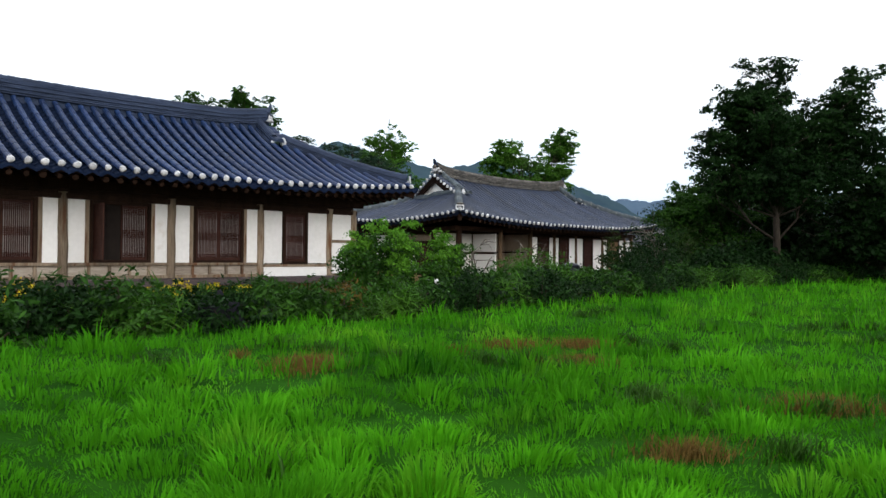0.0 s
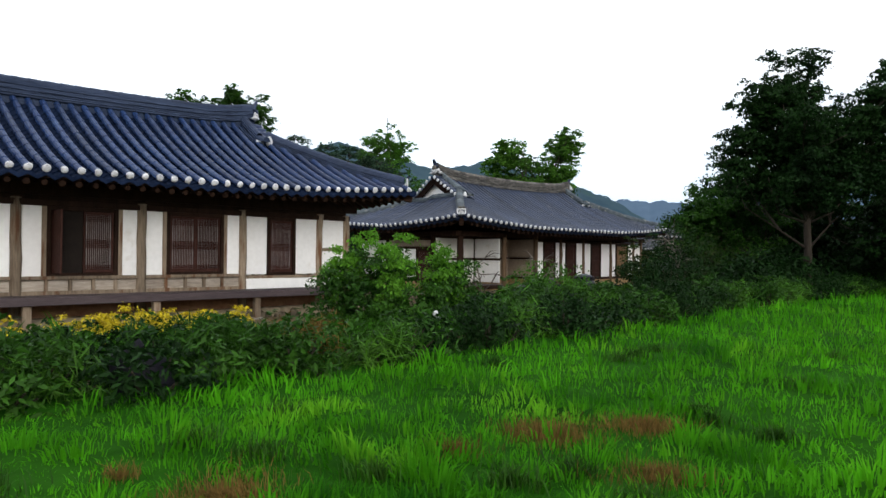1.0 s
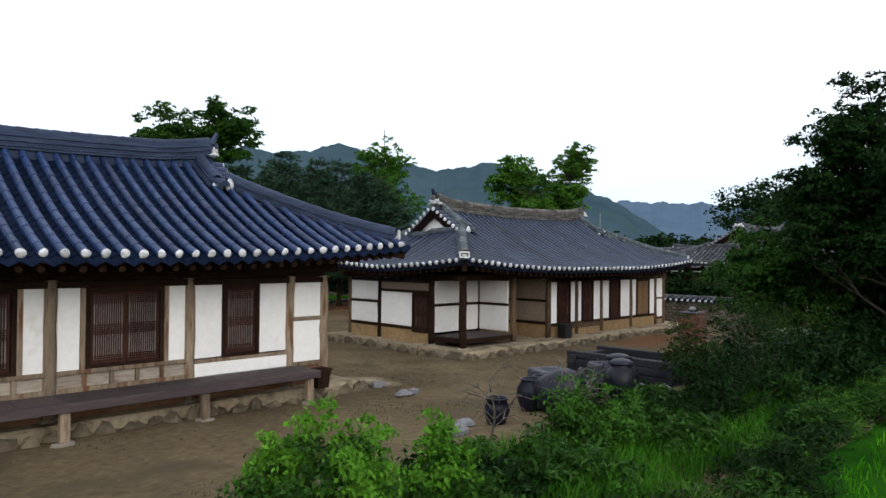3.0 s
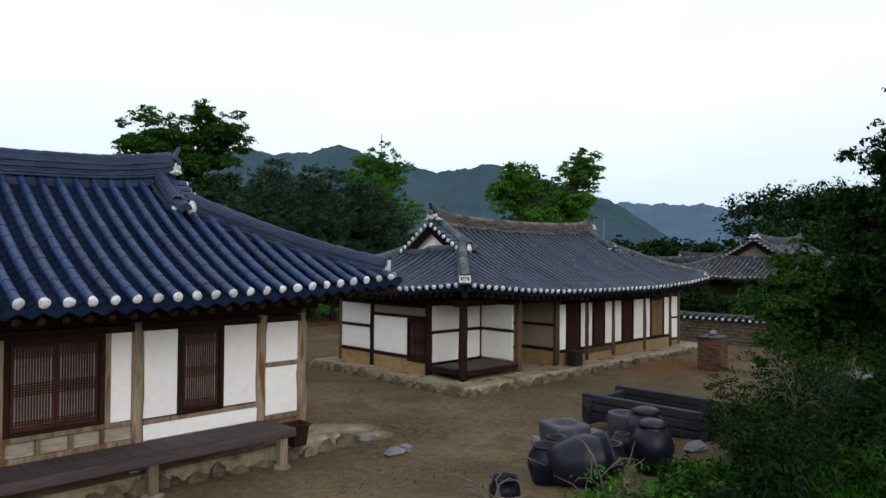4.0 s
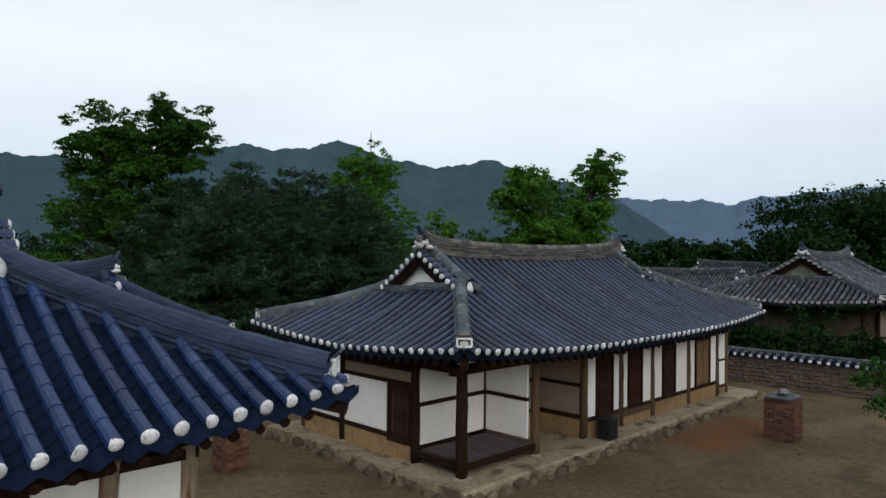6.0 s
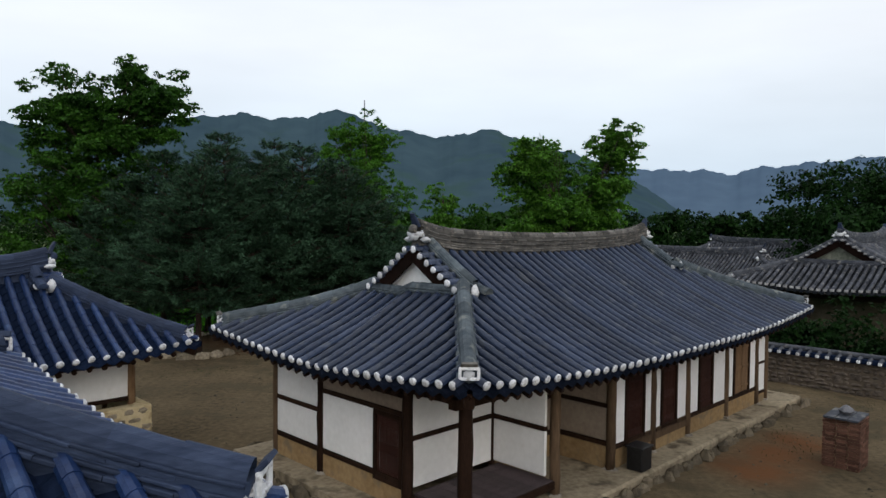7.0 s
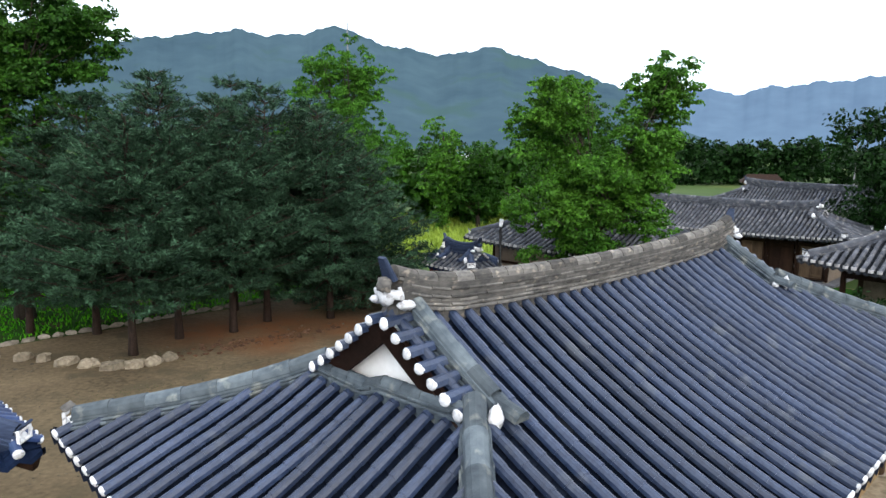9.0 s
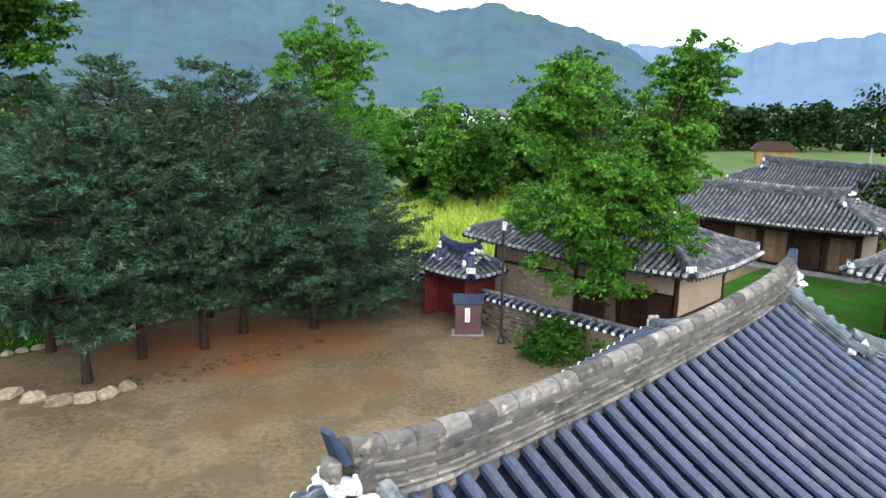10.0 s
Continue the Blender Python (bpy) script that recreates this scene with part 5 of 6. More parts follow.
# gate in the garden wall
gate = thing("wall_gate", "dark red wooden gate under a small tiled roof", "gate")
gate.matrix_world = pose(*world_xy(40.0, 38.4), 0, 0, 0, 135)
OG = (38.4, -40.0)
build_roof(gate, OG, Roof(36.7, 40.1, -41.15, -38.85, 2.25, 0.62, 0.18, 37.35, 39.45, sag=0.1, recess=0.15), M_OLDTILE, M_PAN, M_RIDGE_A, pieces=False, rafters=False)
WG = Walls(gate, OG)
for a in (37.25, 39.55):
    WG.box("gate_post", M_REDGATE, "u", -40.0, 0.24, a - 0.12, a + 0.12, 0.2, 2.35)
    WG.box("side_panel", M_REDGATE, "v", a, 0.06, -40.9, -39.1, 0.25, 2.3)
for z in (0.35, 2.2):
    WG.box("gate_beam", M_REDGATE, "u", -40.0, 0.2, 37.37, 39.43, z - 0.1, z + 0.1)
for p, q in ((37.4, 38.38), (38.42, 39.4)):
    WG.box("gate_leaf", M_REDGATE, "u", -39.95, 0.06, p, q, 0.46, 2.08)

# notice box
x, y, z = at_uv(38.6, 36.6)
notice = thing("notice_box", "brown notice box with a sloping grey top", "notice box", (x, y, z), 0)
part("body", Geo().box(-0.5, 0.5, -0.3, 0.3, 0.05, 1.3, 0.02), M_SIGNBOX, notice)
part("top", Geo().prism((-0.58, 0, 1.36), (0.58, 0, 1.36), 0.7, 0.08, 0.02, (0, -0.35, 1)), M_RIDGE_A, notice, "grey sloping top")
part("sheet", Geo().box(-0.12, 0.06, -0.312, -0.304, 0.55, 1.1, 0.002), M_WHITEPAINT, notice, "white sheet of paper")
for k in range(6):
    part("text_bar", Geo().box(-0.08, 0.02, -0.318, -0.314, 0.62 + k * 0.07, 0.65 + k * 0.07, 0.001), M_SIGNBOX, notice)
part("plinth", Geo().box(-0.62, 0.62, -0.4, 0.4, 0, 0.05, 0.01), M_GRANITE, notice)

# lamp post
lamp = thing("lamp_post", "black lamp post with a white head beside the garden wall", "lamp post", (2.62, 52.2, float(ground_z(2.62, 52.2))), 0)
part("pole", Geo().tube([(0, 0, 0), (0, 0, 0.3), (0, 0, 4.3)], [0.08, 0.06, 0.05], 10), M_METAL, lamp)
part("base", Geo().lathe([(0.16, 0), (0.16, 0.1), (0.08, 0.25)], (0, 0, 0), 12), M_METAL, lamp)
part("lamp_head", Geo().prism((0, 0, 4.3), (0.04, 0, 4.6), 0.12, 0.12, 0.03, (0, 1, 0), 0.17, 0.14), M_WHITEPAINT, lamp, "white lamp head")
part("brace", Geo().prism((0.05, 0, 0.3), (0.4, 0.05, 0.03), 0.06, 0.06), M_METAL, lamp)

# kerb and boulders at the pine bed
kerb = thing("stone_kerb", "low kerb of rough stones along the pine lawn", "kerb", (*world_xy(24, 46.0), 0.3), 45)
kr = np.random.default_rng(81)
a = -14.0
while a < 16:
    w = kr.uniform(0.35, 0.8)
    part("kerb_stone", Geo().rock((a + w / 2, kr.normal(0, 0.04), 0.06), (w / 2, 0.13, 0.12), int(kr.integers(9999))), M_STONE, kerb)
    a += w
for k, (u, v, r) in enumerate(((23.4, 43.6, 0.3), (23.9, 43.0, 0.28), (24.3, 42.0, 0.4), (24.8, 41.2, 0.35), (25.3, 40.5, 0.4), (25.9, 40.2, 0.35), (26.5, 40.1, 0.35), (22.6, 44.6, 0.35), (22.0, 45.3, 0.4), (27.1, 40.2, 0.3))):
    x, y, z = at_uv(u, v)
    t = thing("boulder", "rounded brown-grey boulder edging the bare pine bed", "boulder", (x, y, z - 0.03), 45, "boulders at the pine bed")
    part("stone", Geo().rock((0, 0, 0.1), (r, r * 0.7, 0.22), 700 + k), M_WARMSTONE, t)

# far hut and poles
hut = thing("field_hut", "small yellow-brown hut with a grey roof in the fields", "hut", (53.0, 139.0, 0.2), -18)
part("wall", Geo().box(-2.6, 2.6, -1.7, 1.7, 0, 2.1, 0.02), M_OCHRE, hut, "yellow-brown painted wall")
part("roof", Geo().add([(-3.4, -2.3, 1.95), (3.4, -2.3, 1.95), (3.4, 2.3, 1.95), (-3.4, 2.3, 1.95), (-2.2, 0, 3.3), (2.2, 0, 3.3)], [(3, 2, 1, 0), (0, 1, 5, 4), (2, 3, 4, 5), (1, 2, 5), (3, 0, 4)]), M_DARKWOOD, hut, "dark hipped roof")
for x, y, hh in ((22.5, 105, 10.0), (54.0, 115, 10.0), (-9.5, 130, 9.0), (-5.1, 63.5, 14.2)):
    t = thing("utility_pole", "slender pale utility pole in the fields", "pole", (x, y, 0.2), 0, "utility poles")
    part("pole", Geo().tube([(0, 0, 0), (0, 0, hh)], [0.07, 0.035] if y < 70 else [0.13, 0.06], 8), M_GRANITE, t)
# sheds behind the trees at the lawn
for x, y, w, hh, m, lb in ((10.6, 25.2, 1.3, 0.85, M_WHITEPAINT, "low white-roofed shed behind the trees"), (31.0, 47.0, 4.0, 3.0, M_BLUEPAINT, "faded blue sheet-metal shed behind the trees")):
    t = thing("shed", lb, "shed", (x, y, float(ground_z(x, y))), 20)
    part("wall", Geo().box(-w / 2, w / 2, -1, 1, 0, hh, 0.02), M_BLUEPAINT, t)
    part("roof", Geo().prism((-w / 2 - 0.2, 0, hh + 0.05), (w / 2 + 0.2, 0, hh + 0.05), 2.4, 0.08, 0.01), m, t)
# white flower in the border
fl = thing("white_flower", "single white blossom on a tall stem in the border", "flower", (-0.08, 9.02, float(ground_z(-0.08, 9.02))), 0)
part("stem", Geo().tube([(0, 0, 0), (0.02, 0, 0.25), (0, 0, 0.42)], [0.008, 0.006, 0.005], 5), M_LEAF_MID, fl)
for k in range(5):
    a = k * 1.257
    part("petal", Geo().rock((0.018 * math.cos(a), 0.012 * math.sin(a), 0.44 + 0.01 * k), (0.017, 0.012, 0.02), 40 + k), M_WHITEFLOWER, fl)

# ---- vegetation ----
def leaf_cloud(points, normals, length, width, seed, droop=0.2, spread=0.8):
    """Folded leaves at the points, facing roughly along the normals: vertices and triangles."""
    g = np.random.default_rng(seed)
    k = len(points)
    n = normals + g.normal(0, spread, (k, 3))
    n /= np.linalg.norm(n, axis=1, keepdims=True) + 1e-9
    t = np.cross(n, g.normal(0, 1, (k, 3)))
    t[:, 2] -= droop
    t /= np.linalg.norm(t, axis=1, keepdims=True) + 1e-9
    s = np.cross(t, n)
    ln = (length * g.uniform(0.7, 1.3, k))[:, None]
    wd = (width * g.uniform(0.7, 1.3, k))[:, None]
    base = points - t * ln * 0.5
    tip = points + t * ln * 0.5
    left = points + s * wd * 0.5 + n * wd * 0.2
    right = points - s * wd * 0.5 + n * wd * 0.2
    verts = np.stack([base, right, tip, left], 1).reshape(-1, 3)
    a = np.arange(k)[:, None] * 4
    faces = np.concatenate([a + [0, 1, 2], a + [0, 2, 3]], 1).reshape(-1, 3)
    return verts, faces


def clump_points(clumps, count, seed, flat=1.0, loose=0.62, sub=14):
    """Points and normals on small leafy sprays round the clumps, more of them outwards."""
    g = np.random.default_rng(seed)
    c = np.array([q[:3] for q in clumps])
    r = np.array([q[3] for q in clumps])
    d = g.normal(0, 1, (len(c), sub, 3))
    d /= np.linalg.norm(d, axis=2, keepdims=True)
    d *= g.uniform(0.25, 1.0, (len(c), sub, 1)) ** 0.7 * r[:, None, None] * 1.12
    d[:, :, 2] *= flat
    sc = (c[:, None] + d).reshape(-1, 3)
    sr = np.repeat(r, sub) * g.uniform(0.16, 0.4, len(c) * sub)
    out = d.reshape(-1, 3) / (np.repeat(r, sub)[:, None] + 1e-6)
    pick = g.choice(len(sc), count, p=sr ** 1.7 / (sr ** 1.7).sum())
    q = g.normal(0, loose, (count, 3)) * sr[pick][:, None]
    q[:, 2] *= 0.42 * (0.5 + 0.5 * flat)
    # each spray is a shallow dome whose rim hangs
    rim = np.hypot(q[:, 0], q[:, 1]) / (sr[pick] + 1e-6)
    q[:, 2] -= 0.22 * sr[pick] * rim ** 2
    nrm = out[pick] * 0.6 + q / (sr[pick][:, None] + 1e-6) * 0.4
    nrm[:, 2] += 0.75
    return sc[pick] + q, nrm


def crown_clumps(centre, radii, count, size, seed, fill=0.5):
    g = np.random.default_rng(seed)
    out = []
    while len(out) < count:
        d = g.normal(0, 1, 3)
        d /= np.linalg.norm(d)
        k = fill + (1.12 - fill) * g.random()
        p = np.array(centre) + d * np.array(radii) * k
        out.append((*p, size * g.uniform(0.6, 1.35)))
    return out


def tree(name, label, x, y, clumps, trunk, leaves, leaf, leafmat, barkmat, seed, flat=0.8, limbs=14, lean=(0, 0), category="tree", group="", droop=0.2, loose=0.62):
    """A tapered trunk with limbs to the clumps of its crown. trunk: (radius, height); leaf: (length, width)."""
    z = float(ground_z(x, y))
    t = thing(name, label, category, (x, y, z), 0, group)
    g = Geo()
    r = np.random.default_rng(seed)
    rad, hgt = trunk
    pts, rr = [], []
    for i in range(9):
        s = i / 8
        pts.append((lean[0] * s * s + 0.06 * math.sin(4 * s + seed), lean[1] * s * s + 0.06 * math.cos(5 * s + seed), hgt * s - 0.1))
        rr.append(rad * (1.35 - 0.35 * min(1, s * 6) - 0.72 * s))
    g.tube(pts, rr, 9)
    order = r.permutation(len(clumps))[:limbs]
    for k in order:
        c = np.array(clumps[k][:3])
        low = min(max(0.3, (c[2] - 0.7 * math.hypot(c[0], c[1])) / hgt + r.normal(0.04, 0.09)), 0.95)
        i = int(low * 8)
        p = np.array(pts[i])
        mid = (p + c) / 2 + r.normal(0, 0.15, 3) - (0, 0, 0.1 * np.linalg.norm(c - p))
        g.tube([p, mid, c], [min(rr[i] * 0.4, 0.09), min(rr[i] * 0.22, 0.05), 0.015], 6)
        for _ in range(2):
            e = c + r.normal(0, clumps[k][3] * 0.6, 3)
            g.tube([mid, (mid + e) / 2 + r.normal(0, 0.1, 3), e], [min(rr[i] * 0.18, 0.04), min(rr[i] * 0.1, 0.02), 0.01], 5)
    part("trunk", g, barkmat, t, smooth=True)
    p, n = clump_points(clumps, leaves, seed + 1, flat, loose)
    v, f = leaf_cloud(p, n, leaf[0], leaf[1], seed + 2, droop)
    me = fast_mesh("crown", v, f)
    part("crown", me, leafmat, t)
    return t


# tree over the lawn's edge
tree("broadleaf_tree", "tall dark broadleaf tree with a dense crown at the lawn edge", 10.4, 21.6,
     crown_clumps((-0.35, 0.1, 4.4), (1.75, 1.7, 1.25), 90, 0.5, 11, 0.2) + crown_clumps((-0.15, 0.2, 6.0), (0.95, 0.9, 1.15), 40, 0.36, 12, 0.15) + crown_clumps((2.1, -0.2, 5.0), (1.2, 1.2, 1.45), 52, 0.44, 13, 0.2)
     + crown_clumps((0.2, 0.1, 3.2), (2.0, 1.9, 0.7), 60, 0.5, 15, 0.2) + crown_clumps((2.4, -0.2, 6.5), (0.5, 0.5, 0.6), 8, 0.3, 16, 0.2) + crown_clumps((1.0, 0, 4.2), (1.3, 1.3, 1.3), 40, 0.46, 17, 0.2) + crown_clumps((-1.1, 0, 5.4), (0.95, 0.9, 0.85), 34, 0.38, 18, 0.15),
     (0.13, 6.0), 84000, (0.13, 0.055), M_LEAF, M_BARK, 14, 0.6, limbs=40)
tree("broadleaf_tree", "broadleaf tree with an airy crown behind the hedge", 11.0, 26.9,
     crown_clumps((-0.9, -0.9, 3.1), (1.7, 1.8, 1.5), 70, 0.42, 21, 0.2) + crown_clumps((-2.4, -2.2, 2.6), (1.1, 1.3, 1.4), 34, 0.4, 22, 0.2),
     (0.14, 4.6), 30000, (0.13, 0.06), M_LEAF_MID, M_BARK, 24, 0.6, limbs=40)
tree("broadleaf_tree", "low dark broadleaf tree behind the lawn", 15.5, 22.5, crown_clumps((0, 0, 2.7), (2.9, 2.8, 1.7), 80, 0.6, 31, 0.2) + crown_clumps((-0.6, 0, 1.6), (2.4, 2.6, 1.2), 40, 0.6, 32, 0.2), (0.18, 4.0), 26000, (0.2, 0.09), M_LEAF, M_BARK, 34, 0.7, limbs=20)
for x, y, k in ((13.4, 26.8, 35), (18.0, 28.0, 36)):
    tree("broadleaf_tree", "low dark spreading tree in the thicket", x, y, crown_clumps((0, 0, 1.9), (2.6, 2.4, 1.5), 70, 0.6, k, 0.15), (0.14, 2.6), 11000, (0.26, 0.12), M_LEAF, M_BARK, k + 5, 0.8, limbs=14)
# trees beyond the yard
tree("broadleaf_tree", "very tall broadleaf tree with an open layered crown", -17.6, 53.0,
     crown_clumps((-0.2, 0, 7.4), (4.3, 3.8, 2.4), 100, 0.7, 41, 0.25) + crown_clumps((0.6, -1.0, 4.4), (4.6, 3.6, 2.4), 60, 0.8, 45, 0.3) + crown_clumps((-1.1, 0, 11.6), (2.5, 2.2, 2.2), 110, 0.52, 42, 0.1) + crown_clumps((2.3, 0, 11.9), (2.4, 2.1, 2.3), 110, 0.52, 43, 0.1)
     + crown_clumps((0.5, 0, 10.0), (3.6, 2.8, 1.7), 80, 0.56, 46, 0.1),
     (0.34, 10.6), 92000, (0.2, 0.115), M_LEAF_MID, M_BARK, 44, 0.55, limbs=50)
tree("broadleaf_tree", "broadleaf tree with a fresh green two-headed crown", 6.5, 51.5,
     crown_clumps((-0.7, 0, 5.2), (3.0, 2.8, 2.9), 130, 0.56, 51, 0.2) + crown_clumps((2.0, 0, 9.5), (1.3, 1.2, 1.7), 70, 0.4, 52, 0.1) + crown_clumps((-1.8, 0, 8.8), (1.6, 1.5, 1.5), 66, 0.44, 53, 0.1) + crown_clumps((1.2, 0, 6.8), (1.9, 1.7, 1.9), 64, 0.5, 55, 0.15),
     (0.24, 7.2), 88000, (0.165, 0.09), M_LEAF_FRESH, M_BARK, 54, 0.6, limbs=46)
tree("ginkgo_tree", "slender fresh green tree with an upswept crown", -5.2, 60.5,
     crown_clumps((0, 0, 7.0), (3.3, 3.2, 3.2), 120, 0.6, 61, 0.25) + crown_clumps((-0.9, 0, 10.6), (1.4, 1.4, 1.9), 34, 0.46, 62, 0.2) + crown_clumps((0.9, 0, 11.0), (1.3, 1.4, 2.0), 34, 0.44, 63, 0.2),
     (0.22, 10.4), 60000, (0.18, 0.075), M_LEAF_BRIGHT, M_BARK, 64, 0.8, limbs=46, droop=-0.5)


def pine_tree(x, y, h, reach, seed, dense=1.0, low=0.27):
    """A conifer: whorls of boughs that sag and lift again at the tip, each a flat fan of needled twigs."""
    z = float(ground_z(x, y))
    t = thing("pine_tree", "dark blue-green pine with layered boughs on bare red-brown stem", "tree", (x, y, z), 0, "pines beyond the yard")
    g = np.random.default_rng(seed)
    wood = Geo()
    lean = g.normal(0, 0.45, 2)
    stem = [np.array((lean[0] * q * q, lean[1] * q * q, h * 0.98 * q - 0.1)) for q in np.linspace(0, 1, 10)]
    wood.tube(stem, [0.15 * (1.25 - 0.25 * min(1, q * 8) - 0.93 * q) for q in np.linspace(0, 1, 10)], 9)
    at, way = [], []
    tiers = 15
    for k in range(tiers):
        q = (k + g.uniform(-0.3, 0.3)) / (tiers - 1)
        q = min(max(q, 0.0), 1.0)
        z0 = h * (low + (0.98 - low) * q)
        span = reach * (0.8 + 0.35 * min(q / 0.25, 1)) * (1 - q ** 1.7) + 0.45
        boughs = 8 if q < 0.8 else 6
        turn = g.uniform(0, 6.283)
        for b in range(boughs):
            a = turn + 6.283 * b / boughs + g.normal(0, 0.2)
            ln = span * g.uniform(0.6, 1.15)
            out = np.array((math.cos(a), math.sin(a), 0))
            cross = np.array((-math.sin(a), math.cos(a), 0))
            root = np.array((lean[0] * q * q, lean[1] * q * q, z0 + g.normal(0, 0.12)))
            sag = 0.28 * (1 - q) + g.normal(0, 0.05)

            def spine(m):
                return root + out * ln * m + np.array((0, 0, ln * (0.3 * q * m - sag * m + 0.34 * m * m * m)))
            wood.tube([spine(0), spine(0.5), spine(0.95)], [0.045 * (1 - 0.5 * q), 0.028, 0.01], 5, False)
            n = max(4, int(ln * 3.9 * dense))
            for i in range(n):
                m = 0.22 + 0.78 * (i + g.random()) / n
                p = spine(m)
                side = 1 if i % 2 else -1
                tl = (0.3 + 0.42 * ln * (1 - m) ** 0.7 * min(1, m * 2)) * g.uniform(0.7, 1.2)
                d = unit(out * 0.75 + cross * side * g.uniform(0.4, 1.1) + np.array((0, 0, g.normal(0.12, 0.12))))
                for w in np.arange(0.15, tl + 0.12, 0.15 / dense):
                    c = p + d * w + np.array((0, 0, -0.1 * w * w))
                    for _ in range(9):
                        at.append(c + g.normal(0, 0.045, 3))
                        way.append(d * 0.8 + g.normal(0, 0.42, 3) + np.array((0, 0, 0.2)))
    # needles as narrow blades along the twigs
    at, way = np.array(at), np.array(way)
    k = len(at)
    way /= np.linalg.norm(way, axis=1, keepdims=True)
    nrm = g.normal(0, 0.55, (k, 3)) + (0, 0, 1.0)
    sd = np.cross(way, nrm)
    sd /= np.linalg.norm(sd, axis=1, keepdims=True) + 1e-9
    ln = (0.23 * g.uniform(0.7, 1.25, k) / dense ** 0.5)[:, None]
    wd = (0.05 * g.uniform(0.7, 1.3, k) / dense ** 0.5)[:, None]
    verts = np.stack([at - sd * wd * 0.5 - way * ln * 0.2, at + sd * wd * 0.5 - way * ln * 0.2, at + way * ln * 0.8], 1).reshape(-1, 3)
    i = np.arange(3 * k).reshape(-1, 3)
    part("trunk", wood, M_PINEBARK, t, smooth=True)
    part("crown", fast_mesh("crown", verts, i), M_NEEDLE, t)
    return t


for x, y, h, reach, seed, dense, low in ((-10.75, 48.1, 8.3, 3.2, 71, 1.0, 0.26), (-9.9, 50.2, 9.9, 3.4, 72, 1.0, 0.28), (-8.1, 51.2, 9.2, 3.3, 73, 1.0, 0.27), (-7.2, 53.0, 9.8, 3.4, 74, 1.0, 0.25), (-4.6, 53.6, 8.9, 3.4, 75, 1.0, 0.2),
                                         (-13.4, 50.8, 9.3, 3.4, 76, 0.9, 0.27), (-3.4, 55.4, 7.2, 2.8, 78, 0.9, 0.12), (-9.2, 55.0, 10.2, 3.2, 79, 0.7, 0.12), (-12.2, 53.6, 9.8, 3.2, 80, 0.7, 0.12), (-6.2, 56.4, 9.4, 3.0, 81, 0.7, 0.1),
                                         (-15.8, 50.4, 7.8, 2.8, 82, 0.8, 0.25), (-19.4, 57.0, 8.0, 2.6, 77, 0.6, 0.2)):
    pine_tree(x, y, h, reach, seed, dense, low)

# single trees before the far woods
tree("broadleaf_tree", "pale green cone-shaped tree beyond the field", 0.2, 85.0, crown_clumps((0, 0, 5.2), (2.2, 2.2, 4.4), 40, 0.85, 141, 0.3), (0.2, 9.0), 9000, (0.34, 0.17), M_LEAF_FRESH, M_BARK, 144, limbs=10)
tree("broadleaf_tree", "round dark green tree beyond the field", 3.4, 86.0, crown_clumps((0, 0, 4.6), (2.7, 2.5, 3.0), 36, 1.0, 151, 0.3), (0.2, 6.0), 8000, (0.36, 0.18), M_LEAF_MID, M_BARK, 154, limbs=10)
tree("broadleaf_tree", "tall dark tree beyond the walled houses", 9.6, 75.0, crown_clumps((0, 0, 8.0), (3.4, 3.0, 3.6), 46, 1.0, 161, 0.3), (0.26, 10.0), 12000, (0.32, 0.17), M_LEAF_MID, M_BARK, 164, limbs=14)
# village at the foot of the mountains
vg = np.random.default_rng(171)
for k in range(7):
    vh = thing("village_house", "tiny white-walled house at the foot of the mountains", "house", (5.0 + 5.2 * k + vg.normal(0, 1.0), 330 + vg.normal(0, 14), 0.1), float(vg.uniform(0, 60)), "far village houses")
    w = vg.uniform(2.2, 3.6)
    part("wall", Geo().box(-w, w, -2.5, 2.5, 0, 3.4, 0.05), M_WHITEPAINT, vh)
    part("roof", Geo().prism((-w - 0.4, 0, 3.9), (w + 0.4, 0, 3.9), 6.0, 1.0, 0.3), M_BLUEPAINT if k % 3 == 0 else M_OLDTILE, vh)

# far woods
for k, (cx, cy, wx, wy, hh, count, mat, nm, lb) in enumerate((
        (3.0, 92.0, 12.0, 3.0, 8.5, 60, M_LEAF_MID, "far_trees", "belt of mid-green trees beyond the field"),
        (62.0, 168.0, 46.0, 5.0, 10.0, 260, M_LEAF, "far_trees", "dark belt of trees beyond the roofs"),
        (31.0, 66.0, 5.0, 4.0, 12.0, 110, M_LEAF, "far_trees", "tall dark trees beside the roofs"),
        (-40.0, 75.0, 12.0, 6.0, 8.0, 60, M_LEAF, "far_trees", "dark green woods beyond the pines"),
        (30.0, 34.0, 4.0, 7.0, 6.5, 50, M_LEAF, "far_trees", "dark trees behind the lawn"))):
    g = np.random.default_rng(300 + k)
    cl = [(cx + g.uniform(-wx, wx), cy + g.uniform(-wy, wy), hh * g.uniform(0.1, 0.85), g.uniform(1.0, 2.2)) for _ in range(count)]
    near = cy < 80
    p, n = clump_points(cl, (34000 if hh == 12.0 else 15000) if near else (22000 if cy > 160 else 13000), 310 + k, 0.9, loose=0.8)
    v, f = leaf_cloud(p, n, 0.36 if near else 0.95, 0.2 if near else 0.6, 320 + k)
    me = fast_mesh(nm, v, f)
    me.materials.append(mat)
    tagged(new(nm, me), lb, "woods", kind="stuff")

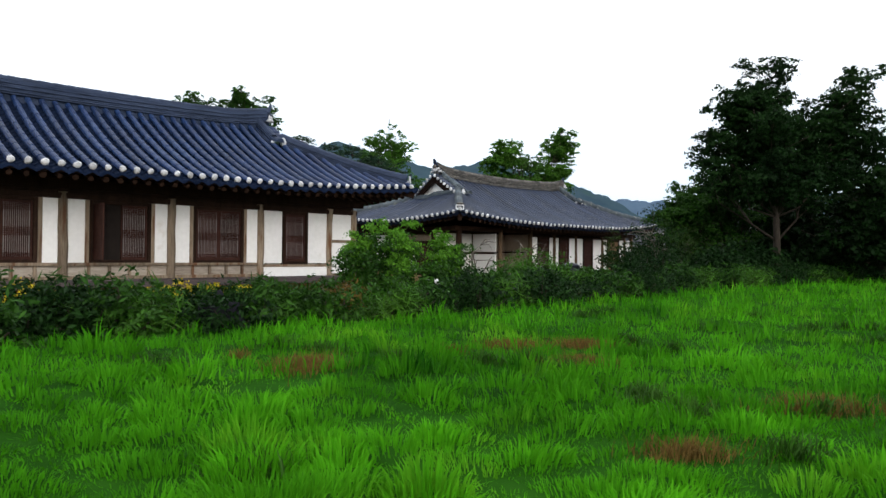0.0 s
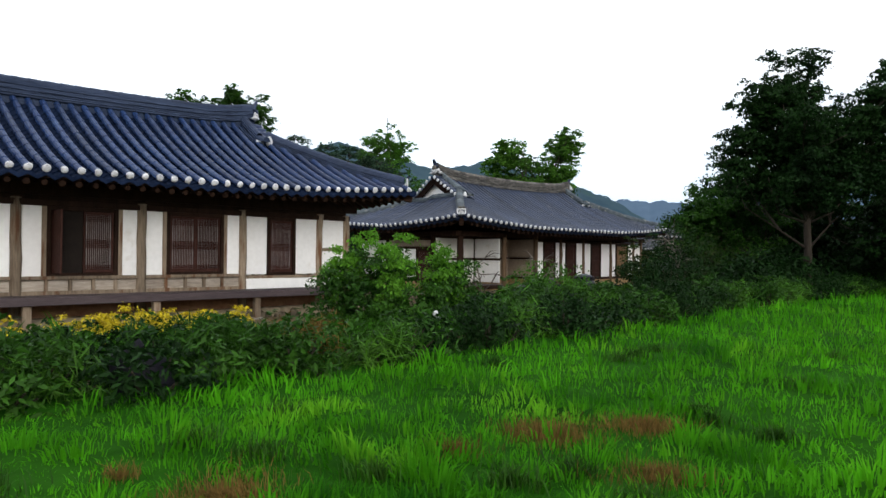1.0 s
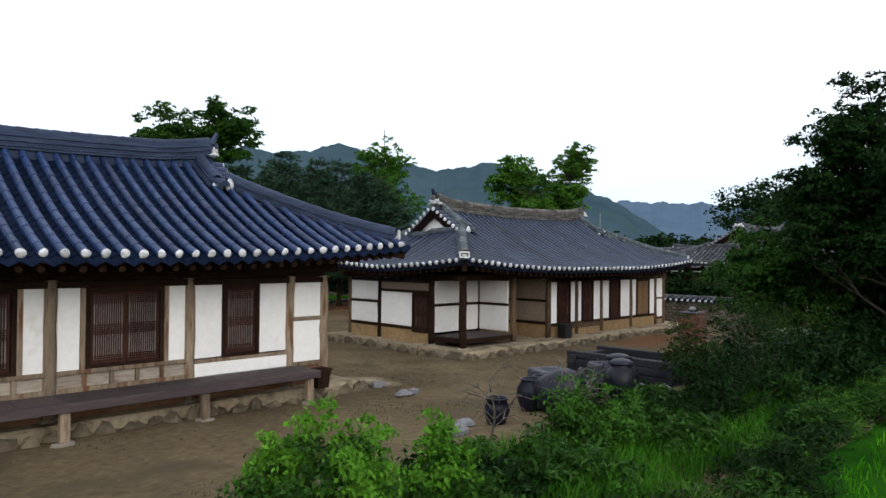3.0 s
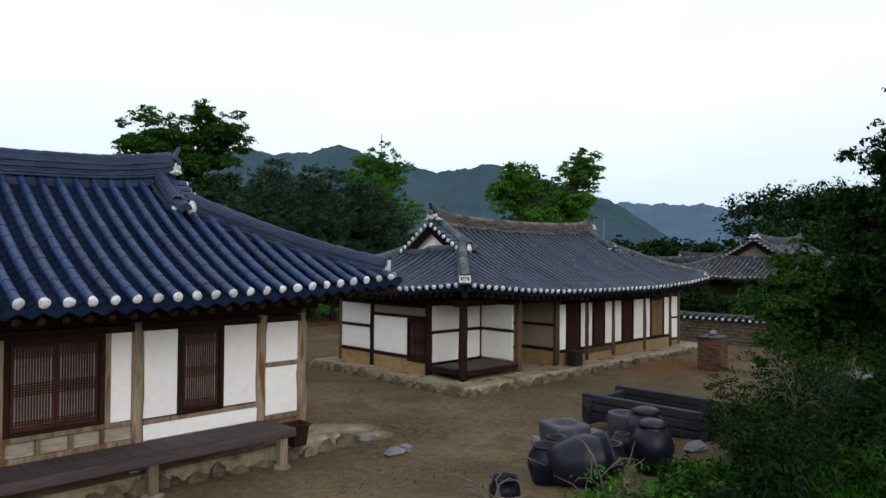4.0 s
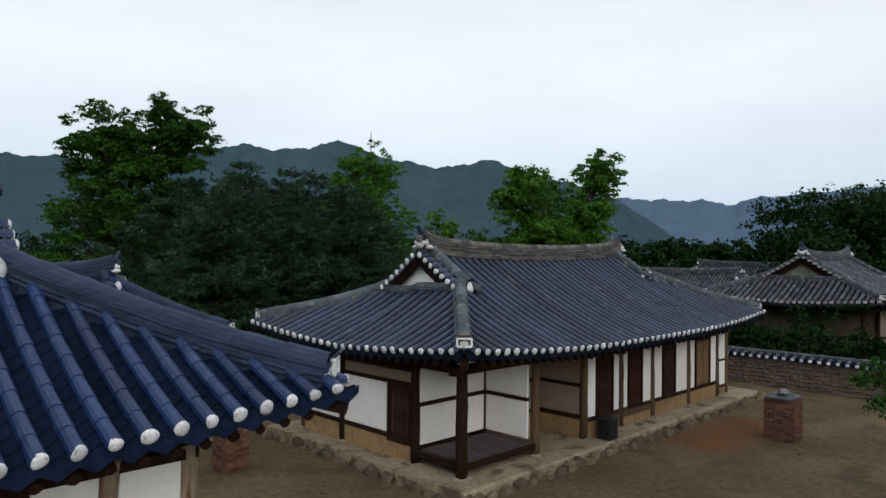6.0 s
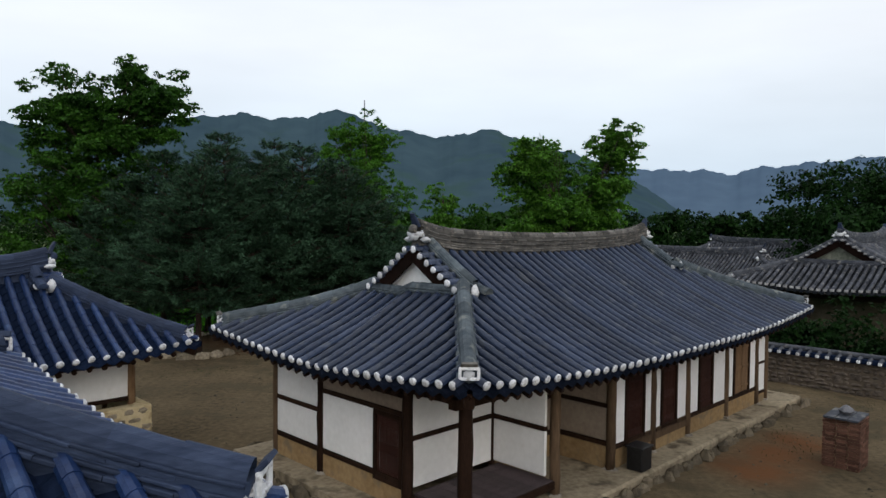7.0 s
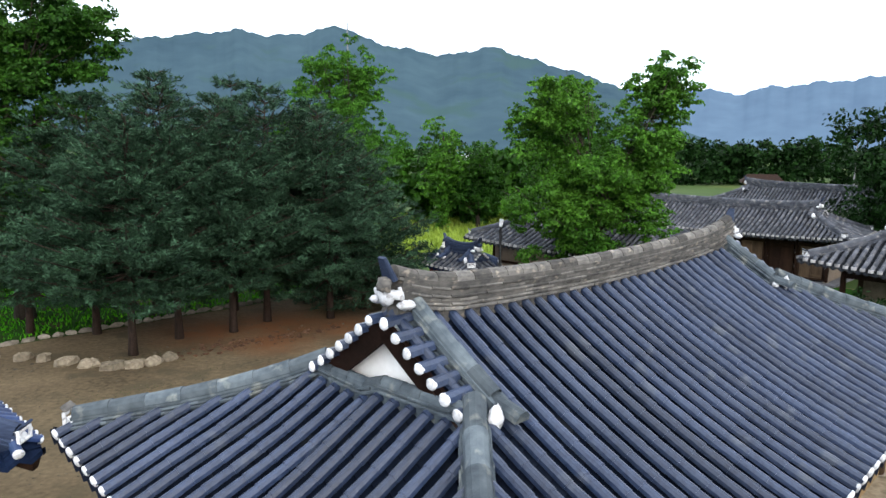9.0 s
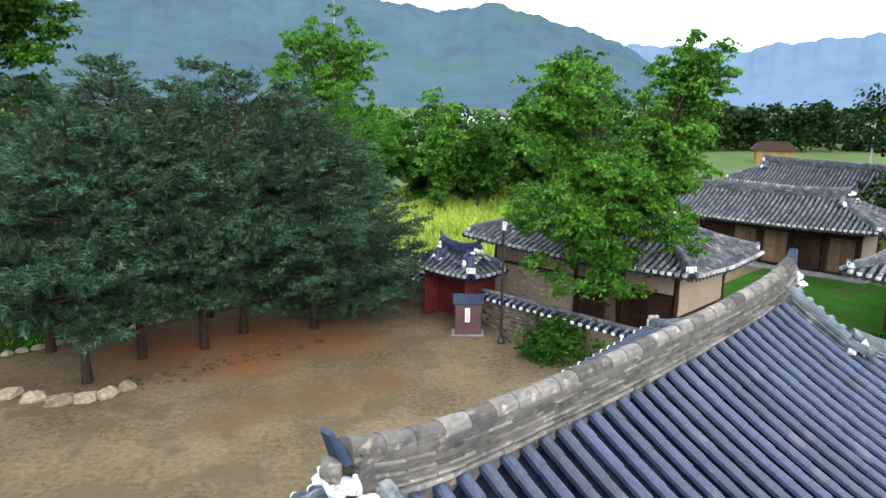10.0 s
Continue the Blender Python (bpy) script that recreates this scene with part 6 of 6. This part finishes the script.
for k, (cx, cy, wx, wy, hh, mat, lb) in enumerate(((-30, 230, 260, 50, 8.0, M_LEAF_MID, "scattered trees on the far plain"), (90, 200, 120, 40, 8.0, M_LEAF, "scattered dark trees on the far plain"))):
    g = np.random.default_rng(360 + k)
    cl = [(cx + g.uniform(-wx, wx), cy + g.uniform(-wy, wy), hh * g.uniform(0.2, 0.8), g.uniform(2.0, 3.6)) for _ in range(170)]
    p, n = clump_points(cl, 9000, 370 + k, 0.8)
    v, f = leaf_cloud(p, n, 1.3, 0.8, 380 + k)
    me = fast_mesh("far_trees", v, f)
    me.materials.append(mat)
    tagged(new("far_trees", me), lb, "woods", kind="stuff")

# hedge plants along the bank
def shrub(name, label, x, y, radius, height, leaves, leaf, mat, seed, group="", flowers=None, nflowers=0, shoots=None, nshoots=0):
    z = float(ground_z(x, y))
    t = thing(name, label, "shrub", (x, y, z), 0, group)
    g = np.random.default_rng(seed)
    cl = []
    for k in range(max(8, int(22 * radius))):
        a, q = g.uniform(0, 6.283), g.random() ** 0.5
        zz = height * (0.12 + 0.74 * g.random() * (1 - 0.5 * q))
        cl.append((radius * 0.75 * q * math.cos(a), radius * 0.75 * q * math.sin(a), zz, g.uniform(0.28, 0.5) * radius + 0.08))
    st = Geo()
    for c in cl[:10]:
        st.tube([(c[0] * 0.15, c[1] * 0.15, -0.05), (c[0] * 0.6, c[1] * 0.6, c[2] * 0.5), c[:3]], [0.02 * radius + 0.008, 0.012, 0.006], 5)
    part("woody_base", st, M_BARK, t)
    p, n = clump_points(cl, leaves, seed + 1, 0.95)
    p[:, 2] = np.maximum(p[:, 2], 0.02)
    v, f = leaf_cloud(p, n, leaf[0], leaf[1], seed + 2, -0.1)
    part("foliage", fast_mesh("foliage", v, f), mat, t)
    if shoots:
        tips = sorted(cl, key=lambda c: -c[2])[:max(4, len(cl) * 2 // 5)]
        tips = [(c[0], c[1], c[2] + 0.6 * c[3], c[3] * 0.75) for c in tips]
        p, n = clump_points(tips, nshoots, seed + 5, 1.3)
        v, f = leaf_cloud(p, n, leaf[0], leaf[1], seed + 6, -0.6)
        part("new_growth", fast_mesh("new_growth", v, f), shoots, t, "lime green young shoots")
    if flowers:
        top = sorted(cl, key=lambda c: -c[2] - 0.3 * g.random())[:max(3, len(cl) * 2 // 3)]
        top = [(c[0], c[1], c[2] + 0.08, c[3]) for c in top]
        p, n = clump_points(top, nflowers, seed + 3, 0.9)
        v, f = leaf_cloud(p, n, 0.042, 0.036, seed + 4, 0, 0.6)
        part("blossom", fast_mesh("blossom", v, f), flowers, t, "small yellow flowers")
    return t


hg = np.random.default_rng(91)
for k in range(70):
    u = -2.5 + k * 0.42 + hg.normal(0, 0.15)
    v = 6.22 + abs(hg.normal(0, 0.5)) + float(smooth01(9, 15, u)) * 0.7
    x, y = world_xy(u, v)
    h = hg.uniform(0.42, 0.72)
    shrub("hedge_plant", "leafy dark green perennial in the border beside the lawn", x, y, hg.uniform(0.38, 0.58), h, 1000, (0.24, 0.016) if k % 3 == 1 else (0.082, 0.032), M_LEAF_FRESH if k % 6 == 1 else (M_LEAF if hg.random() < 0.55 else M_LEAF_MID), 1000 + k * 7, "border plants")
for k in range(20):
    u, v = hg.uniform(-1.0, 5.0), hg.uniform(6.7, 8.3)
    x, y = world_xy(u, v)
    shrub("hedge_plant", "leafy dark green perennial in the border beside the lawn", x, y, hg.uniform(0.38, 0.55), hg.uniform(0.4, 0.62), 1350, (0.22, 0.016) if k % 3 == 1 else (0.082, 0.032), M_LEAF if k % 2 else M_LEAF_MID, 5000 + k * 7, "border plants")
for k in range(9):
    u, v = hg.uniform(3.0, 9.0), hg.uniform(8.2, 9.4)
    x, y = world_xy(u, v)
    shrub("hedge_plant", "leafy dark green perennial in the border beside the lawn", x, y, hg.uniform(0.25, 0.4), hg.uniform(0.3, 0.5), 800, (0.1, 0.04), M_LEAF_MID, 6000 + k * 7, "border plants")
shrub("bush", "big round green bush with airy side twigs", -0.9, 11.5, 0.82, 1.36, 10500, (0.065, 0.034), M_LEAF_MID, 2001, shoots=M_LIMELEAF, nshoots=5600)
shrub("bush", "bright green bush beside the big bush", 0.15, 12.2, 0.72, 1.1, 6500, (0.07, 0.037), M_LEAF_MID, 2011, shoots=M_LIMELEAF, nshoots=2800)
shrub("bush", "low spreading green bush before the jars", 2.3, 15.7, 0.95, 0.75, 9000, (0.07, 0.037), M_LEAF_MID, 2021, shoots=M_LEAF_BRIGHT, nshoots=1800)
for k, (x, y, r, h) in enumerate(((-2.95, 11.75, 0.34, 0.44), (-3.35, 11.4, 0.36, 0.5), (-3.75, 11.05, 0.42, 0.5), (-4.1, 10.7, 0.36, 0.46), (-4.5, 10.35, 0.42, 0.5), (-4.95, 9.95, 0.34, 0.4), (-5.7, 9.2, 0.45, 0.55), (-6.4, 8.6, 0.45, 0.55))):
    shrub("yellow_flower_bush", "low bush covered in small yellow flowers", x, y, r, h, 2200, (0.07, 0.03), M_LEAF_MID, 2100 + k * 9, "yellow flower bushes", M_YELLOW, 1700)
for k in range(22):
    u, v = hg.uniform(9, 24), hg.uniform(8.0, 10.4)
    x, y = world_xy(u, v)
    shrub("undergrowth", "tangled dark green undergrowth on the bank", x, y, hg.uniform(0.45, 0.8), hg.uniform(0.4, 0.85), 1500, (0.13, 0.05), M_LEAF if hg.random() < 0.5 else M_LEAF_MID, 2300 + k * 5, "undergrowth")
for k, (u, v, r, h) in enumerate(((18.5, 9.5, 1.3, 2.6), (21.0, 10.3, 1.4, 3.0), (24.0, 10.5, 1.5, 3.2), (26.5, 11.5, 1.6, 3.2), (16.5, 9.0, 0.9, 1.8), (17.5, 10.2, 0.6, 3.0), (18.9, 10.2, 0.8, 3.4))):
    x, y = world_xy(u, v)
    shrub("tall_shrub", "tall thin-leaved shrub with bare twigs", x, y, r, h, 3000, (0.085, 0.034), M_LEAF_FRESH if k in (2, 3) else (M_LEAF_OLIVE if k % 2 else M_LEAF), 2600 + k * 11, "tall shrubs")

for k in range(22):
    u, v = 19.5 + k * 0.72 + hg.normal(0, 0.2), 7.9 + abs(hg.normal(0, 0.7))
    x, y = world_xy(u, v)
    shrub("undergrowth", "dark leafy thicket under the trees", x, y, hg.uniform(0.7, 1.1), hg.uniform(0.9, 1.9), 1700, (0.16, 0.07), M_LEAF, 2900 + k * 5, "undergrowth")

for k in range(12):
    x, y = world_xy(42.3 + hg.normal(0, 0.4), 10.0 + k * 1.25)
    shrub("garden_shrub", "dark leafy shrub behind the garden wall", x, y, hg.uniform(1.0, 1.4), hg.uniform(3.0, 3.7), 2300, (0.22, 0.11), M_LEAF, 3100 + k * 5, "shrubs behind the wall")

# lawn grass
def grass(name, label, n, sampler, height, width, mat, seed, lift=0.02, tussock=0.0):
    g = np.random.default_rng(seed)
    x, y, size = sampler(g, n)
    z = ground_z(x, y) + lift
    k = len(x)
    a = g.uniform(0, 6.283, k)
    lean = g.uniform(0.1, 0.85, k)
    la = 2.2 * np.sin(x * 2.7 + 1.1 * np.sin(y * 3.1)) + 2.0 * np.sin(y * 2.3 + x) + g.normal(0, 1.7, k)
    h = height * size * g.uniform(0.6, 1.3, k)
    if tussock:
        # blades spread outwards from uneven tussocks and stand tallest in their middle
        wx, wy = x + 0.13 * np.sin(y * 5.1 + 1.3 * np.sin(x * 3.0)), y + 0.13 * np.sin(x * 4.3 + 1.1 * np.sin(y * 2.6))
        ci, cj = np.floor(wx / tussock), np.floor(wy / tussock)
        r1, r2, r3 = [np.modf(np.abs(np.sin(ci * a1 + cj * a2) * 43758.5))[0] for a1, a2 in ((12.99, 78.23), (39.35, 11.14), (73.16, 52.24))]
        dx, dy = wx - (ci + 0.3 + 0.4 * r1) * tussock, wy - (cj + 0.3 + 0.4 * r2) * tussock
        far = np.clip(np.hypot(dx, dy) / tussock, 0, 1)
        la = np.arctan2(dy, dx) + g.normal(0, 0.55, k)
        lean = np.clip(0.15 + 0.9 * far + g.normal(0, 0.15, k), 0.05, 1.1)
        h = h * (0.55 + 0.85 * r3) * (1.25 - 0.75 * far)
        z = z + 0.07 * r3 * np.clip(1 - (far / 0.7) ** 2, 0, 1)
    w = width * size
    base = np.stack([x, y, z], -1)
    sd = np.stack([np.cos(a), np.sin(a), 0 * a], -1) * w[:, None] / 2
    ld = np.stack([np.cos(la), np.sin(la), 0 * a], -1) * (h * lean)[:, None]
    up = np.zeros((k, 3))
    up[:, 2] = 1
    mid = base + ld * 0.35 + up * (h * 0.6)[:, None]
    tip = base + ld + up * (h * (1 - 0.25 * lean))[:, None]
    verts = np.stack([base - sd, base + sd, mid + sd * 0.7, mid - sd * 0.7, tip], 1).reshape(-1, 3)
    i = np.arange(k)[:, None] * 5
    faces = np.concatenate([i + [0, 1, 2], i + [0, 2, 3], i + [3, 2, 4]], 1).reshape(-1, 3)
    me = fast_mesh(name, verts, faces)
    me.materials.append(mat)
    return tagged(new(name, me), label, "grass", kind="stuff")


DEAD = ((-0.9, 4.6, 0.24, 0.34), (0.62, 5.85, 0.3, 0.3), (1.25, 6.05, 0.3, 0.2), (1.05, 5.1, 0.25, 0.15), (1.95, 3.55, 0.3, 0.2), (0.95, 2.65, 0.22, 0.12), (-1.45, 4.9, 0.08, 0.08), (0.08, 5.45, 0.14, 0.14))


def lawn_sampler(near, far, side):
    def pick(g, n):
        r = near * (far / near) ** g.random(n)
        a = g.uniform(-side, side, n)
        x, y = r * np.sin(a), r * np.cos(a) - 0.5
        u, v = uv_of(x, y)
        keep = v < 6.12 + smooth01(9, 15, u) * 0.45 + 0.1 * np.sin(u * 2.1)
        for dx, dy, rx, ry in DEAD:
            keep &= ((x - dx) / rx) ** 2 + ((y - dy) / ry) ** 2 > g.uniform(0.0, 1.3, n) * (g.random(n) < 0.75)
        size = np.clip(0.55 + r * 0.05, 0.6, 2.6) * (0.62 + 0.75 * (np.sin(x * 4.3 + 1.9 * np.sin(y * 3.7)) * np.sin(y * 4.9 + 1.5 * np.sin(x * 2.9))) ** 2 + 0.25 * np.sin(x * 1.3 + y) ** 2)
        return x[keep], y[keep], size[keep]
    return pick


def dead_sampler(g, n):
    area = np.array([q[2] * q[3] for q in DEAD])
    d = np.array(DEAD)[g.choice(len(DEAD), n, p=area / area.sum())]
    q, a = np.abs(g.normal(0, 0.62, n)), g.uniform(0, 6.283, n)
    return d[:, 0] + d[:, 2] * q * np.cos(a), d[:, 1] + d[:, 3] * q * np.sin(a), np.full(n, 0.6)


grass("lawn_grass", "thick bright green unmown grass", 155000, lawn_sampler(1.1, 28, 0.72), 0.1, 0.013, M_GRASS, 500, tussock=0.31)
def tuft_sampler(g, n):
    spots = [(2.27, 9.18, 0.4, 0.2), (2.87, 7.37, 0.35, 0.2), (-0.91, 5.25, 0.2, 0.15), (-1.9, 4.6, 0.25, 0.2)] + [(float(a), float(b), 0.16, 0.12) for a, b in zip(g.uniform(-3, 6, 40), g.uniform(2.2, 9, 40)) if b - a < 8.2]
    d = np.array(spots)[g.integers(0, len(spots), n)]
    q, a = np.abs(g.normal(0, 0.6, n)), g.uniform(0, 6.283, n)
    return d[:, 0] + d[:, 2] * q * np.cos(a), d[:, 1] + d[:, 3] * q * np.sin(a), np.full(n, 0.75)


grass("grass_tufts", "darker coarse tufts in the lawn", 6000, tuft_sampler, 0.17, 0.012, M_LEAF_MID, 506)
grass("dead_grass", "brown withered patches in the grass", 7500, dead_sampler, 0.17, 0.0075, M_DRY, 501)

shrub("garden_shrub", "rounded green shrub before the garden wall", 4.6, 50.9, 1.3, 1.5, 7000, (0.14, 0.07), M_LEAF_MID, 2801)


def box_sampler(u0, u1, v0, v1, size):
    def pick(g, n):
        u, v = g.uniform(u0, u1, n), g.uniform(v0, v1, n)
        x, y = world_xy(u, v)
        return x, y, np.full(n, size)
    return pick


grass("bank_grass", "tall loose grass on the bank behind the border", 17000, box_sampler(8.5, 24, 7.6, 10.6, 1.0), 0.36, 0.016, M_BANK, 504)
grass("border_weeds", "loose blue-green weeds between the border and the flowers", 9000, box_sampler(2.0, 9.5, 7.6, 9.6, 0.9), 0.34, 0.018, M_BANK, 507)
grass("pine_lawn_grass", "short green grass beneath the pines", 9000, box_sampler(8, 39, 46.2, 58, 2.2), 0.09, 0.03, M_GRASS, 502)
grass("field_grass", "tall yellow-green grass of the field", 14000, box_sampler(47, 85, 42, 72, 4.0), 0.16, 0.03, M_FIELD, 503)

# black bag in the border
bx, by = -2.2, 6.78
bag = thing("black_bag", "crumpled black plastic bag among the border plants", "bag", (bx, by, float(ground_z(bx, by))), 0)
part("sack", Geo().rock((0, 0, 0.16), (0.2, 0.15, 0.2), 91).rock((0.13, 0.03, 0.12), (0.13, 0.12, 0.15), 95).rock((-0.1, -0.02, 0.26), (0.11, 0.1, 0.12), 96), M_BAG, bag, "", True)
part("neck", Geo().rock((0.0, 0, 0.38), (0.05, 0.04, 0.06), 92), M_BAG, bag, "", True)


def bare_sapling(x, y, height, seed, label):
    """A leafless sapling with arching pale twigs."""
    z = float(ground_z(x, y))
    t = thing("bare_sapling", label, "sapling", (x, y, z), 0, "bare saplings")
    g = np.random.default_rng(seed)
    trunk = [np.array((0.12 * math.sin(3 * i / 8), 0.1 * math.cos(4 * i / 8) - 0.1, height * 0.75 * i / 8)) for i in range(9)]
    part("stem", Geo().tube(trunk, [0.026 - 0.0022 * i for i in range(9)], 7), M_TWIG, t, smooth=True)
    for k in range(9):
        i = int(g.integers(3, 9))
        a, ln = g.uniform(0, 6.283), height * g.uniform(0.2, 0.4)
        p = trunk[i]
        d = np.array((math.cos(a), math.sin(a), 0))
        pts = [p, p + d * ln * 0.4 + (0, 0, ln * 0.35), p + d * ln * 0.8 + (0, 0, ln * 0.4), p + d * ln + (0, 0, ln * 0.15)]
        part("twig", Geo().tube(pts, [0.011, 0.008, 0.006, 0.003], 5), M_TWIG, t)
        for _ in range(2):
            e = pts[2] + g.normal(0, 0.22, 3)
            part("twig", Geo().tube([pts[1], (pts[1] + e) / 2 + (0, 0, 0.06), e], [0.011, 0.008, 0.003], 4), M_TWIG, t)
    return t


bare_sapling(0.65, 16.0, 1.5, 411, "leafless sapling with arching twigs before the jars")
bare_sapling(1.85, 16.2, 1.6, 413, "small bare sapling with drooping twigs before the jars")
bare_sapling(6.0, 20.0, 2.1, 412, "thin leafless sapling with pale twigs on the bank")

# small stones and weeds on the packed earth
pg = np.random.default_rng(66)
k = 5200
u, v = pg.uniform(4, 40, k), pg.uniform(11.5, 44, k)
free = ~(((u > -5) & (u < 15) & (v > 16.8) & (v < 24.4)) | ((u > 20.2) & (u < 37.5) & (v > 19.2) & (v < 28.2)) | ((u > 4) & (u < 20.2) & (v > 28.4) & (v < 34)))
u, v = u[free], v[free]
px, py = world_xy(u, v)
base = np.array([(1, 0, 0), (-0.5, 0.87, 0), (-0.5, -0.87, 0), (0.1, 0.05, 0.7), (0.5, 0.6, 0.3), (-0.7, 0, 0.35)])
size = pg.uniform(0.012, 0.045, len(u)) * (1 + 1.2 * (pg.random(len(u)) > 0.96))
ang = pg.uniform(0, 6.283, len(u))
rot = np.stack([np.stack([np.cos(ang), -np.sin(ang)], -1), np.stack([np.sin(ang), np.cos(ang)], -1)], -2)
loc = base[None] * size[:, None, None]
loc[:, :, :2] = np.einsum("nij,nkj->nki", rot, loc[:, :, :2])
loc += np.stack([px, py, ground_z(px, py) + 0.02], -1)[:, None]
tri = np.array([(0, 4, 3), (4, 1, 3), (1, 5, 3), (5, 2, 3), (2, 0, 3), (0, 1, 4), (1, 2, 5)])
me = fast_mesh("gravel", loc.reshape(-1, 3), (np.arange(len(u))[:, None, None] * 6 + tri).reshape(-1, 3))
me.materials.append(M_EDGE)
tagged(new("gravel", me), "scattered small stones on the earth yard", "gravel", kind="stuff")

clods = Geo()
for k in range(150):
    q = pg.random()
    cx, cy = -9.3 + 5.2 * q + pg.normal(0, 0.35), 47.9 + 4.2 * q + pg.normal(0, 0.35)
    sz = pg.uniform(0.03, 0.1)
    clods.rock((cx, cy, float(ground_z(cx, cy)) + 0.02 + sz * 0.15), (sz, sz * 0.8, sz * 0.55), 900 + k)
me = clods.mesh("clods")
me.materials.append(M_CLOD)
tagged(new("clods", me), "red-brown earth clods along the bare pine bed", "clods", kind="stuff")


def weed_sampler(g, n):
    c = g.integers(0, 120, n)
    cu, cv = pg.uniform(6, 40, 120), pg.uniform(11, 44, 120)
    u, v = cu[c] + g.normal(0, 0.5, n), cv[c] + g.normal(0, 0.4, n)
    ok = ~(((u < 15) & (v > 16.8) & (v < 24.4)) | ((u > 20.2) & (u < 37.5) & (v > 19.2) & (v < 28.2)) | ((u < 20.2) & (v > 28.4) & (v < 34)))
    x, y = world_xy(u[ok], v[ok])
    return x, y, np.full(ok.sum(), 0.6)


grass("yard_weeds", "sparse low weeds on the earth yard", 9000, weed_sampler, 0.1, 0.016, M_LEAF_OLIVE, 505)
shrub("dry_shrub", "low tangle of dry straw-coloured stems in the border", -1.35, 8.75, 0.35, 0.6, 900, (0.16, 0.012), M_DRY, 3301)

# ---- mountains ----
def mountain(name, label, dist, depth, crest, spurs, mat, seed):
    """A wooded range: crest gives (angle from straight ahead in degrees, height as a slope) along its skyline; spurs run down from it."""
    na, nr = 460, 44
    deg = np.linspace(crest[0][0], crest[-1][0], na)
    ang = np.radians(deg)
    g = np.random.default_rng(seed)
    top = np.interp(deg, [c[0] for c in crest], [c[1] for c in crest])
    soft = np.exp(-np.linspace(-2, 2, 13) ** 2)
    top = np.convolve(np.pad(top, 6, "edge"), soft / soft.sum(), "valid")
    for f, amp in ((1.9, 0.0016), (4.3, 0.001), (9.1, 0.0006), (17.0, 0.0004)):
        top = top + amp * np.sin(deg * f + g.uniform(0, 6.28)) * np.clip(top / 0.08, 0, 1)
    ph = g.uniform(0, 6.28, 8)
    verts = []
    for j in range(nr):
        q = j / (nr - 1)
        rise = min(1.0, q / 0.6)
        prof = rise ** 1.15 if q <= 0.6 else 1 - 0.6 * ((q - 0.6) / 0.4) ** 2
        # ridged folds, strongest half-way down, wandering as they descend
        fold = np.zeros(na)
        for k in range(4):
            f = 0.3 * 1.75 ** k
            fold += (1 - 2 * np.abs(np.sin(f * (deg + 3.2 * math.sin(3.1 * q + ph[k]) / (k + 1)) + ph[k]))) * 0.6 ** k
        z = top * prof * (dist + depth * 0.6) * (1 + spurs * fold * 4 * rise * (1 - rise) * (q < 0.6))
        r = dist + depth * q
        verts.append(np.stack([r * np.sin(ang), r * np.cos(ang), z - 4], -1))
    i, j = np.meshgrid(np.arange(nr - 1), np.arange(na - 1), indexing="ij")
    a = (i * na + j).ravel()
    me = fast_mesh(name, np.concatenate(verts), np.stack([a, a + 1, a + na + 1, a + na], -1))
    me.polygons.foreach_set("use_smooth", [True] * len(me.polygons))
    me.materials.append(mat)
    return tagged(new(name, me), label, "mountain", kind="structure")


mountain("backdrop_mountain", "dark wooded mountain range with blue haze in its colour", 1000, 1200,
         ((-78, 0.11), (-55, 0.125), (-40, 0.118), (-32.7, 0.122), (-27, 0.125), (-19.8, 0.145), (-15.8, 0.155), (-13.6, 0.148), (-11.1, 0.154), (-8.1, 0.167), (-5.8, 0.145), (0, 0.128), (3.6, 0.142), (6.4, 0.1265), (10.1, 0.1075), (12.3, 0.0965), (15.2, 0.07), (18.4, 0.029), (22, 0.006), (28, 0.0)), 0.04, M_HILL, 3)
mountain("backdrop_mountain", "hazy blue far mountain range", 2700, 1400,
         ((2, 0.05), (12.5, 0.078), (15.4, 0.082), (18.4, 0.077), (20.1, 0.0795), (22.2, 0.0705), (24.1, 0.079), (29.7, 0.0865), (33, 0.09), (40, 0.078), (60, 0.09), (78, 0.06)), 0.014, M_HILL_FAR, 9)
